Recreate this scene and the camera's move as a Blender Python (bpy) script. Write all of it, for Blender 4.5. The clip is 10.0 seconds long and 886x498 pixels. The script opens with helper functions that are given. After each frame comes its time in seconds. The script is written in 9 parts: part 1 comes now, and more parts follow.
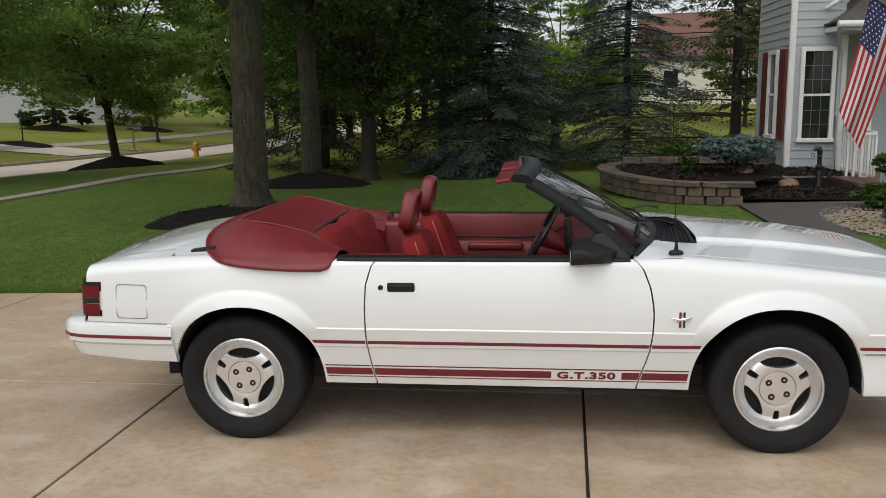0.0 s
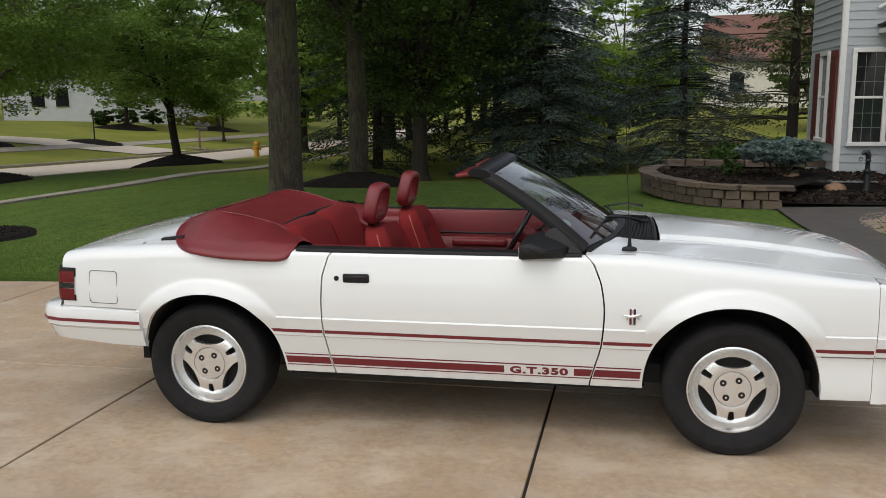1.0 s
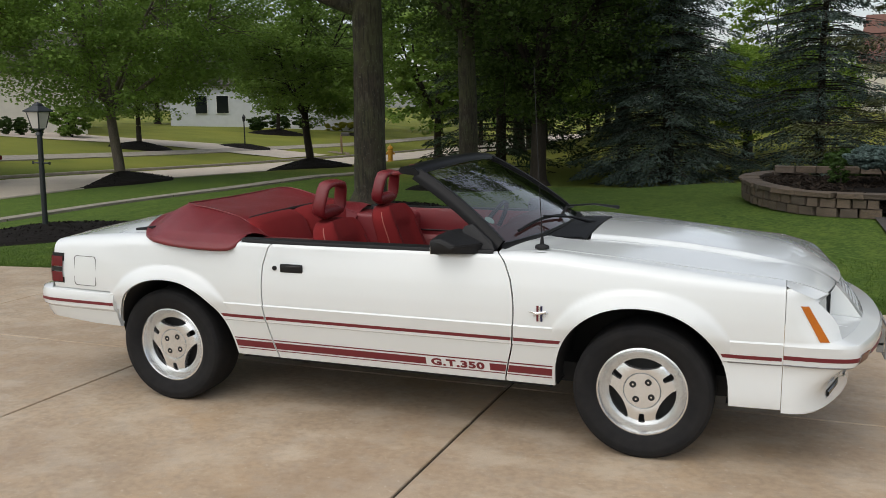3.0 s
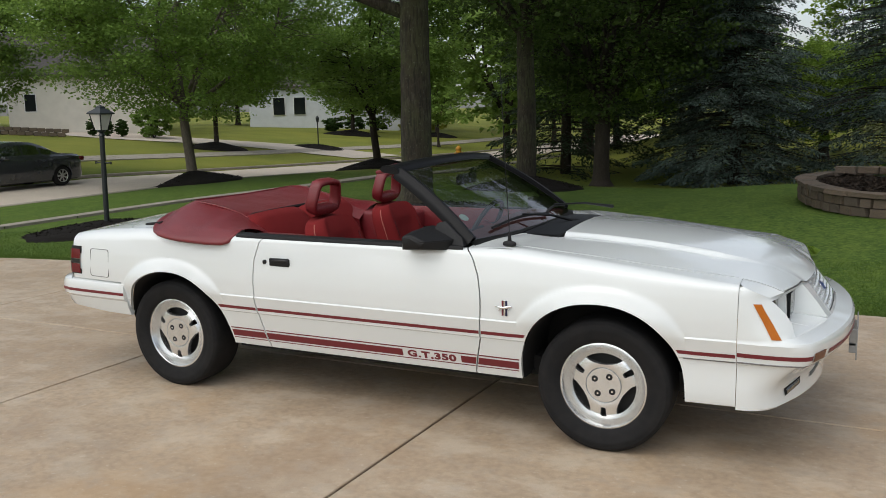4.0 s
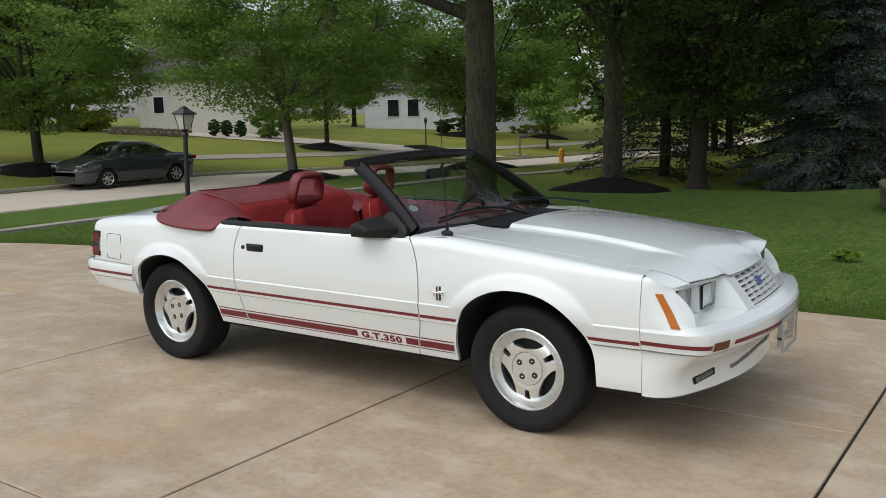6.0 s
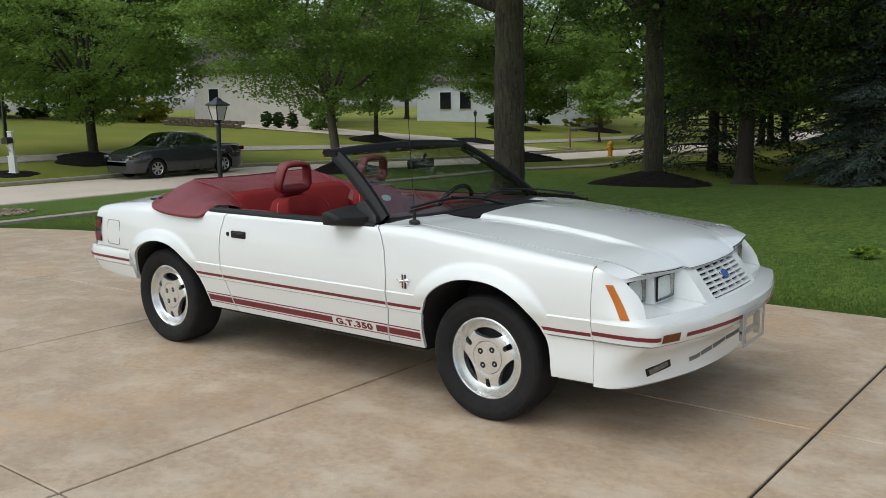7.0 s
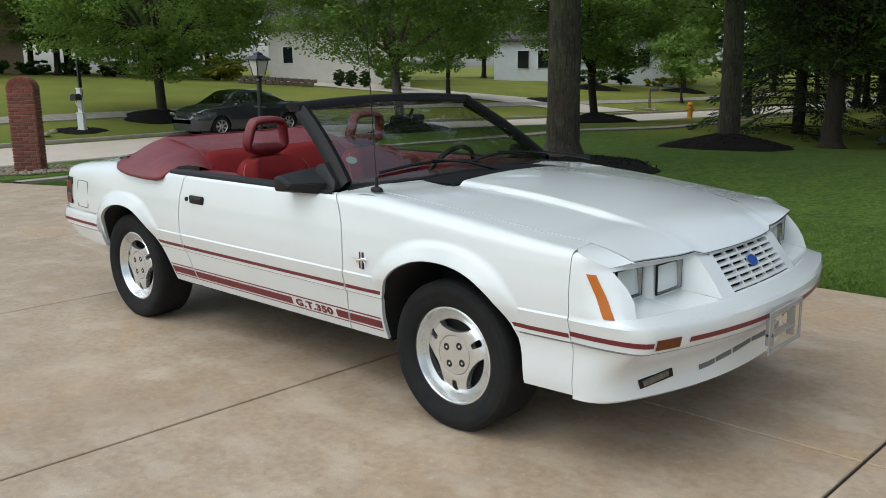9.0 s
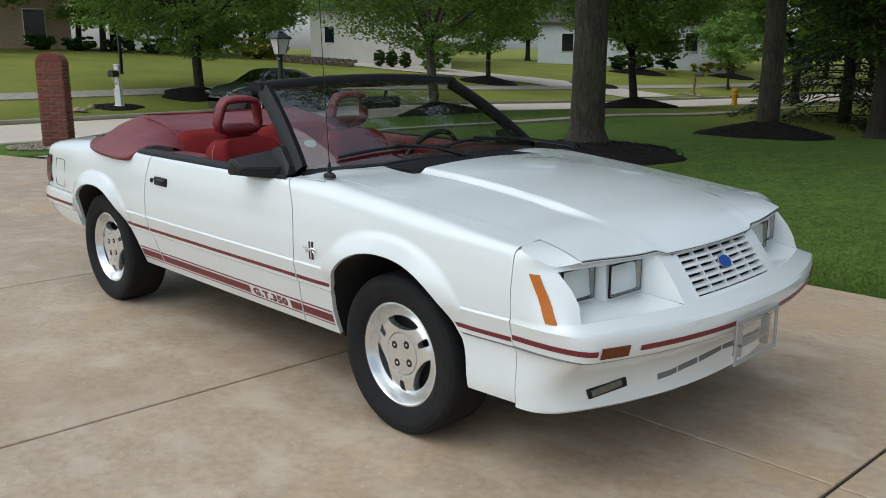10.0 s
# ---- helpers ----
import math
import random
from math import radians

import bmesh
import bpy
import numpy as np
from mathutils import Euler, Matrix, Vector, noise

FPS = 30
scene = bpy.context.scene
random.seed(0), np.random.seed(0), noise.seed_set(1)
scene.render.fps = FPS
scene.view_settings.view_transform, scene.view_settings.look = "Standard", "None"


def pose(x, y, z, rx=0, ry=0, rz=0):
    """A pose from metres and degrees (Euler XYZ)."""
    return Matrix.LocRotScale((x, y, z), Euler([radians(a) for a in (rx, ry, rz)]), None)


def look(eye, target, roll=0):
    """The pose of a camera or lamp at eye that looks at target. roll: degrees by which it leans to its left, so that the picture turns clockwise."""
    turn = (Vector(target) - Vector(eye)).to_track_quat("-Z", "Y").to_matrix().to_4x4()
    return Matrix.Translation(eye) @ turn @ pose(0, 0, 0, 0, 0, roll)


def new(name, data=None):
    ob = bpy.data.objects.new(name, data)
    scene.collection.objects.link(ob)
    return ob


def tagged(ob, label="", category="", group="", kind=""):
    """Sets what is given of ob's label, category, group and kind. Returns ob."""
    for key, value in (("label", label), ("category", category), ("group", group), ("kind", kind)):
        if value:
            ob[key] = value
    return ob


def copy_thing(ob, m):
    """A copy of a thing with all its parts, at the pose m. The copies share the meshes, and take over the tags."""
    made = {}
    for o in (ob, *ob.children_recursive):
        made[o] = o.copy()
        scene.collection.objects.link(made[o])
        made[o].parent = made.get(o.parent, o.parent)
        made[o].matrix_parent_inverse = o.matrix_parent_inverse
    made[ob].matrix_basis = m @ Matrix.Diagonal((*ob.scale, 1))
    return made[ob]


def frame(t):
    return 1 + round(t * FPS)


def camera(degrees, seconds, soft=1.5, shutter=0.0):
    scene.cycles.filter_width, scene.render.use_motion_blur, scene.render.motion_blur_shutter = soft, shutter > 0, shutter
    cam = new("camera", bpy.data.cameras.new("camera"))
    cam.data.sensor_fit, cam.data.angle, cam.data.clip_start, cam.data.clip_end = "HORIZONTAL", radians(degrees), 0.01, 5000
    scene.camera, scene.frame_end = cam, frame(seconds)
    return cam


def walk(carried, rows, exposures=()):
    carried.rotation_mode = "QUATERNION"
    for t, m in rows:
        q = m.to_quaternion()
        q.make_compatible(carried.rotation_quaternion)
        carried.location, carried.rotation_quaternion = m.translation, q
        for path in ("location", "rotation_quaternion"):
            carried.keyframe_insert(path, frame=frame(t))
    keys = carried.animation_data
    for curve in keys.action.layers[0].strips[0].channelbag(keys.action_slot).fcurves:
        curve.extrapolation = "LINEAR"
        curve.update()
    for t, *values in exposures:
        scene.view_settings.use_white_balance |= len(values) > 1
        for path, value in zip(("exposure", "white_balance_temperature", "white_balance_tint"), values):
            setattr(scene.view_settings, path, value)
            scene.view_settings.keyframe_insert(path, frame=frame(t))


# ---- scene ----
cam = camera(54.1, 10.0, soft=0.8)
PATH = [
    (0, (1.43, -4.72, 1.66), (1.218, -2.761, 1.312), -0.8),
    (0.5, (1.682, -4.714, 1.643), (1.396, -2.765, 1.297), -0.7),
    (1, (1.952, -4.693, 1.617), (1.59, -2.755, 1.276), -0.5),
    (1.5, (2.218, -4.71, 1.591), (1.778, -2.787, 1.259), -0.8),
    (2, (2.475, -4.707, 1.605), (1.957, -2.804, 1.274), -0.9),
    (2.5, (2.749, -4.628, 1.584), (2.147, -2.749, 1.257), -0.7),
    (4, (3.56, -4.513, 1.575), (2.7, -2.736, 1.255), -1.0),
    (4.5, (3.773, -4.485, 1.566), (2.86, -2.733, 1.249), -0.9),
    (5, (3.984, -4.457, 1.54), (3.012, -2.738, 1.23), -0.9),
    (5.5, (4.217, -4.392, 1.539), (3.179, -2.71, 1.23), -1.0),
    (7, (4.861, -4.118, 1.519), (3.661, -2.551, 1.194), -0.8),
    (7.5, (4.938, -3.91, 1.506), (3.695, -2.381, 1.165), -0.6),
    (8, (4.916, -3.668, 1.49), (3.639, -2.173, 1.125), -0.4),
    (8.5, (4.823, -3.434, 1.452), (3.517, -1.969, 1.067), -0.6),
    (9, (4.787, -3.23, 1.448), (3.457, -1.794, 1.037), -0.7),
    (9.5, (4.812, -2.992, 1.437), (3.452, -1.591, 1.005), -0.0),
    (10, (4.885, -2.819, 1.437), (3.491, -1.457, 0.987), 0.1),
]
# the picture grows a little cooler and darker towards the end
EXPOSURE = [(0, 0.07, 6680, 10), (2.5, 0.07, 6620, 9), (5.5, 0.09, 6430, 6), (7.5, 0.12, 6300, 5), (9, 0.11, 6150, 4), (10, 0.06, 6030, 4)]
walk(cam, [(t, look(eye, target, roll)) for t, eye, target, roll in PATH], EXPOSURE)

# ---- light ----
world = bpy.data.worlds.new("world")
scene.world = world
world.use_nodes = True
wn = world.node_tree
sky = wn.nodes.new("ShaderNodeTexSky")
sky.sky_type, sky.sun_disc = "NISHITA", False
sky.sun_elevation, sky.sun_rotation = radians(57), radians(198)
sky.air_density, sky.dust_density, sky.ozone_density = 1.0, 2.0, 1.0
veil = wn.nodes.new("ShaderNodeHueSaturation")  # thin white cloud
veil.inputs["Saturation"].default_value = 0.45
wn.links.new(sky.outputs[0], veil.inputs["Color"])
wn.links.new(veil.outputs[0], wn.nodes["Background"].inputs[0])
wn.nodes["Background"].inputs[1].default_value = 0.15
sun = new("sun", bpy.data.lights.new("sun", "SUN"))
sun.data.energy, sun.data.angle, sun.data.color = 1.35, radians(100), (1.0, 0.975, 0.92)
sun.matrix_world = look((-5, -15, 24), (0, 0, 0))

# ---- materials ----


def material(name, colour, rough=0.6, metal=0.0, coat=0.0, spec=0.5, vary=0.0, scale=8.0, fine=0.0, fine_scale=120.0, bump=0.0, bump_scale=60.0, tint=None, rand=0.0, island=0.0, sheen=0.0, stretch=None):
    """A surface with variation at two scales, fine relief and optional piece-to-piece change."""
    m = bpy.data.materials.new(name)
    m.use_nodes = True
    nt = m.node_tree
    b = nt.nodes["Principled BSDF"]
    b.inputs["Roughness"].default_value, b.inputs["Metallic"].default_value = rough, metal
    b.inputs["Coat Weight"].default_value, b.inputs["Coat Roughness"].default_value = coat, 0.04
    b.inputs["Specular IOR Level"].default_value = spec
    b.inputs["Sheen Weight"].default_value = sheen
    co = nt.nodes.new("ShaderNodeTexCoord")
    src = co.outputs["Object"]
    if stretch:
        mp = nt.nodes.new("ShaderNodeMapping")
        mp.inputs["Scale"].default_value = stretch
        nt.links.new(src, mp.inputs[0])
        src = mp.outputs[0]
    col = None
    tint = tint or tuple(c * 0.55 for c in colour)

    def blend(prev, fac, other):
        mx = nt.nodes.new("ShaderNodeMix")
        mx.data_type = "RGBA"
        nt.links.new(fac, mx.inputs[0])
        if prev is None:
            mx.inputs[6].default_value = (*colour, 1)
        else:
            nt.links.new(prev, mx.inputs[6])
        mx.inputs[7].default_value = (*other, 1)
        return mx.outputs[2]

    def scaled(out, lo, hi, to):
        r = nt.nodes.new("ShaderNodeMapRange")
        r.inputs[1].default_value, r.inputs[2].default_value = lo, hi
        r.inputs[3].default_value, r.inputs[4].default_value = 0.0, to
        nt.links.new(out, r.inputs[0])
        return r.outputs[0]

    def grain(sc, detail=5.0):
        n = nt.nodes.new("ShaderNodeTexNoise")
        n.inputs["Scale"].default_value, n.inputs["Detail"].default_value = sc, detail
        nt.links.new(src, n.inputs["Vector"])
        return n.outputs[0]

    if vary:
        col = blend(col, scaled(grain(scale), 0.35, 0.7, vary), tint)
    if fine:
        col = blend(col, scaled(grain(fine_scale), 0.4, 0.7, fine), tuple(c * 0.5 for c in tint))
    if rand:
        oi = nt.nodes.new("ShaderNodeObjectInfo")
        col = blend(col, scaled(oi.outputs["Random"], 0, 1, rand), tint)
    if island:
        g = nt.nodes.new("ShaderNodeNewGeometry")
        col = blend(col, scaled(g.outputs["Random Per Island"], 0, 1, island), tint)
    if col is None:
        b.inputs["Base Color"].default_value = (*colour, 1)
    else:
        nt.links.new(col, b.inputs["Base Color"])
    if bump:
        bp = nt.nodes.new("ShaderNodeBump")
        bp.inputs["Strength"].default_value, bp.inputs["Distance"].default_value = bump, 0.01
        nt.links.new(grain(bump_scale), bp.inputs["Height"])
        nt.links.new(bp.outputs[0], b.inputs["Normal"])
    return m


def layer(m, scale, lo, hi, amount, colour, stretch=(1, 1, 1)):
    """Lays one more patchy tone over a material."""
    nt = m.node_tree
    b = nt.nodes["Principled BSDF"]
    co, mp, n, r, mx = (nt.nodes.new("ShaderNode" + k) for k in ("TexCoord", "Mapping", "TexNoise", "MapRange", "Mix"))
    mp.inputs["Scale"].default_value = stretch
    mp.inputs["Location"].default_value = (scale, 2 * scale, 0)
    n.inputs["Scale"].default_value, n.inputs["Detail"].default_value, n.inputs["Roughness"].default_value = scale, 7.0, 0.62
    r.inputs[1].default_value, r.inputs[2].default_value, r.inputs[3].default_value, r.inputs[4].default_value = lo, hi, 0.0, amount
    mx.data_type = "RGBA"
    nt.links.new(co.outputs["Object"], mp.inputs[0])
    nt.links.new(mp.outputs[0], n.inputs["Vector"])
    nt.links.new(n.outputs[0], r.inputs[0])
    nt.links.new(r.outputs[0], mx.inputs[0])
    nt.links.new(b.inputs["Base Color"].links[0].from_socket, mx.inputs[6])
    mx.inputs[7].default_value = (*colour, 1)
    nt.links.new(mx.outputs[2], b.inputs["Base Color"])


def glass_material(name, colour=(1, 1, 1), rough=0.0, alpha=0.15):
    """A thin pane: mostly see-through, with real mirror gloss by Fresnel."""
    m = bpy.data.materials.new(name)
    m.use_nodes = True
    nt = m.node_tree
    nt.nodes.remove(nt.nodes["Principled BSDF"])
    clear, gloss = nt.nodes.new("ShaderNodeBsdfTransparent"), nt.nodes.new("ShaderNodeBsdfGlossy")
    clear.inputs[0].default_value = (*colour, 1)
    gloss.inputs["Roughness"].default_value = rough
    lw, mx = nt.nodes.new("ShaderNodeLayerWeight"), nt.nodes.new("ShaderNodeMixShader")
    lw.inputs[0].default_value = 0.5
    pw, ma = nt.nodes.new("ShaderNodeMath"), nt.nodes.new("ShaderNodeMath")
    pw.operation, ma.operation = "POWER", "MULTIPLY_ADD"
    pw.inputs[1].default_value = 4.0
    ma.inputs[1].default_value, ma.inputs[2].default_value = 0.9, alpha
    nt.links.new(lw.outputs["Facing"], pw.inputs[0])
    nt.links.new(pw.outputs[0], ma.inputs[0])
    nt.links.new(ma.outputs[0], mx.inputs[0])
    nt.links.new(clear.outputs[0], mx.inputs[1])
    nt.links.new(gloss.outputs[0], mx.inputs[2])
    nt.links.new(mx.outputs[0], nt.nodes["Material Output"].inputs[0])
    return m


M_WHITE = material("white_paint", (0.74, 0.765, 0.765), 0.25, coat=1.0, vary=0.03, scale=3)
M_RED_STRIPE = material("maroon_tape", (0.16, 0.016, 0.023), 0.4, vary=0.1)
M_BLACK = material("black_trim", (0.010, 0.010, 0.011), 0.5, spec=0.3, vary=0.4, scale=20, bump=0.1, bump_scale=300)
M_BLACK_GLOSS = material("black_gloss", (0.015, 0.015, 0.017), 0.2)
M_UNDER = material("underbody_black", (0.012, 0.012, 0.012), 0.9, vary=0.3)
M_RUBBER = material("tyre_rubber", (0.010, 0.010, 0.011), 0.8, spec=0.25, vary=0.5, scale=14, tint=(0.024, 0.022, 0.021), bump=0.15, bump_scale=200)
M_ALLOY = material("machined_alloy", (0.77, 0.78, 0.78), 0.27, metal=0.9, vary=0.15, scale=30)
M_CHROME = material("chrome", (0.8, 0.8, 0.8), 0.12, metal=1.0)
M_DARK_METAL = material("brake_dark_metal", (0.03, 0.03, 0.03), 0.7, metal=0.6)
M_VINYL = material("red_vinyl", (0.175, 0.017, 0.022), 0.33, vary=0.35, scale=5, tint=(0.125, 0.011, 0.014), bump=0.25, bump_scale=350)
M_CLOTH = material("red_cloth", (0.185, 0.015, 0.016), 0.9, spec=0.2, vary=0.3, scale=9, tint=(0.13, 0.010, 0.011), bump=0.3, bump_scale=500)
M_CARPET = material("dark_red_carpet", (0.11, 0.01, 0.014), 0.95, vary=0.5, scale=30)
M_PIPING = material("pale_piping", (0.34, 0.10, 0.075), 0.6)
M_AMBER = material("amber_lens", (0.46, 0.125, 0.001), 0.3, spec=0.3, vary=0.25, scale=60, tint=(0.36, 0.075, 0.001), coat=0.1)
M_AMBER_DARK = material("dark_amber_lens", (0.14, 0.035, 0.004), 0.3, spec=0.3, vary=0.4, scale=60, coat=0.15)
M_TAIL = material("red_lens", (0.13, 0.004, 0.008), 0.25, spec=0.3, vary=0.4, scale=50, coat=0.25)
# the dark blotches put broken reflections into the reflector's colour
M_REFLECTOR = material("lamp_reflector", (0.30, 0.31, 0.30), 0.22, metal=1.0, vary=0.7, scale=26, tint=(0.06, 0.062, 0.062), bump=1.0, bump_scale=22)
M_BULB = material("bulb_shield", (0.55, 0.56, 0.55), 0.3)
M_BLUE = material("blue_badge", (0.01, 0.06, 0.32), 0.25, coat=0.5)
M_GLASS = glass_material("clear_glass", (0.60, 0.64, 0.61), 0.0, 0.165)
M_LENS = glass_material("lamp_glass", (0.95, 0.97, 0.97), 0.02, 0.05)
M_PLASTIC_CLEAR = glass_material("clear_plastic", (0.90, 0.91, 0.90), 0.2, 0.06)
M_CONCRETE = material("tan_concrete", (0.52, 0.395, 0.272), 0.5, vary=0.7, scale=1.3, tint=(0.37, 0.275, 0.19), fine=0.4, fine_scale=26, bump=0.16, bump_scale=110, rand=0.3)
layer(M_CONCRETE, 3.1, 0.47, 0.62, 0.55, (0.60, 0.51, 0.40), (1.0, 1.3, 1.0))
layer(M_CONCRETE, 0.55, 0.50, 0.64, 0.45, (0.31, 0.21, 0.13), (1.6, 1.0, 1.0))
layer(M_CONCRETE, 0.9, 0.52, 0.66, 0.5, (0.50, 0.33, 0.18))
layer(M_CONCRETE, 7.0, 0.50, 0.64, 0.35, (0.40, 0.34, 0.28))
layer(M_CONCRETE, 30.0, 0.60, 0.68, 0.35, (0.64, 0.56, 0.45))
layer(M_CONCRETE, 160.0, 0.55, 0.72, 0.35, (0.16, 0.125, 0.09))
M_STEP_SHADE = material("step_shade_grey", (0.16, 0.155, 0.15), 0.7)
M_JOINT = material("dark_joint", (0.022, 0.018, 0.014), 0.95, vary=0.5)
M_ROAD = material("pale_road", (0.58, 0.50, 0.42), 0.85, vary=0.5, scale=0.8, tint=(0.45, 0.39, 0.33), fine=0.3, fine_scale=40)
M_KERB = material("kerb_concrete", (0.36, 0.32, 0.27), 0.9, vary=0.6, scale=3, fine=0.3)
M_LAWN = material("lawn", (0.085, 0.140, 0.024), 0.95, vary=0.6, scale=0.5, tint=(0.058, 0.108, 0.019), fine=0.45, fine_scale=22, bump=0.5, bump_scale=60, spec=0.15)
layer(M_LAWN, 3.0, 0.42, 0.62, 0.55, (0.125, 0.175, 0.030), (1.0, 0.35, 1.0))
layer(M_LAWN, 9.0, 0.45, 0.62, 0.5, (0.045, 0.088, 0.014), (1.0, 0.4, 1.0))
layer(M_LAWN, 15.0, 0.47, 0.56, 0.5, (0.034, 0.066, 0.010), (1.0, 0.6, 1.0))
layer(M_LAWN, 24.0, 0.53, 0.61, 0.5, (0.18, 0.245, 0.05))
M_MULCH = material("black_mulch", (0.015, 0.012, 0.010), 0.95, spec=0.15, vary=0.6, scale=25, tint=(0.006, 0.005, 0.005), fine=0.5, fine_scale=120, bump=1.0, bump_scale=60)


def dry_and_lit_lawn():
    """Beyond the street the grass is drier and yellower; behind the spruces this tone paints in open-sky light."""
    nt = M_LAWN.node_tree
    b = nt.nodes["Principled BSDF"]
    co, sp, r, n, ad, mx = (nt.nodes.new("ShaderNode" + k) for k in ("TexCoord", "SeparateXYZ", "MapRange", "TexNoise", "Math", "Mix"))
    n.inputs["Scale"].default_value, n.inputs["Detail"].default_value = 0.3, 4.0
    ad.operation = "MULTIPLY"
    r.inputs[1].default_value, r.inputs[2].default_value, r.inputs[3].default_value, r.inputs[4].default_value = -17.0, -24.0, 0.0, 1.5
    mx.data_type = "RGBA"
    nt.links.new(co.outputs["Object"], sp.inputs[0])
    nt.links.new(sp.outputs[0], r.inputs[0])
    r2, mxm = nt.nodes.new("ShaderNodeMapRange"), nt.nodes.new("ShaderNodeMath")
    r2.inputs[1].default_value, r2.inputs[2].default_value, r2.inputs[3].default_value, r2.inputs[4].default_value = 17.0, 27.0, 0.0, 1.6
    mxm.operation = "MAXIMUM"
    nt.links.new(sp.outputs[1], r2.inputs[0])
    nt.links.new(r.outputs[0], mxm.inputs[0])
    nt.links.new(r2.outputs[0], mxm.inputs[1])
    nt.links.new(co.outputs["Object"], n.inputs["Vector"])
    nt.links.new(mxm.outputs[0], ad.inputs[0])
    nt.links.new(n.outputs[0], ad.inputs[1])
    nt.links.new(ad.outputs[0], mx.inputs[0])
    nt.links.new(b.inputs["Base Color"].links[0].from_socket, mx.inputs[6])
    mx.inputs[7].default_value = (0.20, 0.205, 0.038, 1)
    nt.links.new(mx.outputs[2], b.inputs["Base Color"])


dry_and_lit_lawn()

# ---- building tools ----


def clamp(v, lo=0.0, hi=1.0):
    return max(lo, min(hi, v))


def smooth(a, b, v):
    k = clamp((v - a) / (b - a))
    return k * k * (3 - 2 * k)


def curve_at(table, v):
    """Smooth value through (key, value) pairs (monotone cubic)."""
    if v <= table[0][0]:
        return table[0][1]
    if v >= table[-1][0]:
        return table[-1][1]
    for i in range(len(table) - 1):
        (x0, y0), (x1, y1) = table[i], table[i + 1]
        if v <= x1:
            s = (y1 - y0) / (x1 - x0)
            sp = (y0 - table[i - 1][1]) / (x0 - table[i - 1][0]) if i else s
            sn = (table[i + 2][1] - y1) / (table[i + 2][0] - x1) if i + 2 < len(table) else s
            m0 = 0 if sp * s <= 0 else 2 * sp * s / (sp + s)
            m1 = 0 if sn * s <= 0 else 2 * sn * s / (sn + s)
            h = x1 - x0
            k = (v - x0) / h
            return (1 + 2 * k) * (1 - k) ** 2 * y0 + k * (1 - k) ** 2 * h * m0 + k * k * (3 - 2 * k) * y1 + k * k * (k - 1) * h * m1


def link(name, bm, mat, parent=None, shade=None):
    me = bpy.data.meshes.new(name)
    bm.to_mesh(me)
    bm.free()
    if mat:
        me.materials.append(mat)
    if shade is not None:
        me.shade_smooth()
        if shade > 0:
            me.set_sharp_from_angle(angle=radians(shade))
    ob = new(name, me)
    if parent:
        ob.parent = parent
    return ob


def part(name, bm, material, parent, label="", shade=None):
    ob = link(name, bm, material, parent, shade)
    if label:
        ob["label"] = label
    return ob


def thing(name, label, category, m=None, group="", kind=""):
    ob = new(name)
    ob.empty_display_size = 0.2
    if m is not None:
        ob.matrix_basis = m
    return tagged(ob, label, category, group, kind)


def box(bm, x0, x1, y0, y1, z0, z1, bev=0.0, seg=1):
    made = bmesh.ops.create_cube(bm, size=1.0)["verts"]
    for v in made:
        v.co = Vector((x0 + (v.co.x + 0.5) * (x1 - x0), y0 + (v.co.y + 0.5) * (y1 - y0), z0 + (v.co.z + 0.5) * (z1 - z0)))
    if bev:
        es = list({e for v in made for e in v.link_edges})
        bmesh.ops.bevel(bm, geom=es, offset=bev, segments=seg, affect="EDGES", profile=0.5)
    return bm


def boxed(x0, x1, y0, y1, z0, z1, bev=0.0, seg=1):
    return box(bmesh.new(), x0, x1, y0, y1, z0, z1, bev, seg)


def grid(bm, rows, skip=None, flip=False):
    """Quads over rows of points. skip(i, j) leaves a cell open."""
    vs = [[bm.verts.new(p) for p in r] for r in rows]
    for i in range(len(rows) - 1):
        for j in range(len(rows[0]) - 1):
            if skip and skip(i, j):
                continue
            q = [vs[i][j], vs[i + 1][j], vs[i + 1][j + 1], vs[i][j + 1]]
            try:
                bm.faces.new(q[::-1] if flip else q)
            except ValueError:
                pass
    return vs


def shell(bm, depth):
    """Folds the open border of a sheet inwards along the sheet's normals, so that the panel has an edge."""
    bm.normal_update()
    edges = [e for e in bm.edges if e.is_boundary]
    nor = {v: v.normal.copy() for e in edges for v in e.verts}
    made = bmesh.ops.extrude_edge_only(bm, edges=edges)["geom"]
    src = {}
    for g in made:
        if isinstance(g, bmesh.types.BMVert):
            best = min(nor, key=lambda v: (v.co - g.co).length_squared)
            src[g] = nor[best] * depth
    for v, d in src.items():
        v.co -= d
    return bm


def tube(bm, pts, radius, sides=8, cap=True):
    """A round bar along points; radius is a number or one per point."""
    pts = [Vector(p) for p in pts]
    rad = radius if isinstance(radius, (list, tuple)) else [radius] * len(pts)
    rings = []
    up = Vector((0.0, 0.0, 1.0))
    for i, p in enumerate(pts):
        d = (pts[min(i + 1, len(pts) - 1)] - pts[max(i - 1, 0)]).normalized()
        a = d.cross(up)
        if a.length < 0.05:
            a = d.cross(Vector((1, 0, 0)))
        a.normalize()
        b = a.cross(d)
        rings.append([bm.verts.new(p + rad[i] * (math.cos(k) * a + math.sin(k) * b)) for k in (2 * math.pi * j / sides for j in range(sides))])
    for r0, r1 in zip(rings, rings[1:]):
        for j in range(sides):
            bm.faces.new((r0[j], r0[(j + 1) % sides], r1[(j + 1) % sides], r1[j]))
    if cap:
        bm.faces.new(rings[0][::-1])
        bm.faces.new(rings[-1])
    return bm


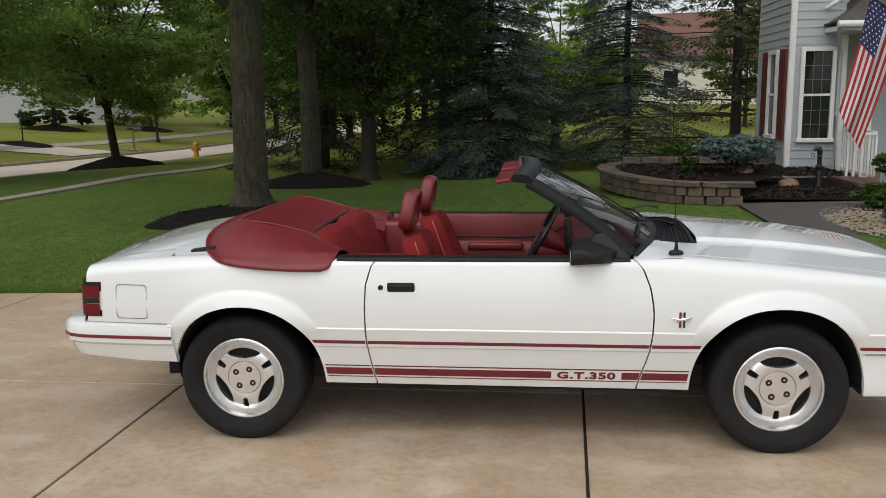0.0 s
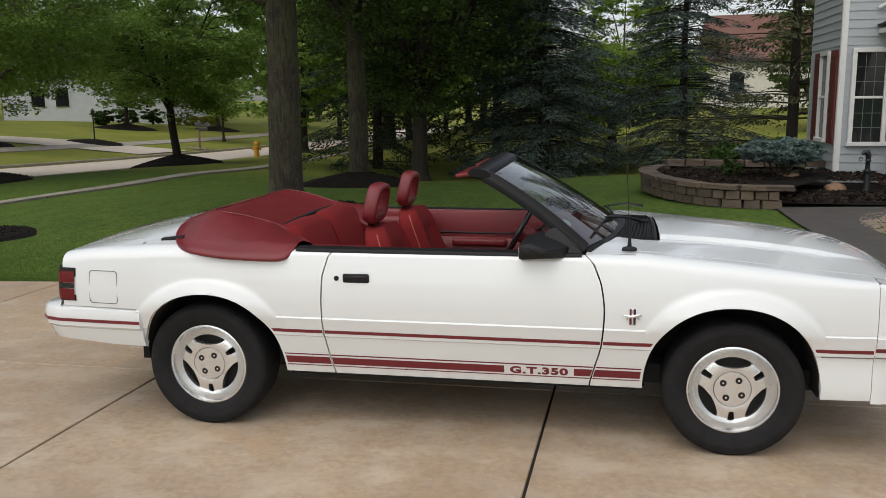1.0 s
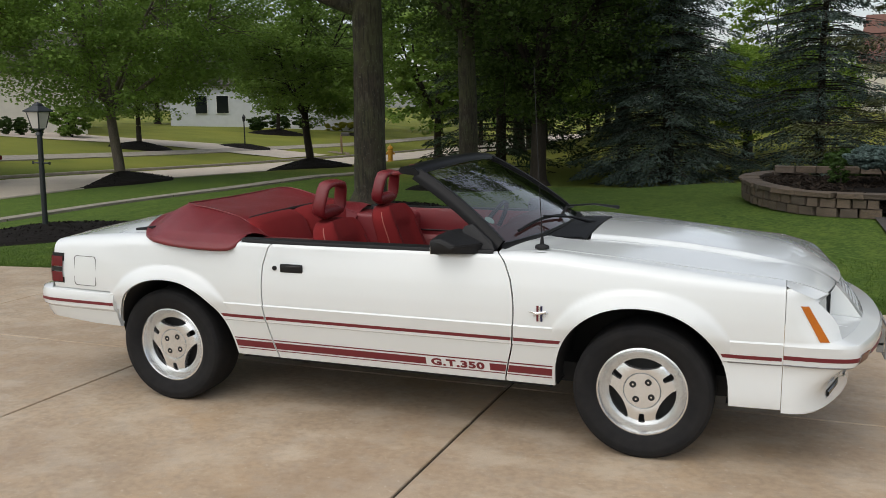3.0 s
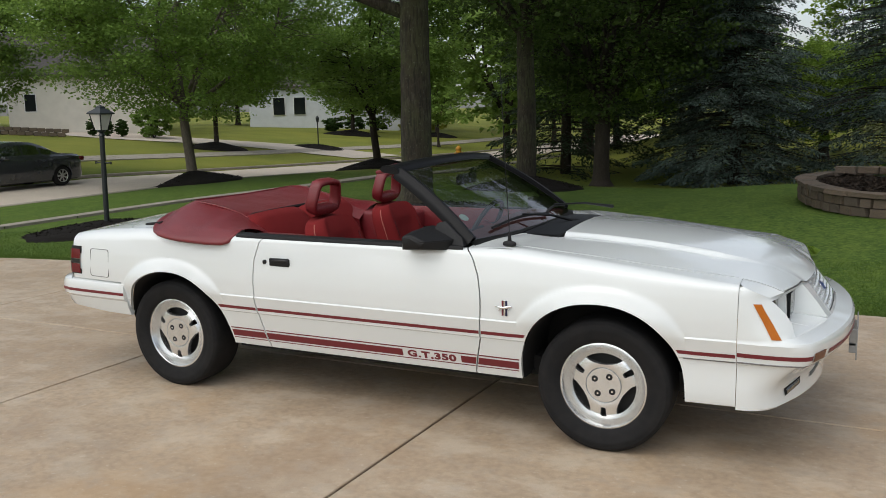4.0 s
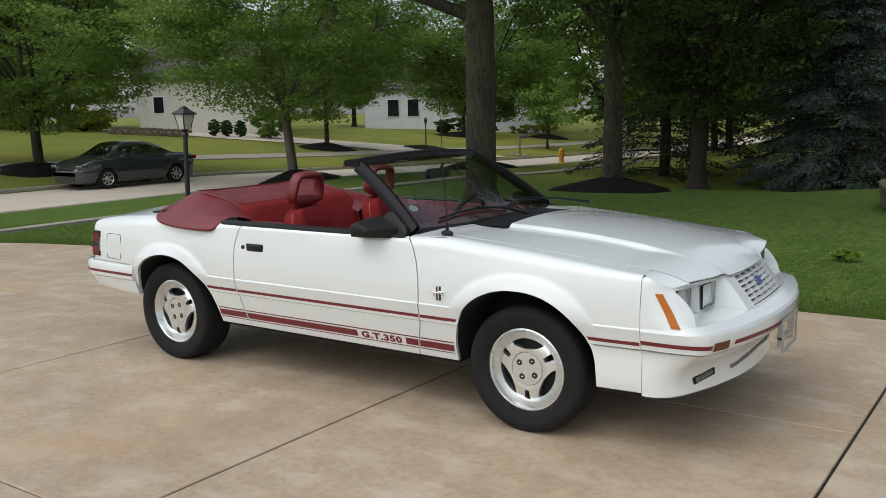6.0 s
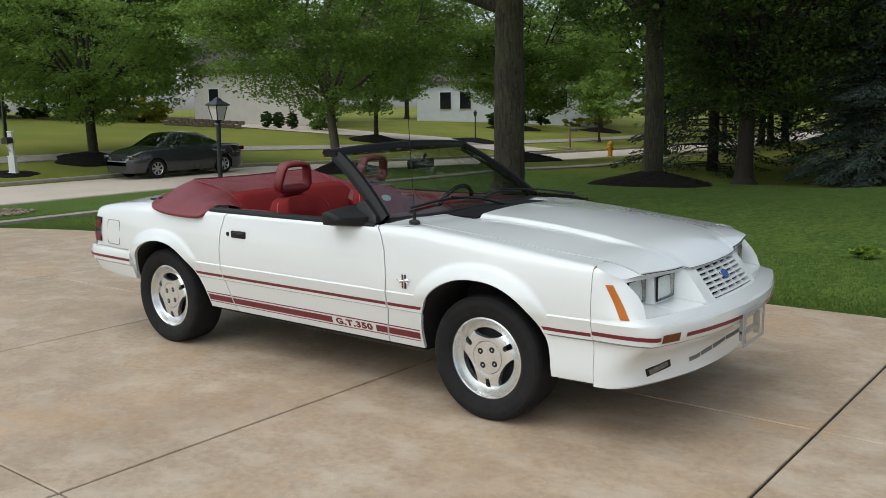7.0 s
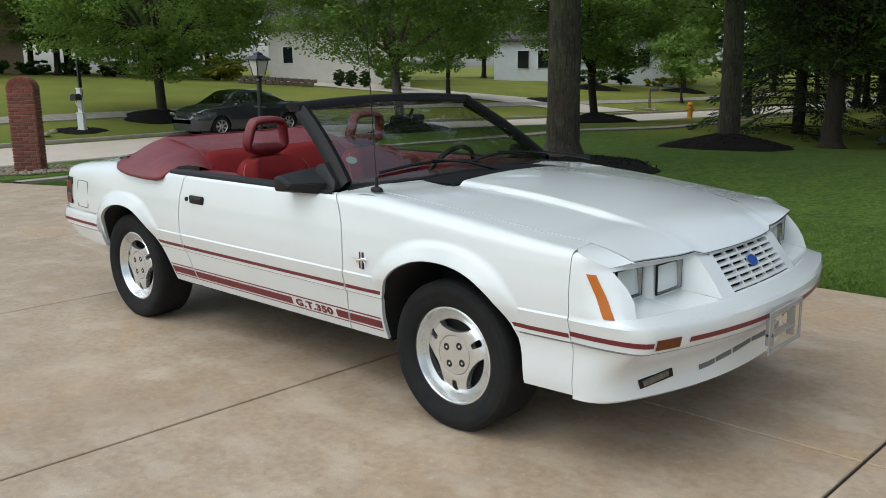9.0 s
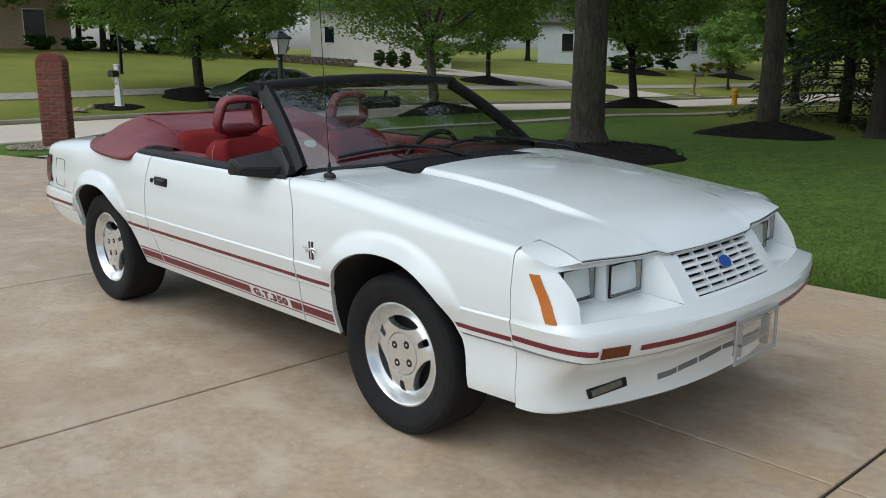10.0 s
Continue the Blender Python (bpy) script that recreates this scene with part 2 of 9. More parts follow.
def lathe(bm, profile, sides=32, axis="z", at=(0, 0, 0), cap=False):
    """A turned body from (radius, height) pairs."""
    rings = []
    for r, h in profile:
        ring = []
        for j in range(sides):
            k = 2 * math.pi * j / sides
            c, s = r * math.cos(k), r * math.sin(k)
            p = {"z": (c, s, h), "y": (c, h, s), "x": (h, c, s)}[axis]
            ring.append(bm.verts.new(Vector(p) + Vector(at)))
        rings.append(ring)
    for r0, r1 in zip(rings, rings[1:]):
        for j in range(sides):
            bm.faces.new((r0[j], r0[(j + 1) % sides], r1[(j + 1) % sides], r1[j]))
    if cap:
        bm.faces.new(rings[0][::-1])
        bm.faces.new(rings[-1])
    bmesh.ops.recalc_face_normals(bm, faces=bm.faces)
    return bm


def sweep(bm, path, section, closed=False):
    """A section of (out, up) pairs carried along a plan path of (x, y, z); out is to the right of the path."""
    n = len(path)
    rows = []
    for i, p in enumerate(path):
        a, b = Vector(path[max(i - 1, 0)]), Vector(path[min(i + 1, n - 1)])
        d = (b - a).normalized()
        o = Vector((d.y, -d.x, 0)).normalized()
        rows.append([Vector(p) + o * s + Vector((0, 0, h)) for s, h in section])
    vs = grid(bm, rows)
    if closed:
        for i in range(n - 1):
            bm.faces.new((vs[i][-1], vs[i + 1][-1], vs[i + 1][0], vs[i][0]))
        bm.faces.new(vs[0][::-1])
        bm.faces.new(vs[-1])
    bmesh.ops.recalc_face_normals(bm, faces=bm.faces)
    return bm


def from_arrays(name, verts, faces, mat, parent=None, smooth_shade=False):
    """A mesh from numpy arrays of points and quads or triangles."""
    me = bpy.data.meshes.new(name)
    k = faces.shape[1]
    me.vertices.add(len(verts))
    me.vertices.foreach_set("co", verts.astype(np.float32).ravel())
    me.loops.add(faces.size)
    me.loops.foreach_set("vertex_index", faces.astype(np.int32).ravel())
    me.polygons.add(len(faces))
    me.polygons.foreach_set("loop_start", np.arange(len(faces), dtype=np.int32) * k)
    me.update(calc_edges=True)
    me.materials.append(mat)
    if smooth_shade:
        me.shade_smooth()
    ob = new(name, me)
    if parent:
        ob.parent = parent
    return ob

# ---- ground ----
F_X = [(-90, 2.2), (-60, 1.6), (-40, 1.05), (-33, 0.6), (-27, 0.12), (-23.5, -0.32), (-21.4, -0.52), (-21.2, -0.80), (-15.2, -0.80), (-15.0, -0.56), (-9.4, -0.27), (-5, -0.05), (-2, 0.0), (60, 0.0)]


def lawn_z(x, y):
    """Height of the open ground."""
    near = curve_at([(9, 0.0), (16, -0.22), (24, -0.75), (32, -0.5), (54, 0.95), (120, 2.0)], y) * smooth(-12, -3, x)
    far = curve_at([(18, 0.0), (34, -0.5), (60, -1.0), (120, -1.2)], y) * (1 - smooth(-12, -3, x))
    dip = -0.20 * smooth(9, 15.5, y) * (1 - smooth(22, 30, y)) * (1 - smooth(-1.0, 2.4, x)) * smooth(-12, -5, x)
    return curve_at(F_X, x) + near + far + dip


def edge_y(x):
    """Edge of the lawn along the drive."""
    return 2.42 + 0.025 * x


def build_ground():
    xs = [-1500, -400, -150] + [-100 + 2.0 * i for i in range(38)] + [-24 + 0.5 * i for i in range(56)] + [4 + 2 * i for i in range(24)] + [60, 150, 400, 1500]
    ys = [-1500, -300, -60, -20] + [-10 + 1.0 * i for i in range(12)] + [2.0 + 0.6 * i for i in range(40)] + [26 + 2 * i for i in range(30)] + [100, 200, 400, 1500]
    bm = bmesh.new()
    rows = []
    for x in xs:
        row = []
        for y in ys:
            z = lawn_z(clamp(x, -90, 60), clamp(y, -20, 120)) - 0.02
            if y < edge_y(x) + 0.15 and x > -24:
                z -= 0.14
            row.append((x, y, z))
        rows.append(row)
    grid(bm, rows, flip=True)
    bmesh.ops.recalc_face_normals(bm, faces=bm.faces)
    ob = link("ground", bm, M_LAWN, shade=0)
    return tagged(ob, "wide mown green lawn falling gently to the street", "lawn", kind="structure")


GROUND = build_ground()


def slab(name, mat, parent, x0, x1, y0, y1, z, thick=0.1, nx=2, skew=0.0, bev=0.004):
    """A paving slab with softened rim whose top follows z(x, y)."""
    bm = bmesh.new()
    rim = []
    top = []
    for i in range(nx + 1):
        r = []
        for j in range(nx + 1):
            x, y = x0 + (x1 - x0) * i / nx, (y0(x0 + (x1 - x0) * i / nx) if callable(y0) else y0) * (1 - j / nx) + (y1(x0 + (x1 - x0) * i / nx) if callable(y1) else y1) * j / nx
            x += skew * y
            r.append(Vector((x, y, z(x, y))))
        top.append(r)
    c = sum((p for r in top for p in r), Vector()) / len(top) ** 2
    inner = [[p if 0 < i < nx and 0 < j < nx else p + Vector((bev if i == 0 else -bev if i == nx else 0, bev if j == 0 else -bev if j == nx else 0, 0)) for j, p in enumerate(r)] for i, r in enumerate(top)]
    vi = grid(bm, inner)
    loop = [(i, 0) for i in range(nx + 1)] + [(nx, j) for j in range(1, nx + 1)] + [(i, nx) for i in range(nx - 1, -1, -1)] + [(0, j) for j in range(nx - 1, 0, -1)]
    mid = [bm.verts.new(top[i][j] - Vector((0, 0, bev))) for i, j in loop]
    low = [bm.verts.new(top[i][j] - Vector((0, 0, thick))) for i, j in loop]
    n = len(loop)
    for k in range(n):
        a, b = loop[k], loop[(k + 1) % n]
        bm.faces.new((vi[a[0]][a[1]], vi[b[0]][b[1]], mid[(k + 1) % n], mid[k]))
        bm.faces.new((mid[k], mid[(k + 1) % n], low[(k + 1) % n], low[k]))
    bmesh.ops.recalc_face_normals(bm, faces=bm.faces)
    return part(name, bm, mat, parent)


def build_drive():
    drive = thing("driveway", "tan broom-finished concrete driveway with dark joints", "driveway", kind="structure")
    dz = lambda x, y: curve_at([(-15, -0.56), (-9.4, -0.27), (-5, -0.05), (-2, 0), (60, 0)], x)
    bm = bmesh.new()
    grid(bm, [[(x, y, dz(x, y) - 0.013) for y in (-14, -6, edge_y(x) - 0.02)] for x in (-15, -12, -9.4, -7, -5, -3, -1, 4, 10, 18)], flip=True)
    part("joint_bed", bm, M_JOINT, drive, "dark joint filler")
    xj = [-14.9, -12.6, -10.0, -7.65, -5.32, -2.98, -0.64, 1.70, 3.90, 6.2, 8.5, 10.8, 13.1, 15.4, 17.7]
    yj = [-12.2, -9.8, -7.35, -4.9, -2.45, 0.0]
    for i in range(len(xj) - 1):
        for j in range(len(yj)):
            y0 = yj[j] + 0.005
            y1 = yj[j + 1] - 0.005 if j + 1 < len(yj) else edge_y
            slab("slab", M_CONCRETE, drive, xj[i] + 0.0075, xj[i + 1] - 0.0075, y0, y1, dz, skew=0.035)
    return drive


build_drive()

# ---- the convertible ----
YC = 0.04
ARCHES = (0.042, 2.530)
ARCH_W, ARCH_H, ARCH_Z = (0.374, 0.385), (0.390, 0.408), 0.298
AX_Z = 0.308
PROFILE = [(0.28, 0.770), (0.32, 0.786), (0.36, 0.800), (0.45, 0.828), (0.53, 0.848), (0.60, 0.866), (0.66, 0.868), (0.75, 0.860), (0.80, 0.852), (0.86, 0.842), (0.95, 0.826)]
TAPER = [(-0.9, -0.05), (-0.6, -0.02), (-0.2, 0.0), (2.3, 0.0), (2.8, -0.012), (3.13, -0.03), (3.3, -0.055)]
BELT = [(-0.78, 0.855), (-0.7, 0.872), (-0.43, 0.902), (-0.1, 0.918), (0.3, 0.914), (0.5, 0.908), (1.85, 0.912), (2.07, 0.922), (2.3, 0.905), (2.5, 0.888), (2.7, 0.867), (2.9, 0.844), (3.0, 0.833), (3.14, 0.820)]
ROUND = [(-0.8, 0.05), (-0.3, 0.07), (0.3, 0.05), (0.6, 0.028), (1.8, 0.028), (2.1, 0.06), (2.6, 0.06), (2.95, 0.04), (3.14, 0.028)]
CENTRE = [(-0.78, 0.872), (-0.7, 0.896), (-0.43, 0.952), (-0.2, 0.985), (0.1, 1.0), (1.9, 0.957), (2.15, 0.955)]
CREASE = [(1.9, 0.956), (2.2, 0.947), (2.42, 0.939), (2.58, 0.929), (2.74, 0.915), (2.9, 0.896), (3.06, 0.871), (3.2, 0.845), (3.38, 0.806)]
DOOR_F = [(0.30, 1.905), (0.40, 1.93), (0.50, 1.955), (0.66, 1.966), (0.80, 1.947), (0.88, 1.912), (0.935, 1.85)]
DOOR_R = [(0.30, 0.668), (0.34, 0.66), (0.42, 0.648), (0.50, 0.638), (0.65, 0.634), (0.80, 0.64), (0.87, 0.66), (0.92, 0.70)]


def arch_rho(i, x, z):
    """Distance from an axle as a share of the way to the edge of its wheel arch."""
    return ((abs(x - ARCHES[i]) / ARCH_W[i]) ** 2.2 + (max(z - ARCH_Z, 0.0) / ARCH_H[i]) ** 2.2) ** (1 / 2.2)


def arch_top(i, x):
    k = clamp(abs(x - ARCHES[i]) / ARCH_W[i])
    return ARCH_Z + ARCH_H[i] * (1 - k ** 2.2) ** (1 / 2.2)


def arch_side(i, z, s):
    k = clamp((z - ARCH_Z) / ARCH_H[i], 0.0, 0.999)
    return ARCHES[i] + s * ARCH_W[i] * (1 - k ** 2.2) ** (1 / 2.2)


def flare(x, z):
    out = 0.0
    for i in (0, 1):
        d = (1.19 - arch_rho(i, x, z)) * 0.39
        if d > 0:
            out = (0.006 * clamp(d / 0.018) + 0.024 * clamp(d / 0.070)) * smooth(0.46, 0.66, z)
    return out


def half(x, z):
    """Half width of the body at a height."""
    zb, rr = curve_at(BELT, x), curve_at(ROUND, x)
    fl = flare(x, z)
    u = curve_at(PROFILE, z) + curve_at(TAPER, x) + fl
    u += 0.055 * smooth(2.7, 2.92, x) * (1 - smooth(0.28, 0.48, z))
    u += 0.008 * (smooth(0.485, 0.4915, z) - smooth(0.582, 0.5885, z)) * (1 - clamp(fl / 0.004))
    if z > zb - rr:
        k = clamp((z - zb + rr) / rr)
        u -= rr * 1.05 * (1 - math.sqrt(max(0.0, 1 - k * k)))
    return u


def arch_low(x, low):
    z = low
    for i in (0, 1):
        if abs(x - ARCHES[i]) < ARCH_W[i]:
            z = max(z, arch_top(i, x))
    return z


Z_ROWS = [0.287, 0.30, 0.34, 0.40, 0.45, 0.485, 0.4915, 0.50, 0.52, 0.54, 0.565, 0.582, 0.5885, 0.60] + [0.610 + 0.008 * i for i in range(24)]


def side(name, xs_of, low, sgn, parent, shoulder=0, depth=0.018, label=""):
    """A panel of the body's flank; xs_of gives the count and place of columns, low its lower edge. shoulder: rows carried inwards over the top."""
    bm = bmesh.new()
    cols = []
    for k in range(xs_of[0]):
        col = []
        x0 = xs_of[1](k, 0.6)
        lo, zb = low(x0), curve_at(BELT, xs_of[1](k, 0.9))
        rr = curve_at(ROUND, x0)
        rows = [z for z in Z_ROWS if z < zb - rr] + [None] * sum(z >= zb - rr for z in Z_ROWS)
        zs = [z if z is not None else zb - rr for z in rows] + [zb - rr * (1 - math.sin(radians(a))) for a in (0, 15, 30, 45, 60, 75, 90)]
        for z in zs:
            z = max(z, lo)
            x = xs_of[1](k, z)
            col.append((x, YC + sgn * half(x, z), z))
        if shoulder:
            x = xs_of[1](k, zb)
            ue = half(x, zb)
            inner = min(shoulder(x) if callable(shoulder) else shoulder, ue - 0.002)
            for j in range(1, 6):
                u = ue + (inner - ue) * j / 5
                col.append((x, YC + sgn * u, top_z(x, u)))
        cols.append(col)
    grid(bm, cols, flip=sgn < 0)
    bmesh.ops.remove_doubles(bm, verts=bm.verts, dist=0.00005)
    bmesh.ops.dissolve_degenerate(bm, dist=0.00001, edges=bm.edges)
    bmesh.ops.recalc_face_normals(bm, faces=bm.faces)
    shell(bm, depth)
    return part(name, bm, M_WHITE, parent, label, shade=28)


def arch_columns(cx, lo, hi):
    """Columns that gather at the ends of a wheel arch."""
    w = ARCH_W[ARCHES.index(cx)]
    inner = [cx + w * math.cos(math.pi * k / 44) for k in range(44, -1, -1)]
    return [x for x in inner if lo < x < hi]


def lerp_edge(x0, edge, k, n):
    return lambda z: x0 + (curve_at(edge, z) - x0) * k / n


CAR = thing("convertible_car", "white two-door convertible, maroon stripes, red interior, top folded", "car")


def top_z(x, u):
    """Height of hood and deck."""
    u = abs(u)
    zb = curve_at(BELT, x)
    ue = half(x, zb)
    k = clamp(u / ue)
    back = curve_at(CENTRE, x) + (zb - curve_at(CENTRE, x)) * k ** 2.4
    w = smooth(1.95, 2.12, x)
    if w <= 0:
        return back
    # hood: raised middle with a sloping step on each side, then a plane out to the fender's shoulder
    step = 0.020 * (1 - smooth(2.95, 3.24, x))
    uc = 0.392 + 0.02 * smooth(2.2, 3.2, x)
    zc = curve_at(CREASE, x)
    if u < uc - 0.026:
        z = zc + 0.014 * (1 - (u / (uc - 0.026)) ** 2)
    elif u < uc:
        z = zc - step * (u - uc + 0.026) / 0.026
    else:
        z = zc - step + (zb - zc + step) * clamp((u - uc) / (ue - uc)) ** 1.25
    return back + (z - back) * w


def hood_front(u):
    """Where the hood ends over grille and lamps."""
    u = abs(u)
    if u < 0.30:
        return 3.376 - 0.024 * (u / 0.30) ** 2
    return 3.352 - 0.012 * smooth(0.30, 0.335, u) - 0.052 * clamp((u - 0.30) / 0.395) ** 1.5


def hood_back(u):
    return 2.228 - 0.185 * clamp((abs(u) - 0.42) / 0.30)


def hood_half(x):
    return min(0.72 - 0.028 * smooth(2.7, 3.12, x), half(x, curve_at(BELT, x)) - 0.004)


def hood_z(x, u):
    """The hood follows the top and rolls down to its front edge."""
    xf = hood_front(u)
    a = abs(u)
    z_front = 0.758 + 0.014 * smooth(0.29, 0.345, a) + 0.012 * smooth(0.40, 0.695, a)
    g = clamp((x - xf + 0.24) / 0.24) ** 2.2
    return top_z(x, u) + (z_front - top_z(xf, u)) * g


def body_flanks():
    gap = 0.0035
    for sgn in (-1, 1):
        cols = [-0.752, -0.725, -0.70] + [-0.65 + 0.05 * k for k in range(7)] + [-0.338]
        side("rear_quarter_panel", (len(cols), lambda k, z, c=cols: c[k]), lambda x: 0.595, sgn, CAR, 0.66)
        cols = [-0.338] + arch_columns(ARCHES[0], -0.338, 0.5) + [ARCHES[0] + ARCH_W[0] + 0.001]
        n, extra = len(cols), 8

        def xq(k, z, c=cols, n=n):
            if k < n:
                return c[k]
            f = (k - n + 1) / extra
            return c[-1] + (curve_at(DOOR_R, z) - gap - c[-1]) * f
        side("rear_quarter_panel", (n + extra, xq), lambda x: arch_low(x, 0.40 if x < ARCHES[0] else 0.287), sgn, CAR)
        nd = 40
        xd = lambda k, z: curve_at(DOOR_R, z) + gap + (curve_at(DOOR_F, z) - curve_at(DOOR_R, z) - 2 * gap) * k / nd
        side("door", (nd + 1, xd), lambda x: 0.287, sgn, CAR)
        cols = arch_columns(ARCHES[1], 2.0, 2.95)
        end = ARCHES[1] + ARCH_W[1] + 0.001
        tail = [end + (3.1242 - end) * k / 6 for k in range(7)]
        m = 8

        def xf(k, z, c=cols, tl=tail):
            if k < m:
                f = k / m
                return (curve_at(DOOR_F, z) + gap) * (1 - f) + (ARCHES[1] - ARCH_W[1] - 0.001) * f
            k -= m
            return c[k] if k < len(c) else tl[k - len(c)]
        side("front_fender", (m + len(cols) + len(tail), xf), lambda x: arch_low(x, 0.287), sgn, CAR, lambda x: hood_half(x) + 0.003)


def body_tops():
    # hood with its raised middle
    bm = bmesh.new()
    rows = []
    us = sorted(set([round(-1 + 2 * i / 80, 4) for i in range(81)] + [q * g for g in (0.512, 0.524, 0.548, 0.560, 0.572, 0.584) for q in (-1, 1)]))
    for i in range(49):
        f = i / 48
        row = []
        for s in us:
            a = abs(s)
            x_back = hood_back(a * 0.72)
            x_front = hood_front(a * 0.692)
            x = x_back + (x_front - x_back) * f
            row.append((x, YC + s * hood_half(x), hood_z(x, s * hood_half(x)) + 0.002))
        rows.append(row)
    rows.append([(x - 0.001, y, z - 0.004) for x, y, z in rows[-1]])
    grid(bm, rows, flip=False)
    bmesh.ops.recalc_face_normals(bm, faces=bm.faces)
    shell(bm, 0.005)
    part("hood", bm, M_WHITE, CAR, "white hood with raised centre", shade=40)
    # deck lid
    bm = bmesh.new()
    rows = []
    for i in range(21):
        x = -0.745 + 0.705 * i / 20
        ue = 0.655 if x < -0.338 else half(x, curve_at(BELT, x)) - 0.001
        rows.append([(x, YC + s * ue, top_z(x, s * ue)) for s in (-1 + 2 * j / 40 for j in range(41))])
    grid(bm, rows)
    bmesh.ops.recalc_face_normals(bm, faces=bm.faces)
    part("deck_lid", bm, M_WHITE, CAR, shade=40)
    # tail face
    bm = bmesh.new()
    rows = []
    for j in range(9):
        z = 0.58 + (0.862 - 0.58) * j / 8
        xx = -0.800 + 0.05 * (z - 0.58) / 0.3
        row = []
        for i in range(33):
            s = -1 + 2 * i / 32
            row.append((xx - 0.03 * (1 - s * s) + 0.03 * abs(s) ** 8, YC + s * half(-0.745, z), z))
        rows.append(row)
    rows.append([(x + 0.012, y, top_z(-0.745, y - YC)) for x, y, z in rows[-1]])
    grid(bm, rows)
    bmesh.ops.recalc_face_normals(bm, faces=bm.faces)
    part("tail_panel", bm, M_WHITE, CAR, shade=40)


# nose: outline columns (x, u) at each height; k runs from the middle to the fender seam
NOSE_U = [0.0, 0.065, 0.13, 0.20, 0.262, 0.295, 0.330, 0.43, 0.53, 0.61, 0.69, 0.745, 0.785, 0.81, 0.825, 0.83, 0.83, 0.83]
NOSE_Z = [0.275, 0.284, 0.30, 0.33, 0.37, 0.41, 0.445, 0.475, 0.488, 0.492, 0.510, 0.530, 0.552, 0.578, 0.590, 0.598, 0.606, 0.625, 0.66, 0.70, 0.74, 0.765, 0.79, 0.815, 0.835]
NOSE_C = [(0.275, 3.432), (0.284, 3.442), (0.30, 3.440), (0.33, 3.430), (0.37, 3.430), (0.41, 3.446), (0.445, 3.474), (0.475, 3.505), (0.488, 3.522), (0.492, 3.550), (0.51, 3.562), (0.552, 3.569), (0.578, 3.566), (0.59, 3.556), (0.598, 3.512), (0.606, 3.482), (0.625, 3.465), (0.66, 3.438), (0.74, 3.374), (0.765, 3.352), (0.835, 3.345)]


def nose_point(k, z):
    """Point k columns from the middle (may be a fraction) on the nose at height z; u is positive."""
    n = len(NOSE_U) - 1
    k = clamp(k, 0, n)
    xc = curve_at(NOSE_C, z)
    low = 1 - smooth(0.55, 0.72, z)
    x_seam = 3.1265
    ue = half(x_seam, min(z, 0.822)) if z > 0.3 else half(x_seam, 0.3)
    # front part: parabola back to the corner, then a round corner to the seam
    kc = 11.0
    tuck = 1 - smooth(0.29, 0.48, z)
    u_corner = 0.745 + 0.02 * low - 0.065 * tuck + 0.014 * smooth(0.64, 0.76, z)
    x_corner = xc - (0.085 + 0.062 * low) - 0.024 * smooth(0.64, 0.76, z)
    if k <= kc:
        i = int(min(k, 10.999))
        u = (NOSE_U[i] + (NOSE_U[i + 1] - NOSE_U[i]) * (k - i)) / 0.745 * u_corner
        x = xc - (xc - x_corner) * (u / u_corner) ** 2.2
        return x, u
    f = (k - kc) / (n - kc)
    # rational corner through a control point near the outer corner
    cu = max(ue + 0.006, u_corner + 0.03)
    cx = max(x_corner - (xc - x_corner) * 2.2 / u_corner * (cu - u_corner), x_seam + 0.03)
    flat = 0.72 * smooth(0.60, 0.68, z)  # the cheek beside the lamps is nearly plane
    cx, cu = cx + ((x_corner + x_seam) / 2 + 0.012 - cx) * flat, cu + ((u_corner + ue) / 2 + 0.016 - cu) * flat
    x = (1 - f) ** 2 * x_corner + 2 * f * (1 - f) * cx + f * f * x_seam
    u = (1 - f) ** 2 * u_corner + 2 * f * (1 - f) * cu + f * f * ue
    return x, u


def nose_at(k, z, out=0.0, sgn=1):
    if z > 0.74:
        z = 0.74 + (z - 0.74) * (0.026 + 0.056 * clamp((k - 11.0) / 6.0)) / 0.095
    x, u = nose_point(k, z)
    x2, u2 = nose_point(k + 0.2, z) if k < 16.5 else nose_point(k - 0.2, z)
    d = Vector((x2 - x, u2 - u, 0)).normalized() * (1 if k < 16.5 else -1)
    nrm = Vector((d.y, -d.x, 0))
    return Vector((x + nrm.x * out, YC + sgn * (u + nrm.y * out), z))


def k_of_u(u, z):
    lo, hi = 0.0, 17.0
    for _ in range(30):
        mid = (lo + hi) / 2
        if nose_point(mid, z)[1] < u:
            lo = mid
        else:
            hi = mid
    return lo


def k_of_x(x, z):
    lo, hi = 0.0, 17.0
    for _ in range(30):
        mid = (lo + hi) / 2
        if nose_point(mid, z)[0] > x:
            lo = mid
        else:
            hi = mid
    return lo


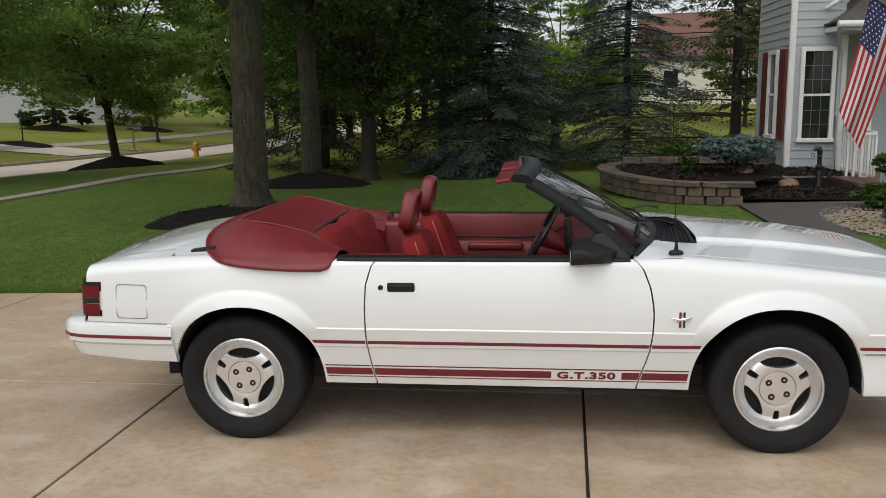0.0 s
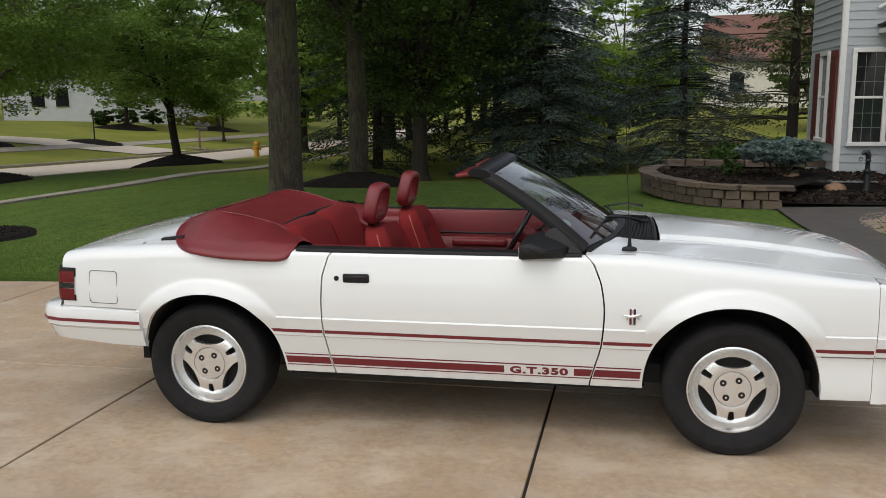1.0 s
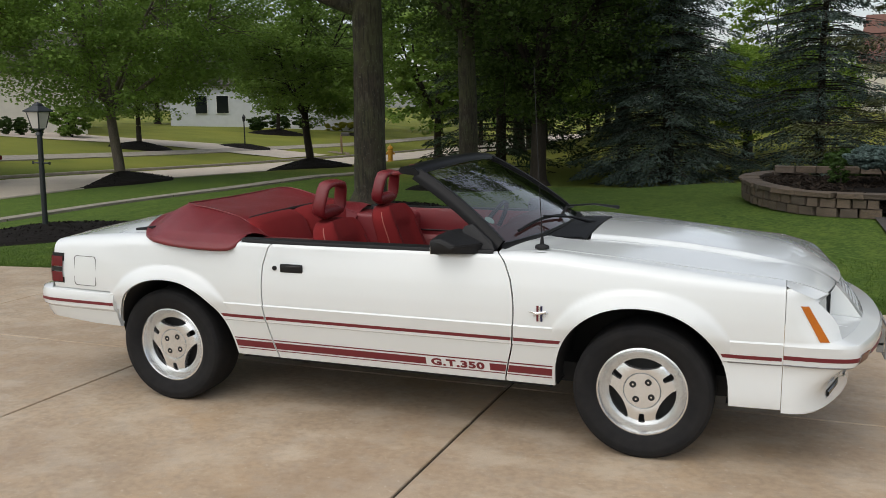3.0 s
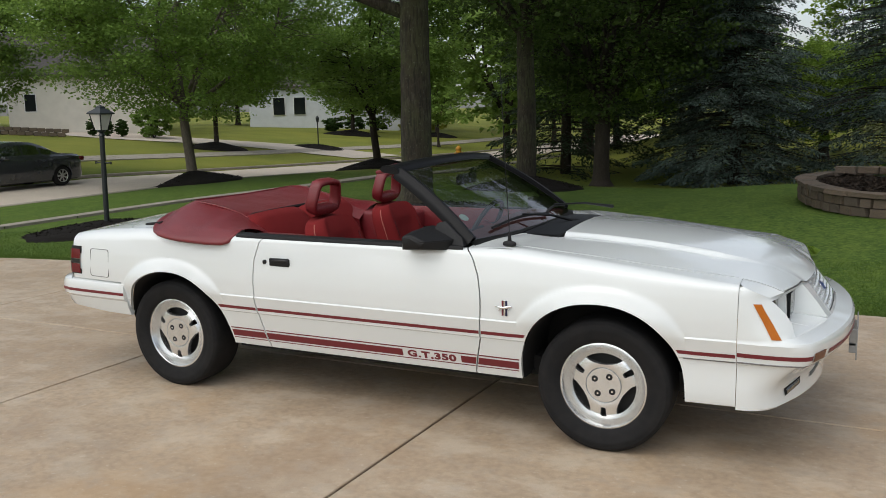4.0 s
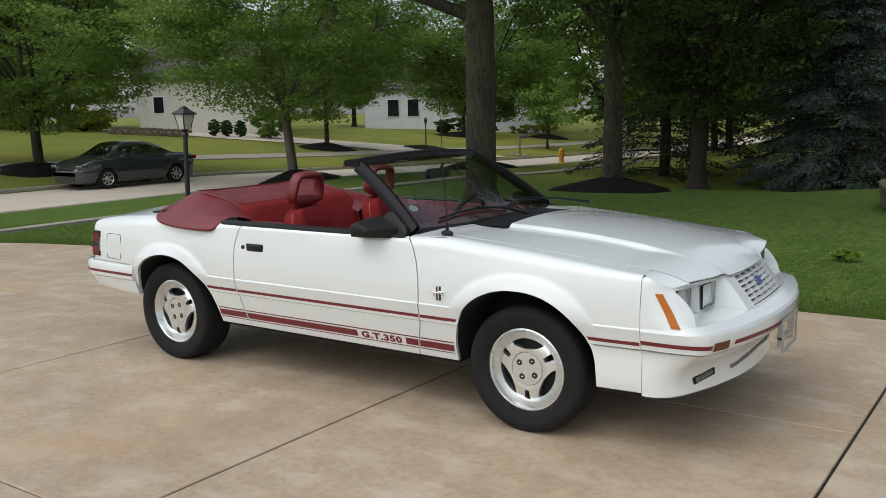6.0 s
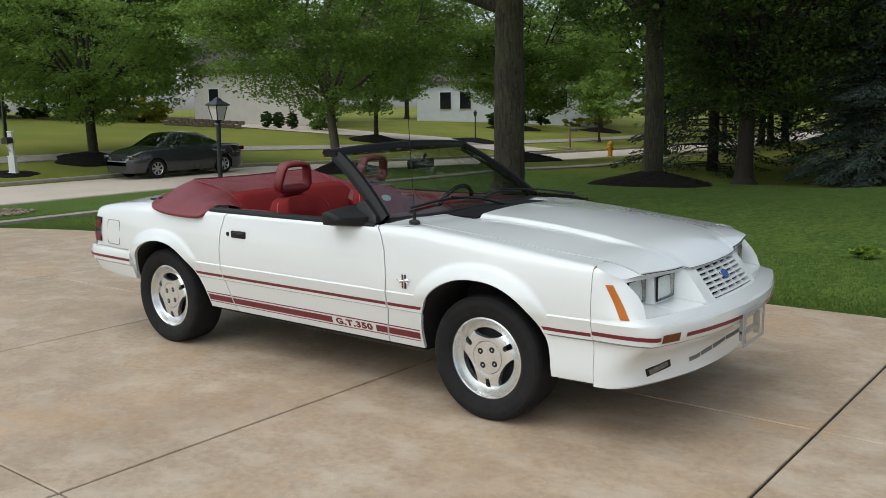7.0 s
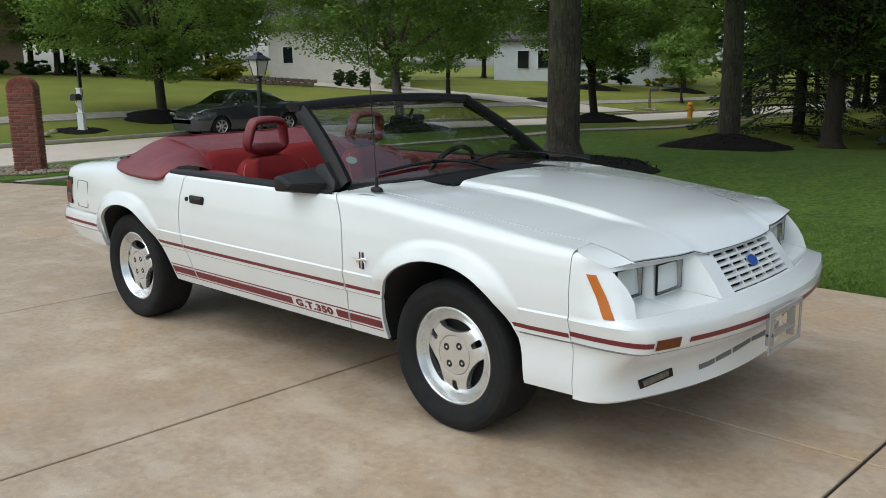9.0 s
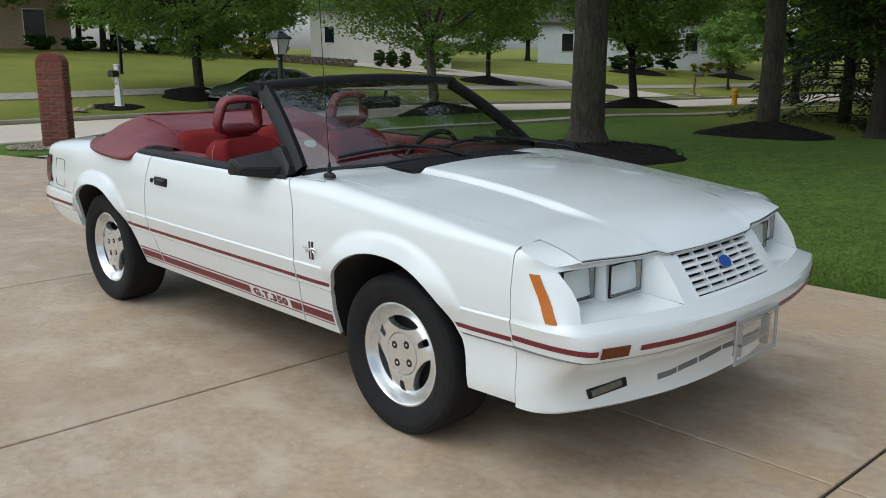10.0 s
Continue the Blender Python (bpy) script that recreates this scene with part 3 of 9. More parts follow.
def build_nose():
    bm = bmesh.new()
    n = len(NOSE_U) - 1
    zs = NOSE_Z
    # columns of whole units, split where grille and headlight wells begin
    cols = []
    for sgn in (-1, 1):
        rng = list(range(n, -1, -1)) if sgn < 0 else list(range(1, n + 1))
        cols += [(sgn, k) for k in rng]
    rows = []
    for sgn, k in cols:
        rows.append([nose_at(k, z, 0, sgn) for z in zs])
    iz = {z: j for j, z in enumerate(zs)}

    def open_cell(i, j):
        k0, k1 = cols[i][1], cols[i + 1][1]
        ka, kb = min(k0, k1), max(k0, k1)
        if kb <= 4 and iz[0.606] <= j < iz[0.79]:
            return True
        if ka >= 6 and kb <= 11 and iz[0.606] <= j < iz[0.79]:
            return True
        return False
    grid(bm, rows, skip=open_cell)
    bmesh.ops.recalc_face_normals(bm, faces=bm.faces)
    # cap from the rim to the hood's edge
    for sgn in (-1, 1):
        cap = []
        for i in range(57):
            k = 17 - 17 * i / 56
            rim = nose_at(k, 0.835, 0, sgn)
            if k >= 11:
                f = (k - 11) / 6
                x = 3.284 + (3.1265 - 3.284) * f
                e = Vector((x, YC + sgn * (hood_half(x) + 0.003), 0))
                e.z = hood_z(x, hood_half(x)) - 0.001
            else:
                u = abs(rim.y - YC) * 0.692 / 0.759
                e = Vector((hood_front(u) + 0.005, YC + sgn * u, 0.758 + 0.012 * smooth(0.29, 0.345, u) + 0.012 * smooth(0.40, 0.695, u)))
            mid = rim.lerp(e, 0.5) + Vector((0, 0, 0.003 * smooth(12, 15, k)))
            cap.append([rim, mid, e, e - Vector((0.004, 0, 0.006))])
        grid(bm, cap)
        # thin black tube stands in for the shade in the shut line
        gap = tube(bmesh.new(), [r[2] + Vector((-0.001, 0, -0.001)) for r in cap], 0.0015, 6)
        part("hood_gap", gap, M_UNDER, CAR, "dark line for the shaded gap round the hood's front edge")
    bmesh.ops.remove_doubles(bm, verts=bm.verts, dist=0.0002)
    bmesh.ops.recalc_face_normals(bm, faces=bm.faces)
    nose = part("nose_fascia", bm, M_WHITE, CAR, "moulded white front fascia and bumper", shade=32)
    # headlight wells: stepped back wall for the two lamps, sloping floor, sides
    for sgn in (-1, 1):
        bm = bmesh.new()
        ks = [6, 7, 8, 9, 10, 11]
        z_top = 0.7505
        z_rim = [z for z in zs if 0.606 <= z <= 0.79]
        lo = [nose_at(k, 0.606, 0, sgn) for k in ks]
        hi = [nose_at(k, 0.79, 0, sgn) for k in ks]
        back = list(zip((3.306, 3.304, 3.300, 3.252, 3.248, 3.244), (0.372, 0.465, 0.560, 0.568, 0.655, 0.738)))
        back_lo = [Vector((x, YC + sgn * u, 0.626)) for x, u in back]
        back_hi = [Vector((x - 0.008, YC + sgn * u, 0.752)) for x, u in back]
        lip_lo = [a.lerp(b, 0.07) - Vector((0, 0, 0.002)) for a, b in zip(lo, back_lo)]
        lip2 = [a.lerp(b, 0.16) - Vector((0, 0, 0.001)) for a, b in zip(lo, back_lo)]
        lip_hi = [a.lerp(b, 0.2) for a, b in zip(hi, back_hi)]
        grid(bm, [lo, lip_lo, lip2, back_lo, back_hi, lip_hi, hi])
        for i in (0, -1):
            m = [nose_at(ks[i], z, 0, sgn) for z in z_rim]
            bk = [back_lo[i].lerp(back_hi[i], j / (len(m) - 1)) for j in range(len(m))]
            grid(bm, [m, bk])
        bmesh.ops.recalc_face_normals(bm, faces=bm.faces)
        part("headlight_well", bm, M_WHITE, nose, shade=30)
        for x0, x1, u0, u1 in ((3.306, 3.300, 0.385, 0.552), (3.251, 3.244, 0.576, 0.732)):
            a, b = Vector((x0 + 0.010, YC + sgn * u0, 0.0)), Vector((x1 + 0.010, YC + sgn * u1, 0.0))

            def lamp_pt(f, z, d, a=a, b=b):
                q = a.lerp(b, f)
                return Vector((q.x + d, q.y, z))
            z0, z1 = 0.640, 0.747
            bm = bmesh.new()
            rr = []
            for i in range(13):
                f = i / 12
                rr.append([lamp_pt(f, z0 + (z1 - z0) * j / 8, -0.045 * (1 - max(abs(2 * f - 1), abs(2 * j / 8 - 1)) ** 2.5) - 0.002) for j in range(9)])
            grid(bm, rr)
            bmesh.ops.recalc_face_normals(bm, faces=bm.faces)
            lamp = part("headlight", bm, M_REFLECTOR, CAR, "rectangular sealed-beam headlight", shade=40)
            ring = lambda e, d: [lamp_pt(-e, z0 - e * 0.16, d), lamp_pt(1 + e, z0 - e * 0.16, d), lamp_pt(1 + e, z1 + e * 0.16, d), lamp_pt(-e, z1 + e * 0.16, d)]
            bm = bmesh.new()
            loops = [ring(0.012, -0.008), ring(0.012, 0.0), ring(0.004, 0.001), ring(0.0, -0.004)]
            grid(bm, [r + r[:1] for r in loops])
            bmesh.ops.recalc_face_normals(bm, faces=bm.faces)
            part("bezel", bm, M_BLACK, lamp, "dark lamp surround")
            bm = bmesh.new()
            bulb = lathe(bm, [(0.0, 0.0), (0.012, 0.004), (0.014, 0.02), (0.0, 0.022)], 16, "x", tuple(lamp_pt(0.5, (z0 + z1) / 2, -0.045)))
            part("bulb", bm, M_BULB, lamp, "pale bulb shield", shade=40)
            bm = bmesh.new()
            grid(bm, [[lamp_pt(i / 6, z0 + (z1 - z0) * j / 5, 0.006 * (1 - (2 * i / 6 - 1) ** 2) * (1 - (2 * j / 5 - 1) ** 2) + 0.001) for j in range(6)] for i in range(7)])
            bmesh.ops.recalc_face_normals(bm, faces=bm.faces)
            ln = part("lens", bm, M_LENS, lamp, "clear lamp glass", shade=60)
            ln.visible_shadow = False
    # grille: frame that fills the opening, slats and uprights, dark back
    bm = bmesh.new()
    gz = [0.612, 0.757]

    def gpt(u, z, d=0.0):
        x = curve_at(NOSE_C, z)
        return Vector((x - d - 0.012 * (u / 0.3) ** 2, YC + u, z))
    hw = lambda z: 0.252 - 0.012 * (z - 0.612) / 0.145
    for sgn in (-1, 1):
        rows = []
        for z in [0.606, 0.625, 0.66, 0.70, 0.74, 0.753]:
            o = nose_at(4, z, 0, sgn)
            i = gpt(sgn * min(hw(clamp(z, *gz)), abs(o.y - YC) - 0.001), z)
            rows.append([o, o.lerp(i, 0.5), i, gpt(sgn * min(hw(clamp(z, *gz)), abs(o.y - YC) - 0.001), z, 0.04)])
        grid(bm, rows)
    for z0, z1 in ((0.606, 0.616), (0.748, 0.7545)):
        grid(bm, [[gpt(s * hw(0.68) * 1.05, z0, 0), gpt(s * hw(0.68) * 1.05, z1, 0)] for s in (-1 + 2 * i / 12 for i in range(13))])
    bmesh.ops.recalc_face_normals(bm, faces=bm.faces)
    grille = part("grille", bm, M_WHITE, CAR, "white slatted grille", shade=35)
    bm = bmesh.new()
    grid(bm, [[gpt(s * 0.28, z, 0.055) for s in (-1, 1)] for z in (0.60, 0.77)])
    part("grille_back", bm, M_UNDER, grille, "dark radiator opening")
    for r in range(7):
        z = 0.624 + (0.747 - 0.624) * r / 6
        bm = bmesh.new()
        w = hw(z)
        rows = []
        for i in range(13):
            u = w * (-1 + 2 * i / 12)
            rows.append([gpt(u, z - 0.0046, 0.018), gpt(u, z - 0.0046, 0.001), gpt(u, z + 0.0040, 0.0), gpt(u, z + 0.0040, 0.018)])
        grid(bm, rows)
        bmesh.ops.recalc_face_normals(bm, faces=bm.faces)
        part("slat", bm, M_WHITE, grille, shade=30)
    for c in range(1, 5):
        f = -1 + 2 * c / 5
        bm = bmesh.new()
        rows = []
        for i in range(7):
            z = 0.616 + (0.750 - 0.616) * i / 6
            u = f * hw(z)
            rows.append([gpt(u - 0.0045, z, 0.02), gpt(u - 0.0045, z, 0.004), gpt(u + 0.0045, z, 0.004), gpt(u + 0.0045, z, 0.02)])
        grid(bm, rows)
        bmesh.ops.recalc_face_normals(bm, faces=bm.faces)
        part("upright", bm, M_WHITE, grille)
    bm = bmesh.new()
    ctr = gpt(0, 0.692, -0.003)
    ring = []
    for rad, d in ((1.0, 0.001), (1.0, 0.0), (0.88, -0.001)):
        ring.append([ctr + Vector((-d - 0.031 * rad * math.sin(a) * 0.55, 0.042 * rad * math.cos(a), 0.021 * rad * math.sin(a))) for a in (2 * math.pi * j / 28 for j in range(29))])
    grid(bm, ring)
    bmesh.ops.recalc_face_normals(bm, faces=bm.faces)
    badge = part("badge", bm, M_CHROME, grille, "oval blue badge with bright rim", shade=40)
    bm = bmesh.new()
    vs = [bm.verts.new(p + Vector((0.001, 0, 0))) for p in ring[2][:-1]]
    bm.faces.new(vs)
    bmesh.ops.recalc_face_normals(bm, faces=bm.faces)
    part("badge_face", bm, M_BLUE, badge)
    return nose


body_flanks()
body_tops()
NOSE = build_nose()


def wheel_mesh(parent, m):
    """Tyre, alloy rim with three long windows and three slots, dark brake behind. Axis along y, outer face towards -y."""
    hub = part("wheel", lathe(bmesh.new(), [(0.19, 0.09), (0.202, 0.10), (0.206, -0.082), (0.203, -0.094), (0.196, -0.096), (0.190, -0.088), (0.182, -0.060), (0.172, -0.046)], 64, "y"), M_ALLOY, parent, "machined alloy wheel", shade=40)
    hub.matrix_basis = m
    prof = [(0.200, 0.10), (0.235, 0.116), (0.275, 0.118), (0.296, 0.108), (0.3095, 0.095), (0.312, 0.06), (0.3125, 0.0), (0.312, -0.06), (0.3095, -0.095), (0.302, -0.106), (0.294, -0.110), (0.292, -0.1125), (0.275, -0.117), (0.262, -0.1185), (0.258, -0.1165), (0.235, -0.115), (0.215, -0.106), (0.204, -0.094)]
    part("tyre", lathe(bmesh.new(), prof, 72, "y"), M_RUBBER, hub, "black tyre with plain sidewall", shade=35)
    # face disc on a polar grid; windows are cut cells
    na = 144
    def depth(r):
        if r < 0.0800:
            return -0.079 + 0.10 * r * r
        if r < 0.0820:
            return -0.071
        return curve_at([(0.083, -0.078), (0.10, -0.080), (0.14, -0.074), (0.160, -0.058), (0.172, -0.046)], r)

    def window(r, a):
        # long lens-shaped windows at the top and lower sides, short slots between
        for c in (90, 210, 330):
            d = (a - c + 180) % 360 - 180
            across = r * math.cos(radians(d)) - 0.121
            along = r * math.sin(radians(d))
            if abs(along) < 0.084 and r < 0.148:
                up = 0.021 * (1 - (abs(along) / 0.084) ** 2.2)
                if -up < across < up * 1.2:
                    return True
        for c in (30, 150, 270):
            d = radians((a - c + 180) % 360 - 180)
            across, along = r * math.cos(d), r * math.sin(d)
            if 0.106 < across < 0.152 and abs(along) < 0.0115:
                return True
        return False
    bm = bmesh.new()
    rads = [0.0] + [0.01 * i for i in range(1, 8)] + [0.0795, 0.0815, 0.0845] + [0.088 + 0.004 * i for i in range(19)] + [0.166, 0.172]
    rows = [[(r * math.cos(radians(a * 360 / na)), depth(r), r * math.sin(radians(a * 360 / na))) for a in range(na + 1)] for r in rads]
    grid(bm, rows, skip=lambda i, j: window((rads[i] + rads[i + 1]) / 2, (j + 0.5) * 360 / na))
    bmesh.ops.remove_doubles(bm, verts=bm.verts, dist=0.0001)
    bmesh.ops.recalc_face_normals(bm, faces=bm.faces)
    edges = [e for e in bm.edges if e.is_boundary and all(0.09 < math.hypot(v.co.x, v.co.z) < 0.165 for v in e.verts)]
    for _ in range(2):
        bmesh.ops.smooth_vert(bm, verts=list({v for e in edges for v in e.verts}), factor=0.5, use_axis_x=True, use_axis_z=True)
    ex = bmesh.ops.extrude_edge_only(bm, edges=edges)["geom"]
    for g in ex:
        if isinstance(g, bmesh.types.BMVert):
            g.co.y += 0.028
    part("wheel_face", bm, M_ALLOY, hub, "brushed face with dark windows", shade=35)
    bm = bmesh.new()
    lathe(bm, [(0.0, -0.02), (0.165, -0.02), (0.180, 0.0)], 32, "y")
    part("brake_disc", bm, M_DARK_METAL, hub, "dark brake behind the windows")
    for k in range(4):
        a = radians(45 + 12 + 90 * k)
        # flush black disc stands in for the shade inside the lug hole
        bm = lathe(bmesh.new(), [(0.0, -0.0790), (0.0135, -0.0792), (0.0155, -0.0788), (0.0165, -0.0770)], 16, "y", (0.049 * math.cos(a), 0, 0.049 * math.sin(a)))
        cup = part("lug_recess", bm, M_UNDER, hub, "black disc for the shaded lug hole", shade=40)
        bm = lathe(bmesh.new(), [(0.0, -0.0805), (0.0045, -0.0805), (0.0062, -0.078), (0.0062, -0.06)], 6, "y", (0.049 * math.cos(a), 0, 0.049 * math.sin(a)))
        part("lug_nut", bm, M_CHROME, cup)
    return hub


def turn_wheel(x, sgn):
    u = 0.712
    m = pose(x, YC + sgn * u, AX_Z, 0, 0, 0 if sgn < 0 else 180)
    return m


W0 = wheel_mesh(CAR, turn_wheel(0.008, -1))
for wx, ws in ((2.545, -1), (0.008, 1), (2.545, 1)):
    copy_thing(W0, turn_wheel(wx, ws))


def arch_liners():
    for w, cx in enumerate(ARCHES):
        for sgn in (-1, 1):
            bm = bmesh.new()
            rows = []
            for i in range(25):
                a = math.pi * i / 24 * 1.16 - 0.08 * math.pi
                row = []
                for d in (0.0, 0.03, 0.36):
                    c, q = math.cos(a), math.sin(a)
                    x = cx + (ARCH_W[w] - 0.001) * math.copysign(abs(c) ** 0.91, c)
                    z = max(ARCH_Z + (ARCH_H[w] - 0.001) * math.copysign(abs(q) ** 0.91, q), 0.292)
                    row.append((x, YC + sgn * (half(x, max(z, 0.3)) - 0.018 - d), z))
                rows.append(row)
            vs = grid(bm, rows)
            c = bm.verts.new((cx, YC + sgn * 0.46, 0.3))
            for a, b in zip(vs, vs[1:]):
                bm.faces.new((a[-1], b[-1], c))
            bmesh.ops.recalc_face_normals(bm, faces=bm.faces)
            part("wheel_well", bm, M_UNDER, CAR, "dark wheel well", shade=60)
    bm = boxed(-0.45, 2.95, YC - 0.62, YC + 0.62, 0.265, 0.36)
    part("underbody", bm, M_UNDER, CAR, "dark underside")
    for sgn in (-1, 1):
        bm = boxed(0.42, 2.12, YC + sgn * 0.68 - 0.05, YC + sgn * 0.68 + 0.05, 0.262, 0.33)
        part("sill", bm, M_UNDER, CAR, "black sill")


arch_liners()


def strip(name, mat, parent, x0, x1, z0, z1, sgn=-1, out=0.0015, n=None, label=""):
    """A thin band laid on the flank between two heights; x0 and x1 may be curves over height."""
    bm = bmesh.new()
    n = n or 24
    a = x0 if callable(x0) else (lambda z: x0)
    b = x1 if callable(x1) else (lambda z: x1)
    rows = []
    for i in range(n + 1):
        r = []
        for z, o in ((z0, -0.002), (z0, out), ((z0 + z1) / 2, out), (z1, out), (z1, -0.002)):
            x = a(z) + (b(z) - a(z)) * i / n
            r.append((x, YC + sgn * (half(x, z) + o), z))
        rows.append(r)
    grid(bm, rows)
    bmesh.ops.recalc_face_normals(bm, faces=bm.faces)
    return part(name, bm, mat, parent, label)


def flank_trim():
    gap = 0.006
    dr, df = (lambda z: curve_at(DOOR_R, z)), (lambda z: curve_at(DOOR_F, z))
    runs = [(lambda z: arch_side(0, z, 1) + 0.012, lambda z: dr(z) - gap), (lambda z: dr(z) + gap, lambda z: df(z) - gap), (lambda z: df(z) + gap, lambda z: arch_side(1, z, -1) - 0.012)]
    for sgn in (-1, 1):
        for a, b in runs:
            strip("stripe", M_RED_STRIPE, CAR, a, b, 0.507, 0.5235, sgn, label="thin maroon side stripe")
            strip("stripe", M_RED_STRIPE, CAR, a, b, 0.384, 0.390, sgn)
            strip("stripe", M_RED_STRIPE, CAR, a, b, 0.324, 0.3285, sgn)
        strip("stripe", M_RED_STRIPE, CAR, runs[0][0], runs[0][1], 0.337, 0.374, sgn, label="broad maroon rocker stripe")
        strip("stripe", M_RED_STRIPE, CAR, runs[1][0], 1.507, 0.337, 0.374, sgn)
        strip("stripe", M_RED_STRIPE, CAR, 1.833, runs[1][1], 0.337, 0.374, sgn)
        strip("stripe", M_RED_STRIPE, CAR, runs[2][0], runs[2][1], 0.337, 0.374, sgn)
        strip("stripe", M_RED_STRIPE, CAR, lambda z: arch_side(1, z, 1) + 0.012, 3.120, 0.507, 0.5235, sgn)
        # black belt moulding
        bm = bmesh.new()
        rows = []
        for i in range(31):
            x = 0.50 + (1.86 - 0.50) * i / 30
            zb = curve_at(BELT, x)
            ue = half(x, zb)
            rows.append([(x, YC + sgn * (ue + o), zb + h) for o, h in ((0.014, -0.020), (0.022, -0.016), (0.023, -0.003), (0.018, 0.008), (0.002, 0.012), (-0.045, 0.012), (-0.05, -0.02))])
        grid(bm, rows)
        bmesh.ops.recalc_face_normals(bm, faces=bm.faces)
        part("belt_moulding", bm, M_BLACK, CAR, "black belt moulding along the door", shade=30)
        # door handle and lock
        bm = bmesh.new()
        y0 = half(0.81, 0.785)
        box(bm, 0.743, 0.872, -0.004, 0.010, 0.762, 0.806, 0.008, 2)
        for v in bm.verts:
            v.co.y = YC + sgn * (y0 + v.co.y)
        h = part("door_handle", bm, M_BLACK, CAR, "black flush door handle", shade=40)
        bm = bmesh.new()
        box(bm, 0.752, 0.863, 0.010, 0.014, 0.786, 0.800, 0.003, 1)
        for v in bm.verts:
            v.co.y = YC + sgn * (y0 + v.co.y)
        part("pull", bm, M_BLACK_GLOSS, h, shade=40)
        bm = lathe(bmesh.new(), [(0.0, 0.008), (0.009, 0.008), (0.012, 0.005), (0.012, -0.004)], 20, "y")
        for v in bm.verts:
            v.co = Vector((v.co.x + 0.711, YC + sgn * (half(0.711, 0.78) + v.co.y), v.co.z + 0.782))
        part("door_lock", bm, M_BLACK, CAR, "dark round door lock", shade=40)
        # tail lamp on the corner
        for z0, z1, mt, nm in ((0.622, 0.790, M_BLACK, "tail_light"),):
            bm = bmesh.new()
            rows = []
            for i in range(9):
                f = i / 8
                x = -0.672 - 0.118 * f
                rows.append([(x - 0.004 * (f > 0.9), YC + sgn * (half(max(x, -0.75), z) + 0.003 - 0.05 * max(0, (f - 0.75) / 0.25) ** 2), z) for z in (z0, z0 + 0.002, z1 - 0.002, z1)])
            rows.append([(-0.832, YC + sgn * 0.56, z) for z in (z0, z0 + 0.002, z1 - 0.002, z1)])
            grid(bm, rows)
            bmesh.ops.recalc_face_normals(bm, faces=bm.faces)
            tl = part(nm, bm, mt, CAR, "dark red tail light in black frame", shade=40)
        for z0, z1, mt, nm in ((0.628, 0.685, M_TAIL, "lens"), (0.688, 0.712, M_BLACK_GLOSS, "lens_band"), (0.715, 0.772, M_TAIL, "lens")):
            bm = bmesh.new()
            rows = []
            for i in range(8):
                f = i / 7
                x = -0.678 - 0.112 * f
                rows.append([(x - 0.004 * (f > 0.9), YC + sgn * (half(max(x, -0.75), z) + 0.008 - 0.05 * max(0, (f - 0.75) / 0.25) ** 2), z) for z in (z0, z0 + 0.003, z1 - 0.003, z1)])
            rows.append([(-0.838, YC + sgn * 0.57, z) for z in (z0, z0 + 0.003, z1 - 0.003, z1)])
            grid(bm, rows)
            bmesh.ops.recalc_face_normals(bm, faces=bm.faces)
            part(nm, bm, mt, tl, shade=40)
        # amber side marker
        bm = bmesh.new()
        c = [(3.180, 0.750), (3.208, 0.750), (3.298, 0.604), (3.262, 0.604)]
        rows = []
        for i in range(7):
            f = i / 6
            z = 0.752 + (0.604 - 0.752) * f
            xa, xb = c[0][0] + (c[3][0] - c[0][0]) * f, c[1][0] + (c[2][0] - c[1][0]) * f
            rows.append([nose_at(k_of_x(xa, z), z, -0.01, sgn), nose_at(k_of_x(xa, z), z, 0.005, sgn), nose_at(k_of_x((xa + xb) / 2, z), z, 0.006, sgn), nose_at(k_of_x(xb, z), z, 0.005, sgn), nose_at(k_of_x(xb, z), z, -0.01, sgn)])
        grid(bm, rows)
        bmesh.ops.recalc_face_normals(bm, faces=bm.faces)
        part("side_marker", bm, M_AMBER, CAR, "slanted amber side marker lamp", shade=30)
    # fuel door on the near flank: a raised grey strip paints the shade of its gap
    bm = bmesh.new()
    rr = 0.018
    ring = []
    for cx, cz, a0 in ((-0.436 - rr, 0.780 - rr, 0), (-0.592 + rr, 0.780 - rr, 90), (-0.592 + rr, 0.618 + rr, 180), (-0.436 - rr, 0.618 + rr, 270)):
        for k in range(6):
            a = radians(a0 + 90 * k / 5)
            ring.append((cx + rr * math.cos(a), cz + rr * math.sin(a)))
    ring.append(ring[0])
    c = (-0.514, 0.699)
    rows = []
    for f, o in ((1.030, -0.003), (1.020, 0.0026), (0.995, 0.0026), (0.988, 0.0002)):
        rows.append([(c[0] + (x - c[0]) * f, YC - half(c[0] + (x - c[0]) * f, c[1] + (z - c[1]) * f) - o, c[1] + (z - c[1]) * f) for x, z in ring])
    grid(bm, rows)
    bmesh.ops.recalc_face_normals(bm, faces=bm.faces)
    part("fuel_door_gap", bm, material("shadow_gap", (0.10, 0.10, 0.10), 0.8), CAR, "thin grey strip for the shaded gap round the fuel door")
    # emblem: three upright bars and a bright running shape, plain
    y0 = -(half(2.09, 0.648) + 0.001)
    for i, mt in enumerate((material("emblem_red", (0.13, 0.012, 0.02), 0.3), M_CHROME, material("emblem_blue", (0.015, 0.018, 0.06), 0.3))):
        bm = boxed(2.077 + 0.0095 * i, 2.0855 + 0.0095 * i, YC + y0 - 0.003, YC + y0 + 0.004, 0.612, 0.684, 0.001)
        em = part("emblem_bar", bm, mt, CAR)
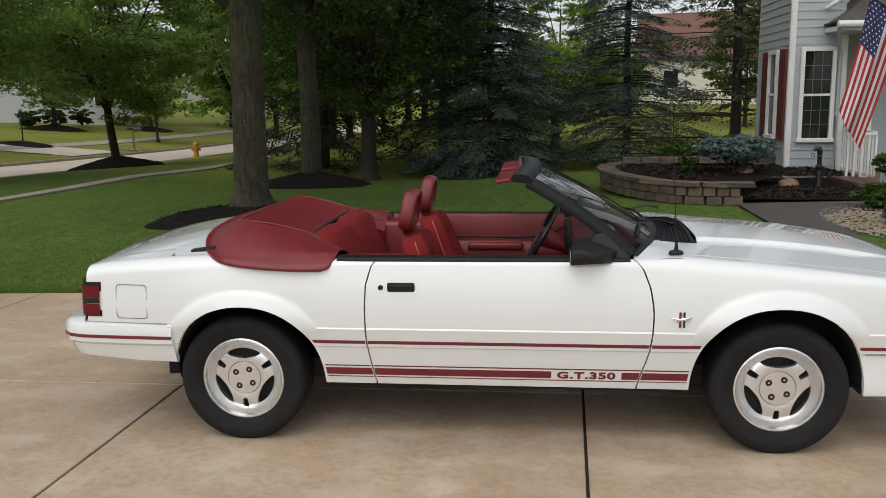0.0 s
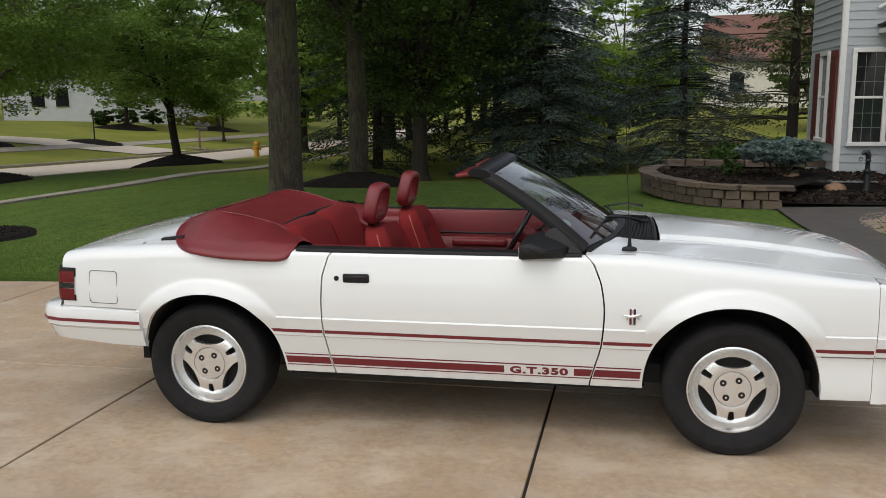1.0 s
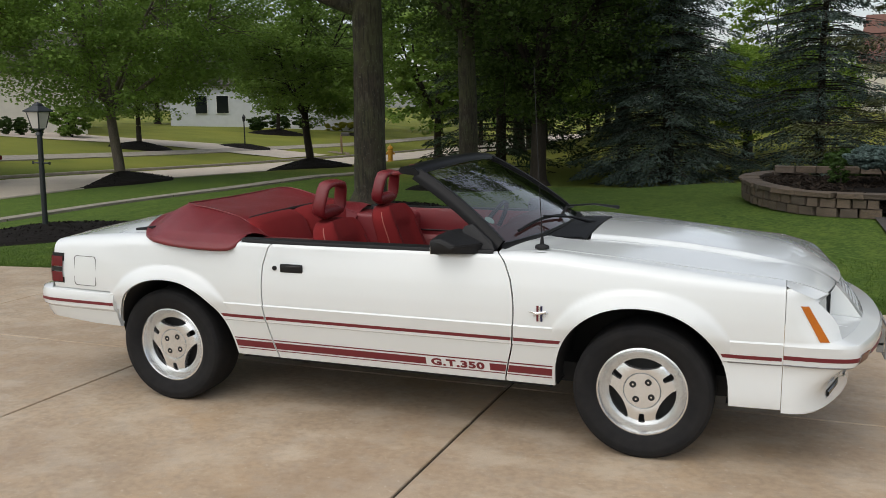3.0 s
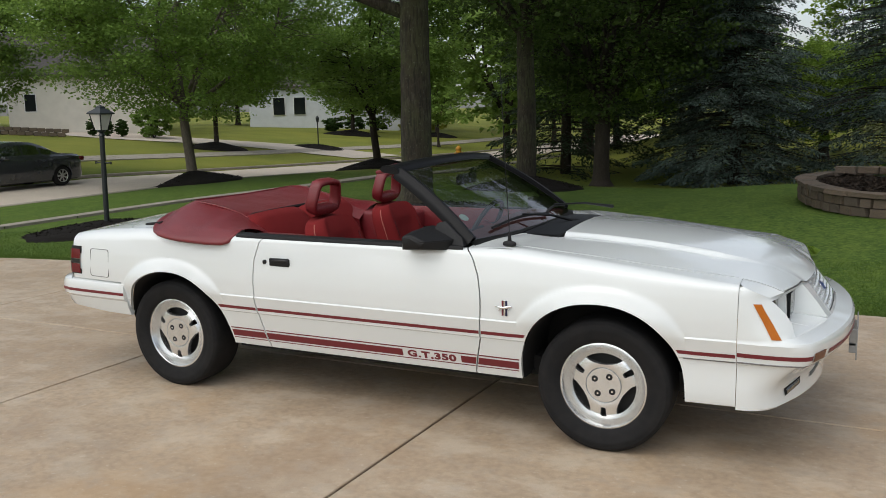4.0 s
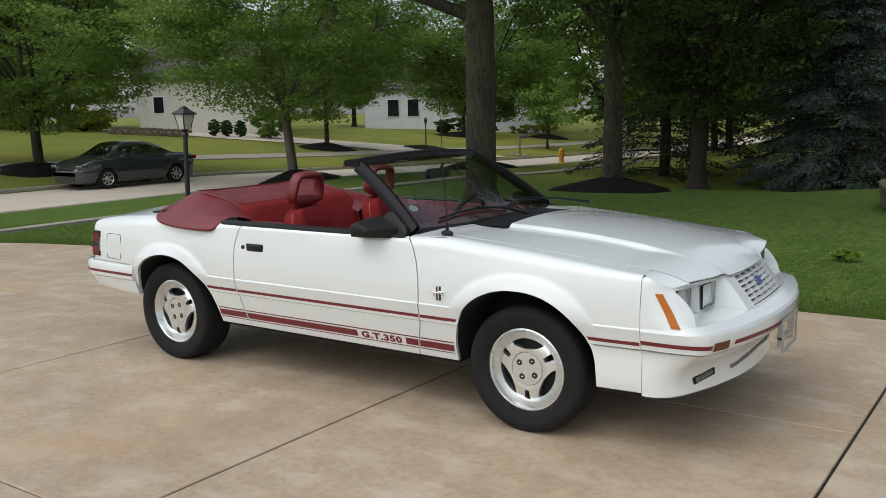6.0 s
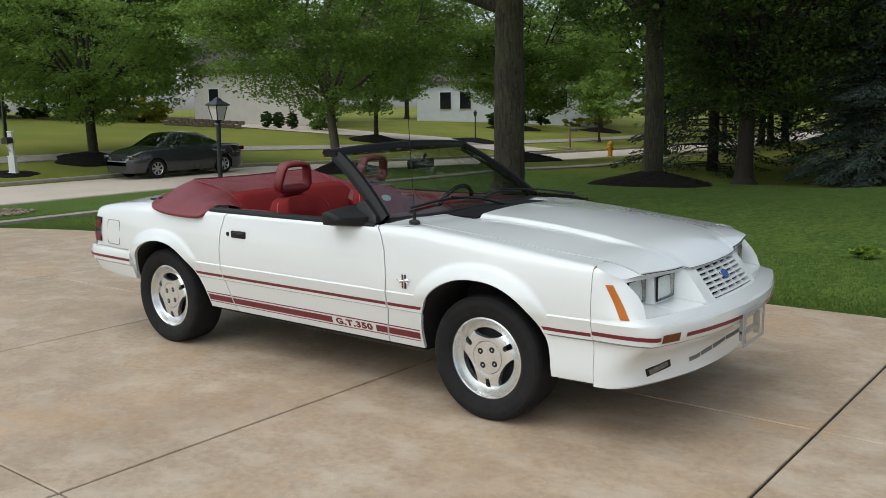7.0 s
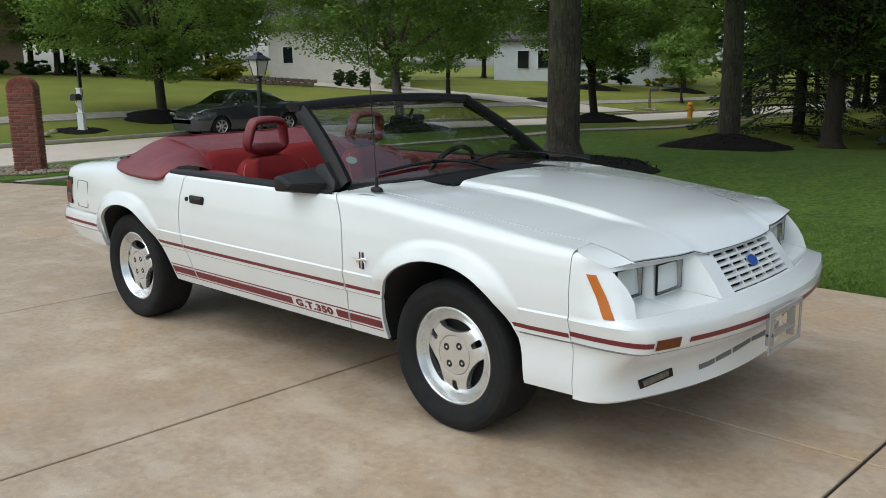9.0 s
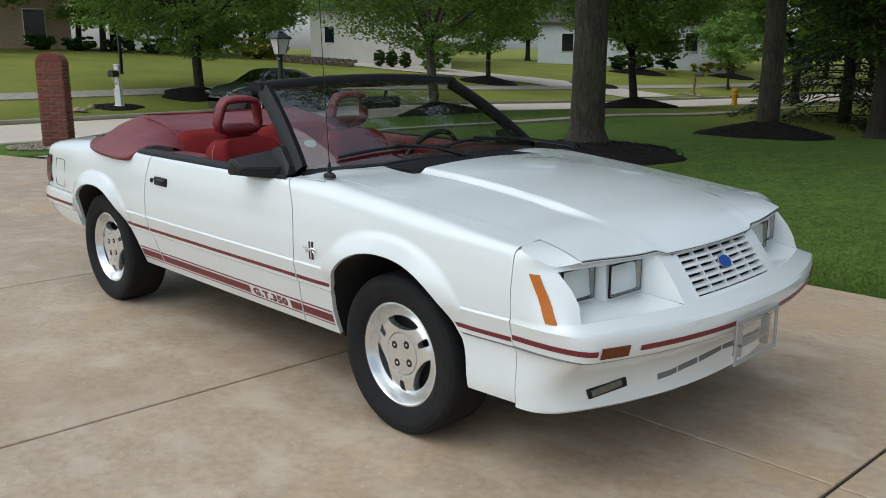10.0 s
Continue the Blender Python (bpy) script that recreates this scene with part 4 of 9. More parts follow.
    bm = tube(bmesh.new(), [(2.043, YC + y0 - 0.006, 0.656), (2.06, YC + y0 - 0.007, 0.655), (2.075, YC + y0 - 0.008, 0.650), (2.092, YC + y0 - 0.008, 0.652), (2.108, YC + y0 - 0.008, 0.656), (2.122, YC + y0 - 0.007, 0.660), (2.132, YC + y0 - 0.006, 0.655)], [0.002, 0.004, 0.008, 0.007, 0.008, 0.006, 0.002], 8)
    tube(bm, [(2.075, YC + y0 - 0.007, 0.648), (2.064, YC + y0 - 0.006, 0.637)], 0.003, 6)
    tube(bm, [(2.108, YC + y0 - 0.007, 0.650), (2.120, YC + y0 - 0.006, 0.640)], 0.003, 6)
    part("emblem", bm, M_CHROME, CAR, "bright metal fender emblem", shade=60)
    # lettering on the rocker stripe
    cu = bpy.data.curves.new("lettering", "FONT")
    cu.body, cu.size, cu.extrude, cu.offset = "G.T.350", 0.0475, 0.0008, 0.0022
    cu.align_x, cu.space_character = "CENTER", 1.12
    tmp = new("lettering", cu)
    me = bpy.data.meshes.new_from_object(tmp.evaluated_get(bpy.context.evaluated_depsgraph_get()))
    bpy.data.objects.remove(tmp)
    me.materials.clear()
    me.materials.append(M_RED_STRIPE)
    xs = [v.co.x for v in me.vertices]
    w = max(xs) - min(xs)
    mid = (max(xs) + min(xs)) / 2
    for v in me.vertices:
        x = 1.670 + (v.co.x - mid) * 0.272 / w
        z = 0.3385 + v.co.y * 1.02
        v.co = (x, YC - half(x, z) - 0.0012 - v.co.z, z)
    ob = new("lettering", me)
    ob.parent = CAR
    ob["label"] = "maroon model lettering"


flank_trim()


def bumper_path(z):
    """Half outline of the rear bumper: (x, u) from the arch to the middle."""
    pts = [(-0.316, 0.858), (-0.50, 0.852), (-0.64, 0.846), (-0.78, 0.836), (-0.850, 0.812), (-0.896, 0.768), (-0.918, 0.70), (-0.932, 0.55), (-0.942, 0.3), (-0.946, 0.0)]
    return pts


def rear_bumper():
    pts = bumper_path(0)
    full = [(x, -u) for x, u in pts] + [(x, u) for x, u in pts[-2::-1]]
    lev = [(0.385, -0.055), (0.392, -0.036), (0.44, -0.018), (0.478, -0.010), (0.486, 0.002), (0.494, 0.010), (0.53, 0.014), (0.565, 0.012), (0.582, 0.006), (0.592, -0.010), (0.598, -0.15)]

    def at(i, z, o):
        a, b = full[max(i - 1, 0)], full[min(i + 1, len(full) - 1)]
        d = Vector((b[0] - a[0], b[1] - a[1], 0)).normalized()
        n = Vector((-d.y, d.x, 0))
        if n.dot(Vector((full[i][0] - 0.2, full[i][1] * 0.6, 0))) < 0:
            n = -n
        rise = 0.022 * smooth(0.4, 0.85, abs(full[i][0])) * smooth(0.48, 0.385, z)
        return Vector((full[i][0], YC + full[i][1], z + rise)) + n * o
    bm = bmesh.new()
    rows = [[at(i, z, o) for z, o in lev] for i in range(len(full))]
    grid(bm, rows)
    bmesh.ops.recalc_face_normals(bm, faces=bm.faces)
    shell(bm, 0.03)
    rb = part("rear_bumper", bm, M_WHITE, CAR, "white moulded rear bumper", shade=30)
    bm = bmesh.new()
    grid(bm, [[at(i, z, o) for z, o in ((0.516, 0.008), (0.516, 0.0155), (0.532, 0.0155), (0.532, 0.008))] for i in range(len(full))])
    bmesh.ops.recalc_face_normals(bm, faces=bm.faces)
    part("stripe", bm, M_RED_STRIPE, rb)


rear_bumper()


def nose_details():
    # maroon stripe along the bumper, broken at the turn lamps
    for sgn in (-1, 1):
        for k0, k1 in ((17.0, 10.95), (8.85, 0.0)):
            bm = bmesh.new()
            rows = []
            for i in range(25):
                k = k0 + (k1 - k0) * i / 24
                rows.append([nose_at(k, z, o, sgn) for z, o in ((0.516, -0.004), (0.516, 0.002), (0.534, 0.002), (0.534, -0.004))])
            grid(bm, rows)
            bmesh.ops.recalc_face_normals(bm, faces=bm.faces)
            part("stripe", bm, M_RED_STRIPE, NOSE)
        bm = bmesh.new()
        grid(bm, [[nose_at(10.80 - 1.45 * i / 8, z, o, sgn) for z, o in ((0.505, -0.004), (0.506, 0.004), (0.542, 0.004), (0.543, -0.004))] for i in range(9)])
        bmesh.ops.recalc_face_normals(bm, faces=bm.faces)
        part("turn_lamp", bm, M_AMBER_DARK, NOSE, "dark amber turn lamp in the bumper", shade=30)
        # grey tube drawn as the shadow line under the bumper step, carried on along the fender
        bm = tube(bmesh.new(), [nose_at(17 - 17 * i / 48, 0.4905, 0.0015, sgn) for i in range(49)], 0.0032, 6)
        part("bumper_groove", bm, M_STEP_SHADE, NOSE, "thin grey line for the shade under the bumper step")
        bm = tube(bmesh.new(), [(x, YC + sgn * (half(x, 0.487) + 0.002), 0.487) for x in (2.905 + 0.216 * i / 8 for i in range(9))], 0.0028, 6)
        part("fender_groove", bm, M_STEP_SHADE, CAR)
        # fog lamp in its slot; a flat black band paints the recess's shade
        bm = bmesh.new()
        grid(bm, [[nose_at(10.0 - 2.0 * i / 8, 0.312 + 0.022 * i / 8 + h, o, sgn) for h, o in ((0.0, -0.004), (0.002, 0.002), (0.036, 0.002), (0.040, -0.004))] for i in range(9)])
        bmesh.ops.recalc_face_normals(bm, faces=bm.faces)
        fog = part("fog_lamp", bm, M_UNDER, NOSE, "small lamp on a black band for its shaded slot", shade=30)
        bm = bmesh.new()
        grid(bm, [[nose_at(9.8 - 1.5 * i / 8, 0.317 + 0.022 * i / 8 + h, o, sgn) for h, o in ((0.0, 0.001), (0.004, 0.007), (0.022, 0.009), (0.028, 0.001))] for i in range(9)])
        bmesh.ops.recalc_face_normals(bm, faces=bm.faces)
        part("lens", bm, M_REFLECTOR, fog, shade=40)
        # air slots
        for k0, k1 in ((6.6, 4.9), (4.7, 2.6), (2.4, 0.1)):
            bm = bmesh.new()
            grid(bm, [[nose_at(k0 + (k1 - k0) * i / 8, 0.328 + 0.028 * (1 - (k0 + (k1 - k0) * i / 8) / 7) + h, o, sgn) for h, o in ((0.0, -0.004), (0.001, 0.002), (0.020, 0.002), (0.022, -0.004))] for i in range(9)])
            bmesh.ops.recalc_face_normals(bm, faces=bm.faces)
            part("air_slot", bm, material("slot_grey", (0.16, 0.17, 0.17), 0.8) if k0 == 6.6 and sgn < 0 else bpy.data.materials["slot_grey"], NOSE, "grey air slot under the bumper")
    # clear plate holder: frame, pane, cross bars
    y0, y1, z0, z1, x = -0.165, 0.145, 0.383, 0.548, 3.580
    bm = bmesh.new()
    w = 0.017
    box(bm, x, x + 0.006, y0, y1, z0, z0 + w, 0.002)
    box(bm, x, x + 0.006, y0, y1, z1 - w, z1, 0.002)
    box(bm, x, x + 0.006, y0, y0 + w, z0 + w, z1 - w, 0.002)
    box(bm, x, x + 0.006, y1 - w, y1, z0 + w, z1 - w, 0.002)
    fr = part("plate_holder", bm, material("frosted_plastic", (0.30, 0.30, 0.30), 0.25, spec=0.7), CAR, "empty clear plastic plate holder")
    bm = bmesh.new()
    grid(bm, [[(x + 0.002, yy, zz) for zz in (z0 + w, z1 - w)] for yy in (y0 + w, y1 - w)])
    part("pane", bm, M_PLASTIC_CLEAR, fr)
    bm = boxed(x - 0.03, x, y0 + 0.05, y1 - 0.05, z0 + 0.055, z0 + 0.068, 0.002)
    box(bm, x - 0.03, x, y0 + 0.05, y0 + 0.06, z0 + 0.02, z1 - 0.03, 0.002)
    box(bm, x - 0.03, x, y1 - 0.06, y1 - 0.05, z0 + 0.02, z1 - 0.03, 0.002)
    part("bracket", bm, bpy.data.materials["frosted_plastic"], fr)


nose_details()

# ---- windscreen, cowl, mirror ----
SCREEN_B = lambda s: Vector((2.040 - 0.165 * abs(s) ** 2.0, 0.74 * s, 0.955 - 0.015 * s * s))
SCREEN_T = lambda s: Vector((1.452 - 0.045 * s * s, 0.595 * s, 1.283 - 0.024 * s * s))


def screen_pt(s, t, out=0.0):
    p = SCREEN_B(s).lerp(SCREEN_T(s), t)
    p += Vector((0.5, 0.0, 0.85)).normalized() * (0.018 * 4 * t * (1 - t) + out)
    return Vector((p.x, YC + p.y, p.z))


def screen():
    frame = part("windscreen_frame", bmesh.new(), material("satin_black_frame", (0.006, 0.006, 0.007), 0.45, spec=0.2, vary=0.3, scale=15), CAR, "black windscreen frame", shade=40)
    bm = bmesh.new()
    for sgn in (-1, 1):
        rows = []
        for i in range(15):
            t = i / 14
            e = screen_pt(sgn * 0.985, t)
            o = Vector((0, sgn, 0))
            b = Vector((-0.62, 0, -0.72))
            rows.append([e, e + Vector((0.01, 0, 0.012)), e + o * 0.022 + Vector((0.006, 0, 0.016)), e + o * 0.046 + b * 0.006, e + o * 0.050 + b * 0.022, e + o * 0.046 + b * 0.046, e + o * 0.01 + b * 0.050, e + b * 0.02])
        vs = grid(bm, rows)
        for a, b2 in zip(vs, vs[1:]):
            bm.faces.new((a[-1], b2[-1], b2[0], a[0]))
    rows = []
    for i in range(25):
        s = -1.07 + 2.14 * i / 24
        e = screen_pt(clamp(s, -1.0, 1.0), 1.0)
        e.y = YC + 0.595 * s
        rows.append([e + Vector(v) for v in ((0.012, 0, -0.010), (0.010, 0, 0.002), (-0.006, 0, 0.020), (-0.045, 0, 0.030), (-0.085, 0, 0.026), (-0.098, 0, 0.008), (-0.085, 0, -0.006), (-0.01, 0, -0.016))])
    vs = grid(bm, rows)
    for a, b2 in zip(vs, vs[1:]):
        bm.faces.new((a[-1], b2[-1], b2[0], a[0]))
    bm.faces.new(vs[0])
    bm.faces.new(vs[-1][::-1])
    bmesh.ops.recalc_face_normals(bm, faces=bm.faces)
    me = frame.data
    bm.to_mesh(me)
    bm.free()
    me.shade_smooth()
    me.set_sharp_from_angle(angle=radians(40))
    bm = bmesh.new()
    grid(bm, [[screen_pt(-0.99 + 1.98 * i / 24, 0.0 + j / 10) for j in range(11)] for i in range(25)])
    bmesh.ops.recalc_face_normals(bm, faces=bm.faces)
    gl = part("windscreen", bm, M_GLASS, CAR, "curved clear windscreen", shade=80)
    gl.visible_shadow = False
    # small round pale sticker
    bm = bmesh.new()
    r = [screen_pt(-0.905 + 0.036 * math.cos(a), 0.26 + 0.042 * math.sin(a), -0.003) for a in (2 * math.pi * k / 20 for k in range(20))]
    bm.faces.new([bm.verts.new(p) for p in r])
    part("sticker", bm, material("pale_sticker", (0.34, 0.44, 0.44), 0.5), gl, "small pale inspection sticker")
    # inner mirror
    bm = boxed(1.50, 1.53, YC - 0.125, YC + 0.125, 1.145, 1.205, 0.018, 3)
    mi = part("rear_view_mirror", bm, M_BLACK, CAR, "black inner mirror", shade=40)
    bm = tube(bmesh.new(), [(1.53, YC, 1.19), (1.555, YC, 1.235)], 0.008, 8)
    part("stem", bm, M_BLACK, mi)
    # red padding and visors on the header
    for u0, u1 in ((-0.56, -0.10), (0.10, 0.56)):
        bm = boxed(1.235, 1.405, YC + u0, YC + u1, 1.235, 1.255, 0.008, 2)
        for v in bm.verts:
            v.co.z += (1.40 - v.co.x) * -0.12 + 0.02
        part("sun_visor", bm, M_VINYL, CAR, "padded red sun visor", shade=40)
    bm = boxed(1.325, 1.375, YC - 0.56, YC + 0.56, 1.245, 1.292, 0.012, 2)
    part("header_trim", bm, M_VINYL, CAR, "red header trim", shade=40)


screen()


def cowl():
    """Black louvred panel between hood and glass, with the wipers."""
    bm = bmesh.new()
    front = lambda s: 2.222 - 0.010 * s * s
    cowl_z = lambda u: 0.954 - 0.13 * u * u
    rows = []
    for i in range(21):
        s = -1 + 2 * i / 20
        b = SCREEN_B(s * 0.60)
        u = 0.43 * s
        rows.append([(b.x - 0.02 + (front(s) - b.x + 0.02) * j / 4, YC + u, cowl_z(u)) for j in range(5)] + [(front(s) + 0.002, YC + u, cowl_z(u) - 0.03)])
    rows = [[(x, y, z - 0.018) for x, y, z in rows[0]]] + rows + [[(x, y, z - 0.018) for x, y, z in rows[-1]]]
    grid(bm, rows)
    bmesh.ops.recalc_face_normals(bm, faces=bm.faces)
    co = part("cowl_panel", bm, M_BLACK, CAR, "black louvred cowl panel", shade=40)
    for r in range(10):
        bm = bmesh.new()
        rows = []
        for i in range(17):
            s = -1 + 2 * i / 16
            b = SCREEN_B(s * 0.60)
            x = b.x + 0.012 + (front(s) - b.x - 0.02) * (r + 0.5) / 10
            z = cowl_z(0.43 * s)
            rows.append([(x - 0.007, YC + 0.425 * s, z), (x - 0.005, YC + 0.425 * s, z + 0.011), (x + 0.006, YC + 0.425 * s, z + 0.003), (x + 0.007, YC + 0.425 * s, z)])
        grid(bm, rows)
        bmesh.ops.recalc_face_normals(bm, faces=bm.faces)
        part("louvre", bm, M_BLACK, co, shade=40)
    for sgn in (-1, 1):
        bm = bmesh.new()
        rows = []
        for i in range(13):
            u = 0.425 + 0.30 * i / 12
            x0, x1 = SCREEN_B(u / 0.74).x - 0.03, hood_back(u) - 0.005
            rows.append([(x0 + (x1 - x0) * j / 6, YC + sgn * u, min(top_z(x0 + (x1 - x0) * j / 6, u), cowl_z(0.43) + 0.006) + 0.001) for j in range(7)])
        grid(bm, rows)
        bmesh.ops.recalc_face_normals(bm, faces=bm.faces)
        part("cowl_side", bm, M_WHITE, CAR, shade=60)
    # dark strip below the glass out to the fenders
    bm = bmesh.new()
    rows = []
    for i in range(41):
        s = -1.02 + 2.04 * i / 40
        b = SCREEN_B(s)
        zz = top_z(max(b.x + 0.02, 1.87), abs(b.y)) + 0.004
        rows.append([(b.x - 0.03, YC + b.y, b.z - 0.004), (b.x + 0.006, YC + b.y, max(b.z - 0.012, zz)), (b.x + 0.028, YC + b.y * 1.01, zz - 0.002), (b.x + 0.03, YC + b.y * 1.01, zz - 0.03)])
    grid(bm, rows)
    bmesh.ops.recalc_face_normals(bm, faces=bm.faces)
    part("screen_seal", bm, M_BLACK, CAR, "black rubber screen seal", shade=40)
    # white cowl corners
    for sgn in (-1, 1):
        bm = bmesh.new()
        rows = []
        for i in range(13):
            u = 0.40 + (0.80 - 0.40) * i / 12
            s = u / 0.74
            xb = SCREEN_B(min(s, 1.02)).x + 0.01
            xe = 2.10 + 0.14 * (1 - smooth(0.40, 0.72, u))
            rows.append([(xb + (xe - xb) * j / 5, YC + sgn * u, top_z(max(xb + (xe - xb) * j / 5, 1.87), u) - 0.003) for j in range(6)])
        grid(bm, rows)
        bmesh.ops.recalc_face_normals(bm, faces=bm.faces)
        part("cowl_corner", bm, M_WHITE, CAR, shade=40)
    for s0, s1, piv in ((-0.80, -0.02, -0.10), (-0.10, 0.60, 0.62)):
        bm = bmesh.new()
        pts = [screen_pt(s0 + (s1 - s0) * i / 10, 0.06 + 0.05 * math.sin(math.pi * i / 10), 0.016) for i in range(11)]
        tube(bm, pts, 0.0075, 6)
        wp = part("wiper", bm, M_BLACK, CAR, "black wiper blade", shade=50)
        bm = bmesh.new()
        m0 = pts[5] + Vector((0.004, 0, 0.012))
        pv = Vector((2.15, YC + piv + 0.05, 0.968))
        tube(bm, [m0, m0.lerp(pv, 0.55) + Vector((0.01, 0, 0.012)), pv, pv + Vector((0.03, 0.05, -0.01))], [0.005, 0.006, 0.009, 0.012], 8)
        part("arm", bm, M_BLACK, wp, shade=50)
    # antenna
    bm = bmesh.new()
    rows = []
    for h, a, b in ((0.0, 0.034, 0.018), (0.012, 0.034, 0.018), (0.018, 0.026, 0.014), (0.022, 0.010, 0.008), (0.06, 0.006, 0.006)):
        rows.append([(2.072 + a * math.cos(k), YC - 0.752 + b * math.sin(k), 0.928 + h) for k in (2 * math.pi * i / 20 for i in range(21))])
    grid(bm, rows)
    bmesh.ops.recalc_face_normals(bm, faces=bm.faces)
    an = part("antenna", bm, M_BLACK, CAR, "black antenna base with thin mast", shade=40)
    part("mast", tube(bmesh.new(), [(2.072, YC - 0.752, 0.98), (2.05, YC - 0.752, 1.35), (2.03, YC - 0.752, 1.75)], [0.0022, 0.0018, 0.0014], 6), M_DARK_METAL, an)
    # door mirrors
    for sgn in (-1, 1):
        bm = bmesh.new()
        sec = []
        for u, q in ((0.938, ((1.600, 0.922), (1.598, 0.962), (1.63, 0.968), (1.69, 0.945), (1.68, 0.926))), (0.930, ((1.588, 0.908), (1.586, 0.970), (1.635, 0.980), (1.71, 0.948), (1.70, 0.916))), (0.84, ((1.585, 0.890), (1.590, 0.983), (1.65, 0.996), (1.780, 0.948), (1.775, 0.902))), (0.745, ((1.61, 0.876), (1.615, 0.995), (1.67, 1.008), (1.835, 0.948), (1.825, 0.898)))):
            sec.append([(x, YC + sgn * u, z) for x, z in q + q[:1]])
        vs = grid(bm, sec)
        bm.faces.new(vs[0][:-1])
        bm.faces.new(vs[-1][:-1])
        bmesh.ops.remove_doubles(bm, verts=bm.verts, dist=0.0005)
        bmesh.ops.recalc_face_normals(bm, faces=bm.faces)
        bmesh.ops.bevel(bm, geom=[e for e in bm.edges], offset=0.004, segments=2, affect="EDGES", clamp_overlap=True)
        mr = part("door_mirror", bm, M_BLACK, CAR, "angular black door mirror", shade=35)
        bm = boxed(1.583, 1.5865, YC + sgn * 0.875 - 0.045, YC + sgn * 0.875 + 0.045, 0.905, 0.965, 0.001)
        part("mirror_glass", bm, M_CHROME, mr)
        # sail panel at the pillar's foot
        bm = bmesh.new()
        v = [(1.66, 0.79, 0.92), (1.86, 0.80, 0.92), (1.84, 0.775, 0.955), (1.74, 0.75, 1.03), (1.70, 0.755, 1.02)]
        rows = [[(x, YC + sgn * (u + 0.012), z) for x, u, z in v], [(x, YC + sgn * (u - 0.02), z) for x, u, z in v]]
        a = [bm.verts.new(p) for p in rows[0]]
        b = [bm.verts.new(p) for p in rows[1]]
        bm.faces.new(a)
        bm.faces.new(b[::-1])
        for i in range(5):
            bm.faces.new((a[i], a[(i + 1) % 5], b[(i + 1) % 5], b[i]))
        bmesh.ops.recalc_face_normals(bm, faces=bm.faces)
        part("mirror_sail", bm, M_BLACK, mr)


cowl()

# ---- folded-top boot ----
BOOT = [
    ((0.49, 0.800, 0.905), (0.50, 0.56, 0.890), (0.50, 0.47, 0.840)),
    ((0.455, 0.850, 0.872), (0.45, 0.53, 0.905), (0.46, 0.46, 0.860)),
    ((0.38, 0.866, 0.866), (0.38, 0.51, 0.938), (0.40, 0.455, 0.900)),
    ((0.25, 0.868, 0.868), (0.27, 0.50, 0.987), (0.31, 0.45, 0.950)),
    ((0.10, 0.862, 0.876), (0.12, 0.52, 1.028), (0.29, 0.43, 0.968)),
    ((-0.04, 0.838, 0.893), (0.0, 0.535, 1.048), (0.285, 0.40, 0.975)),
    ((-0.13, 0.775, 0.915), (-0.055, 0.50, 1.052), (0.285, 0.36, 0.976)),
    ((-0.205, 0.62, 0.950), (-0.075, 0.42, 1.050), (0.285, 0.30, 0.977)),
    ((-0.245, 0.40, 0.980), (-0.08, 0.25, 1.046), (0.28, 0.2, 0.978)),
    ((-0.255, 0.0, 0.992), (-0.08, 0.0, 1.044), (0.28, 0.0, 0.978)),
]


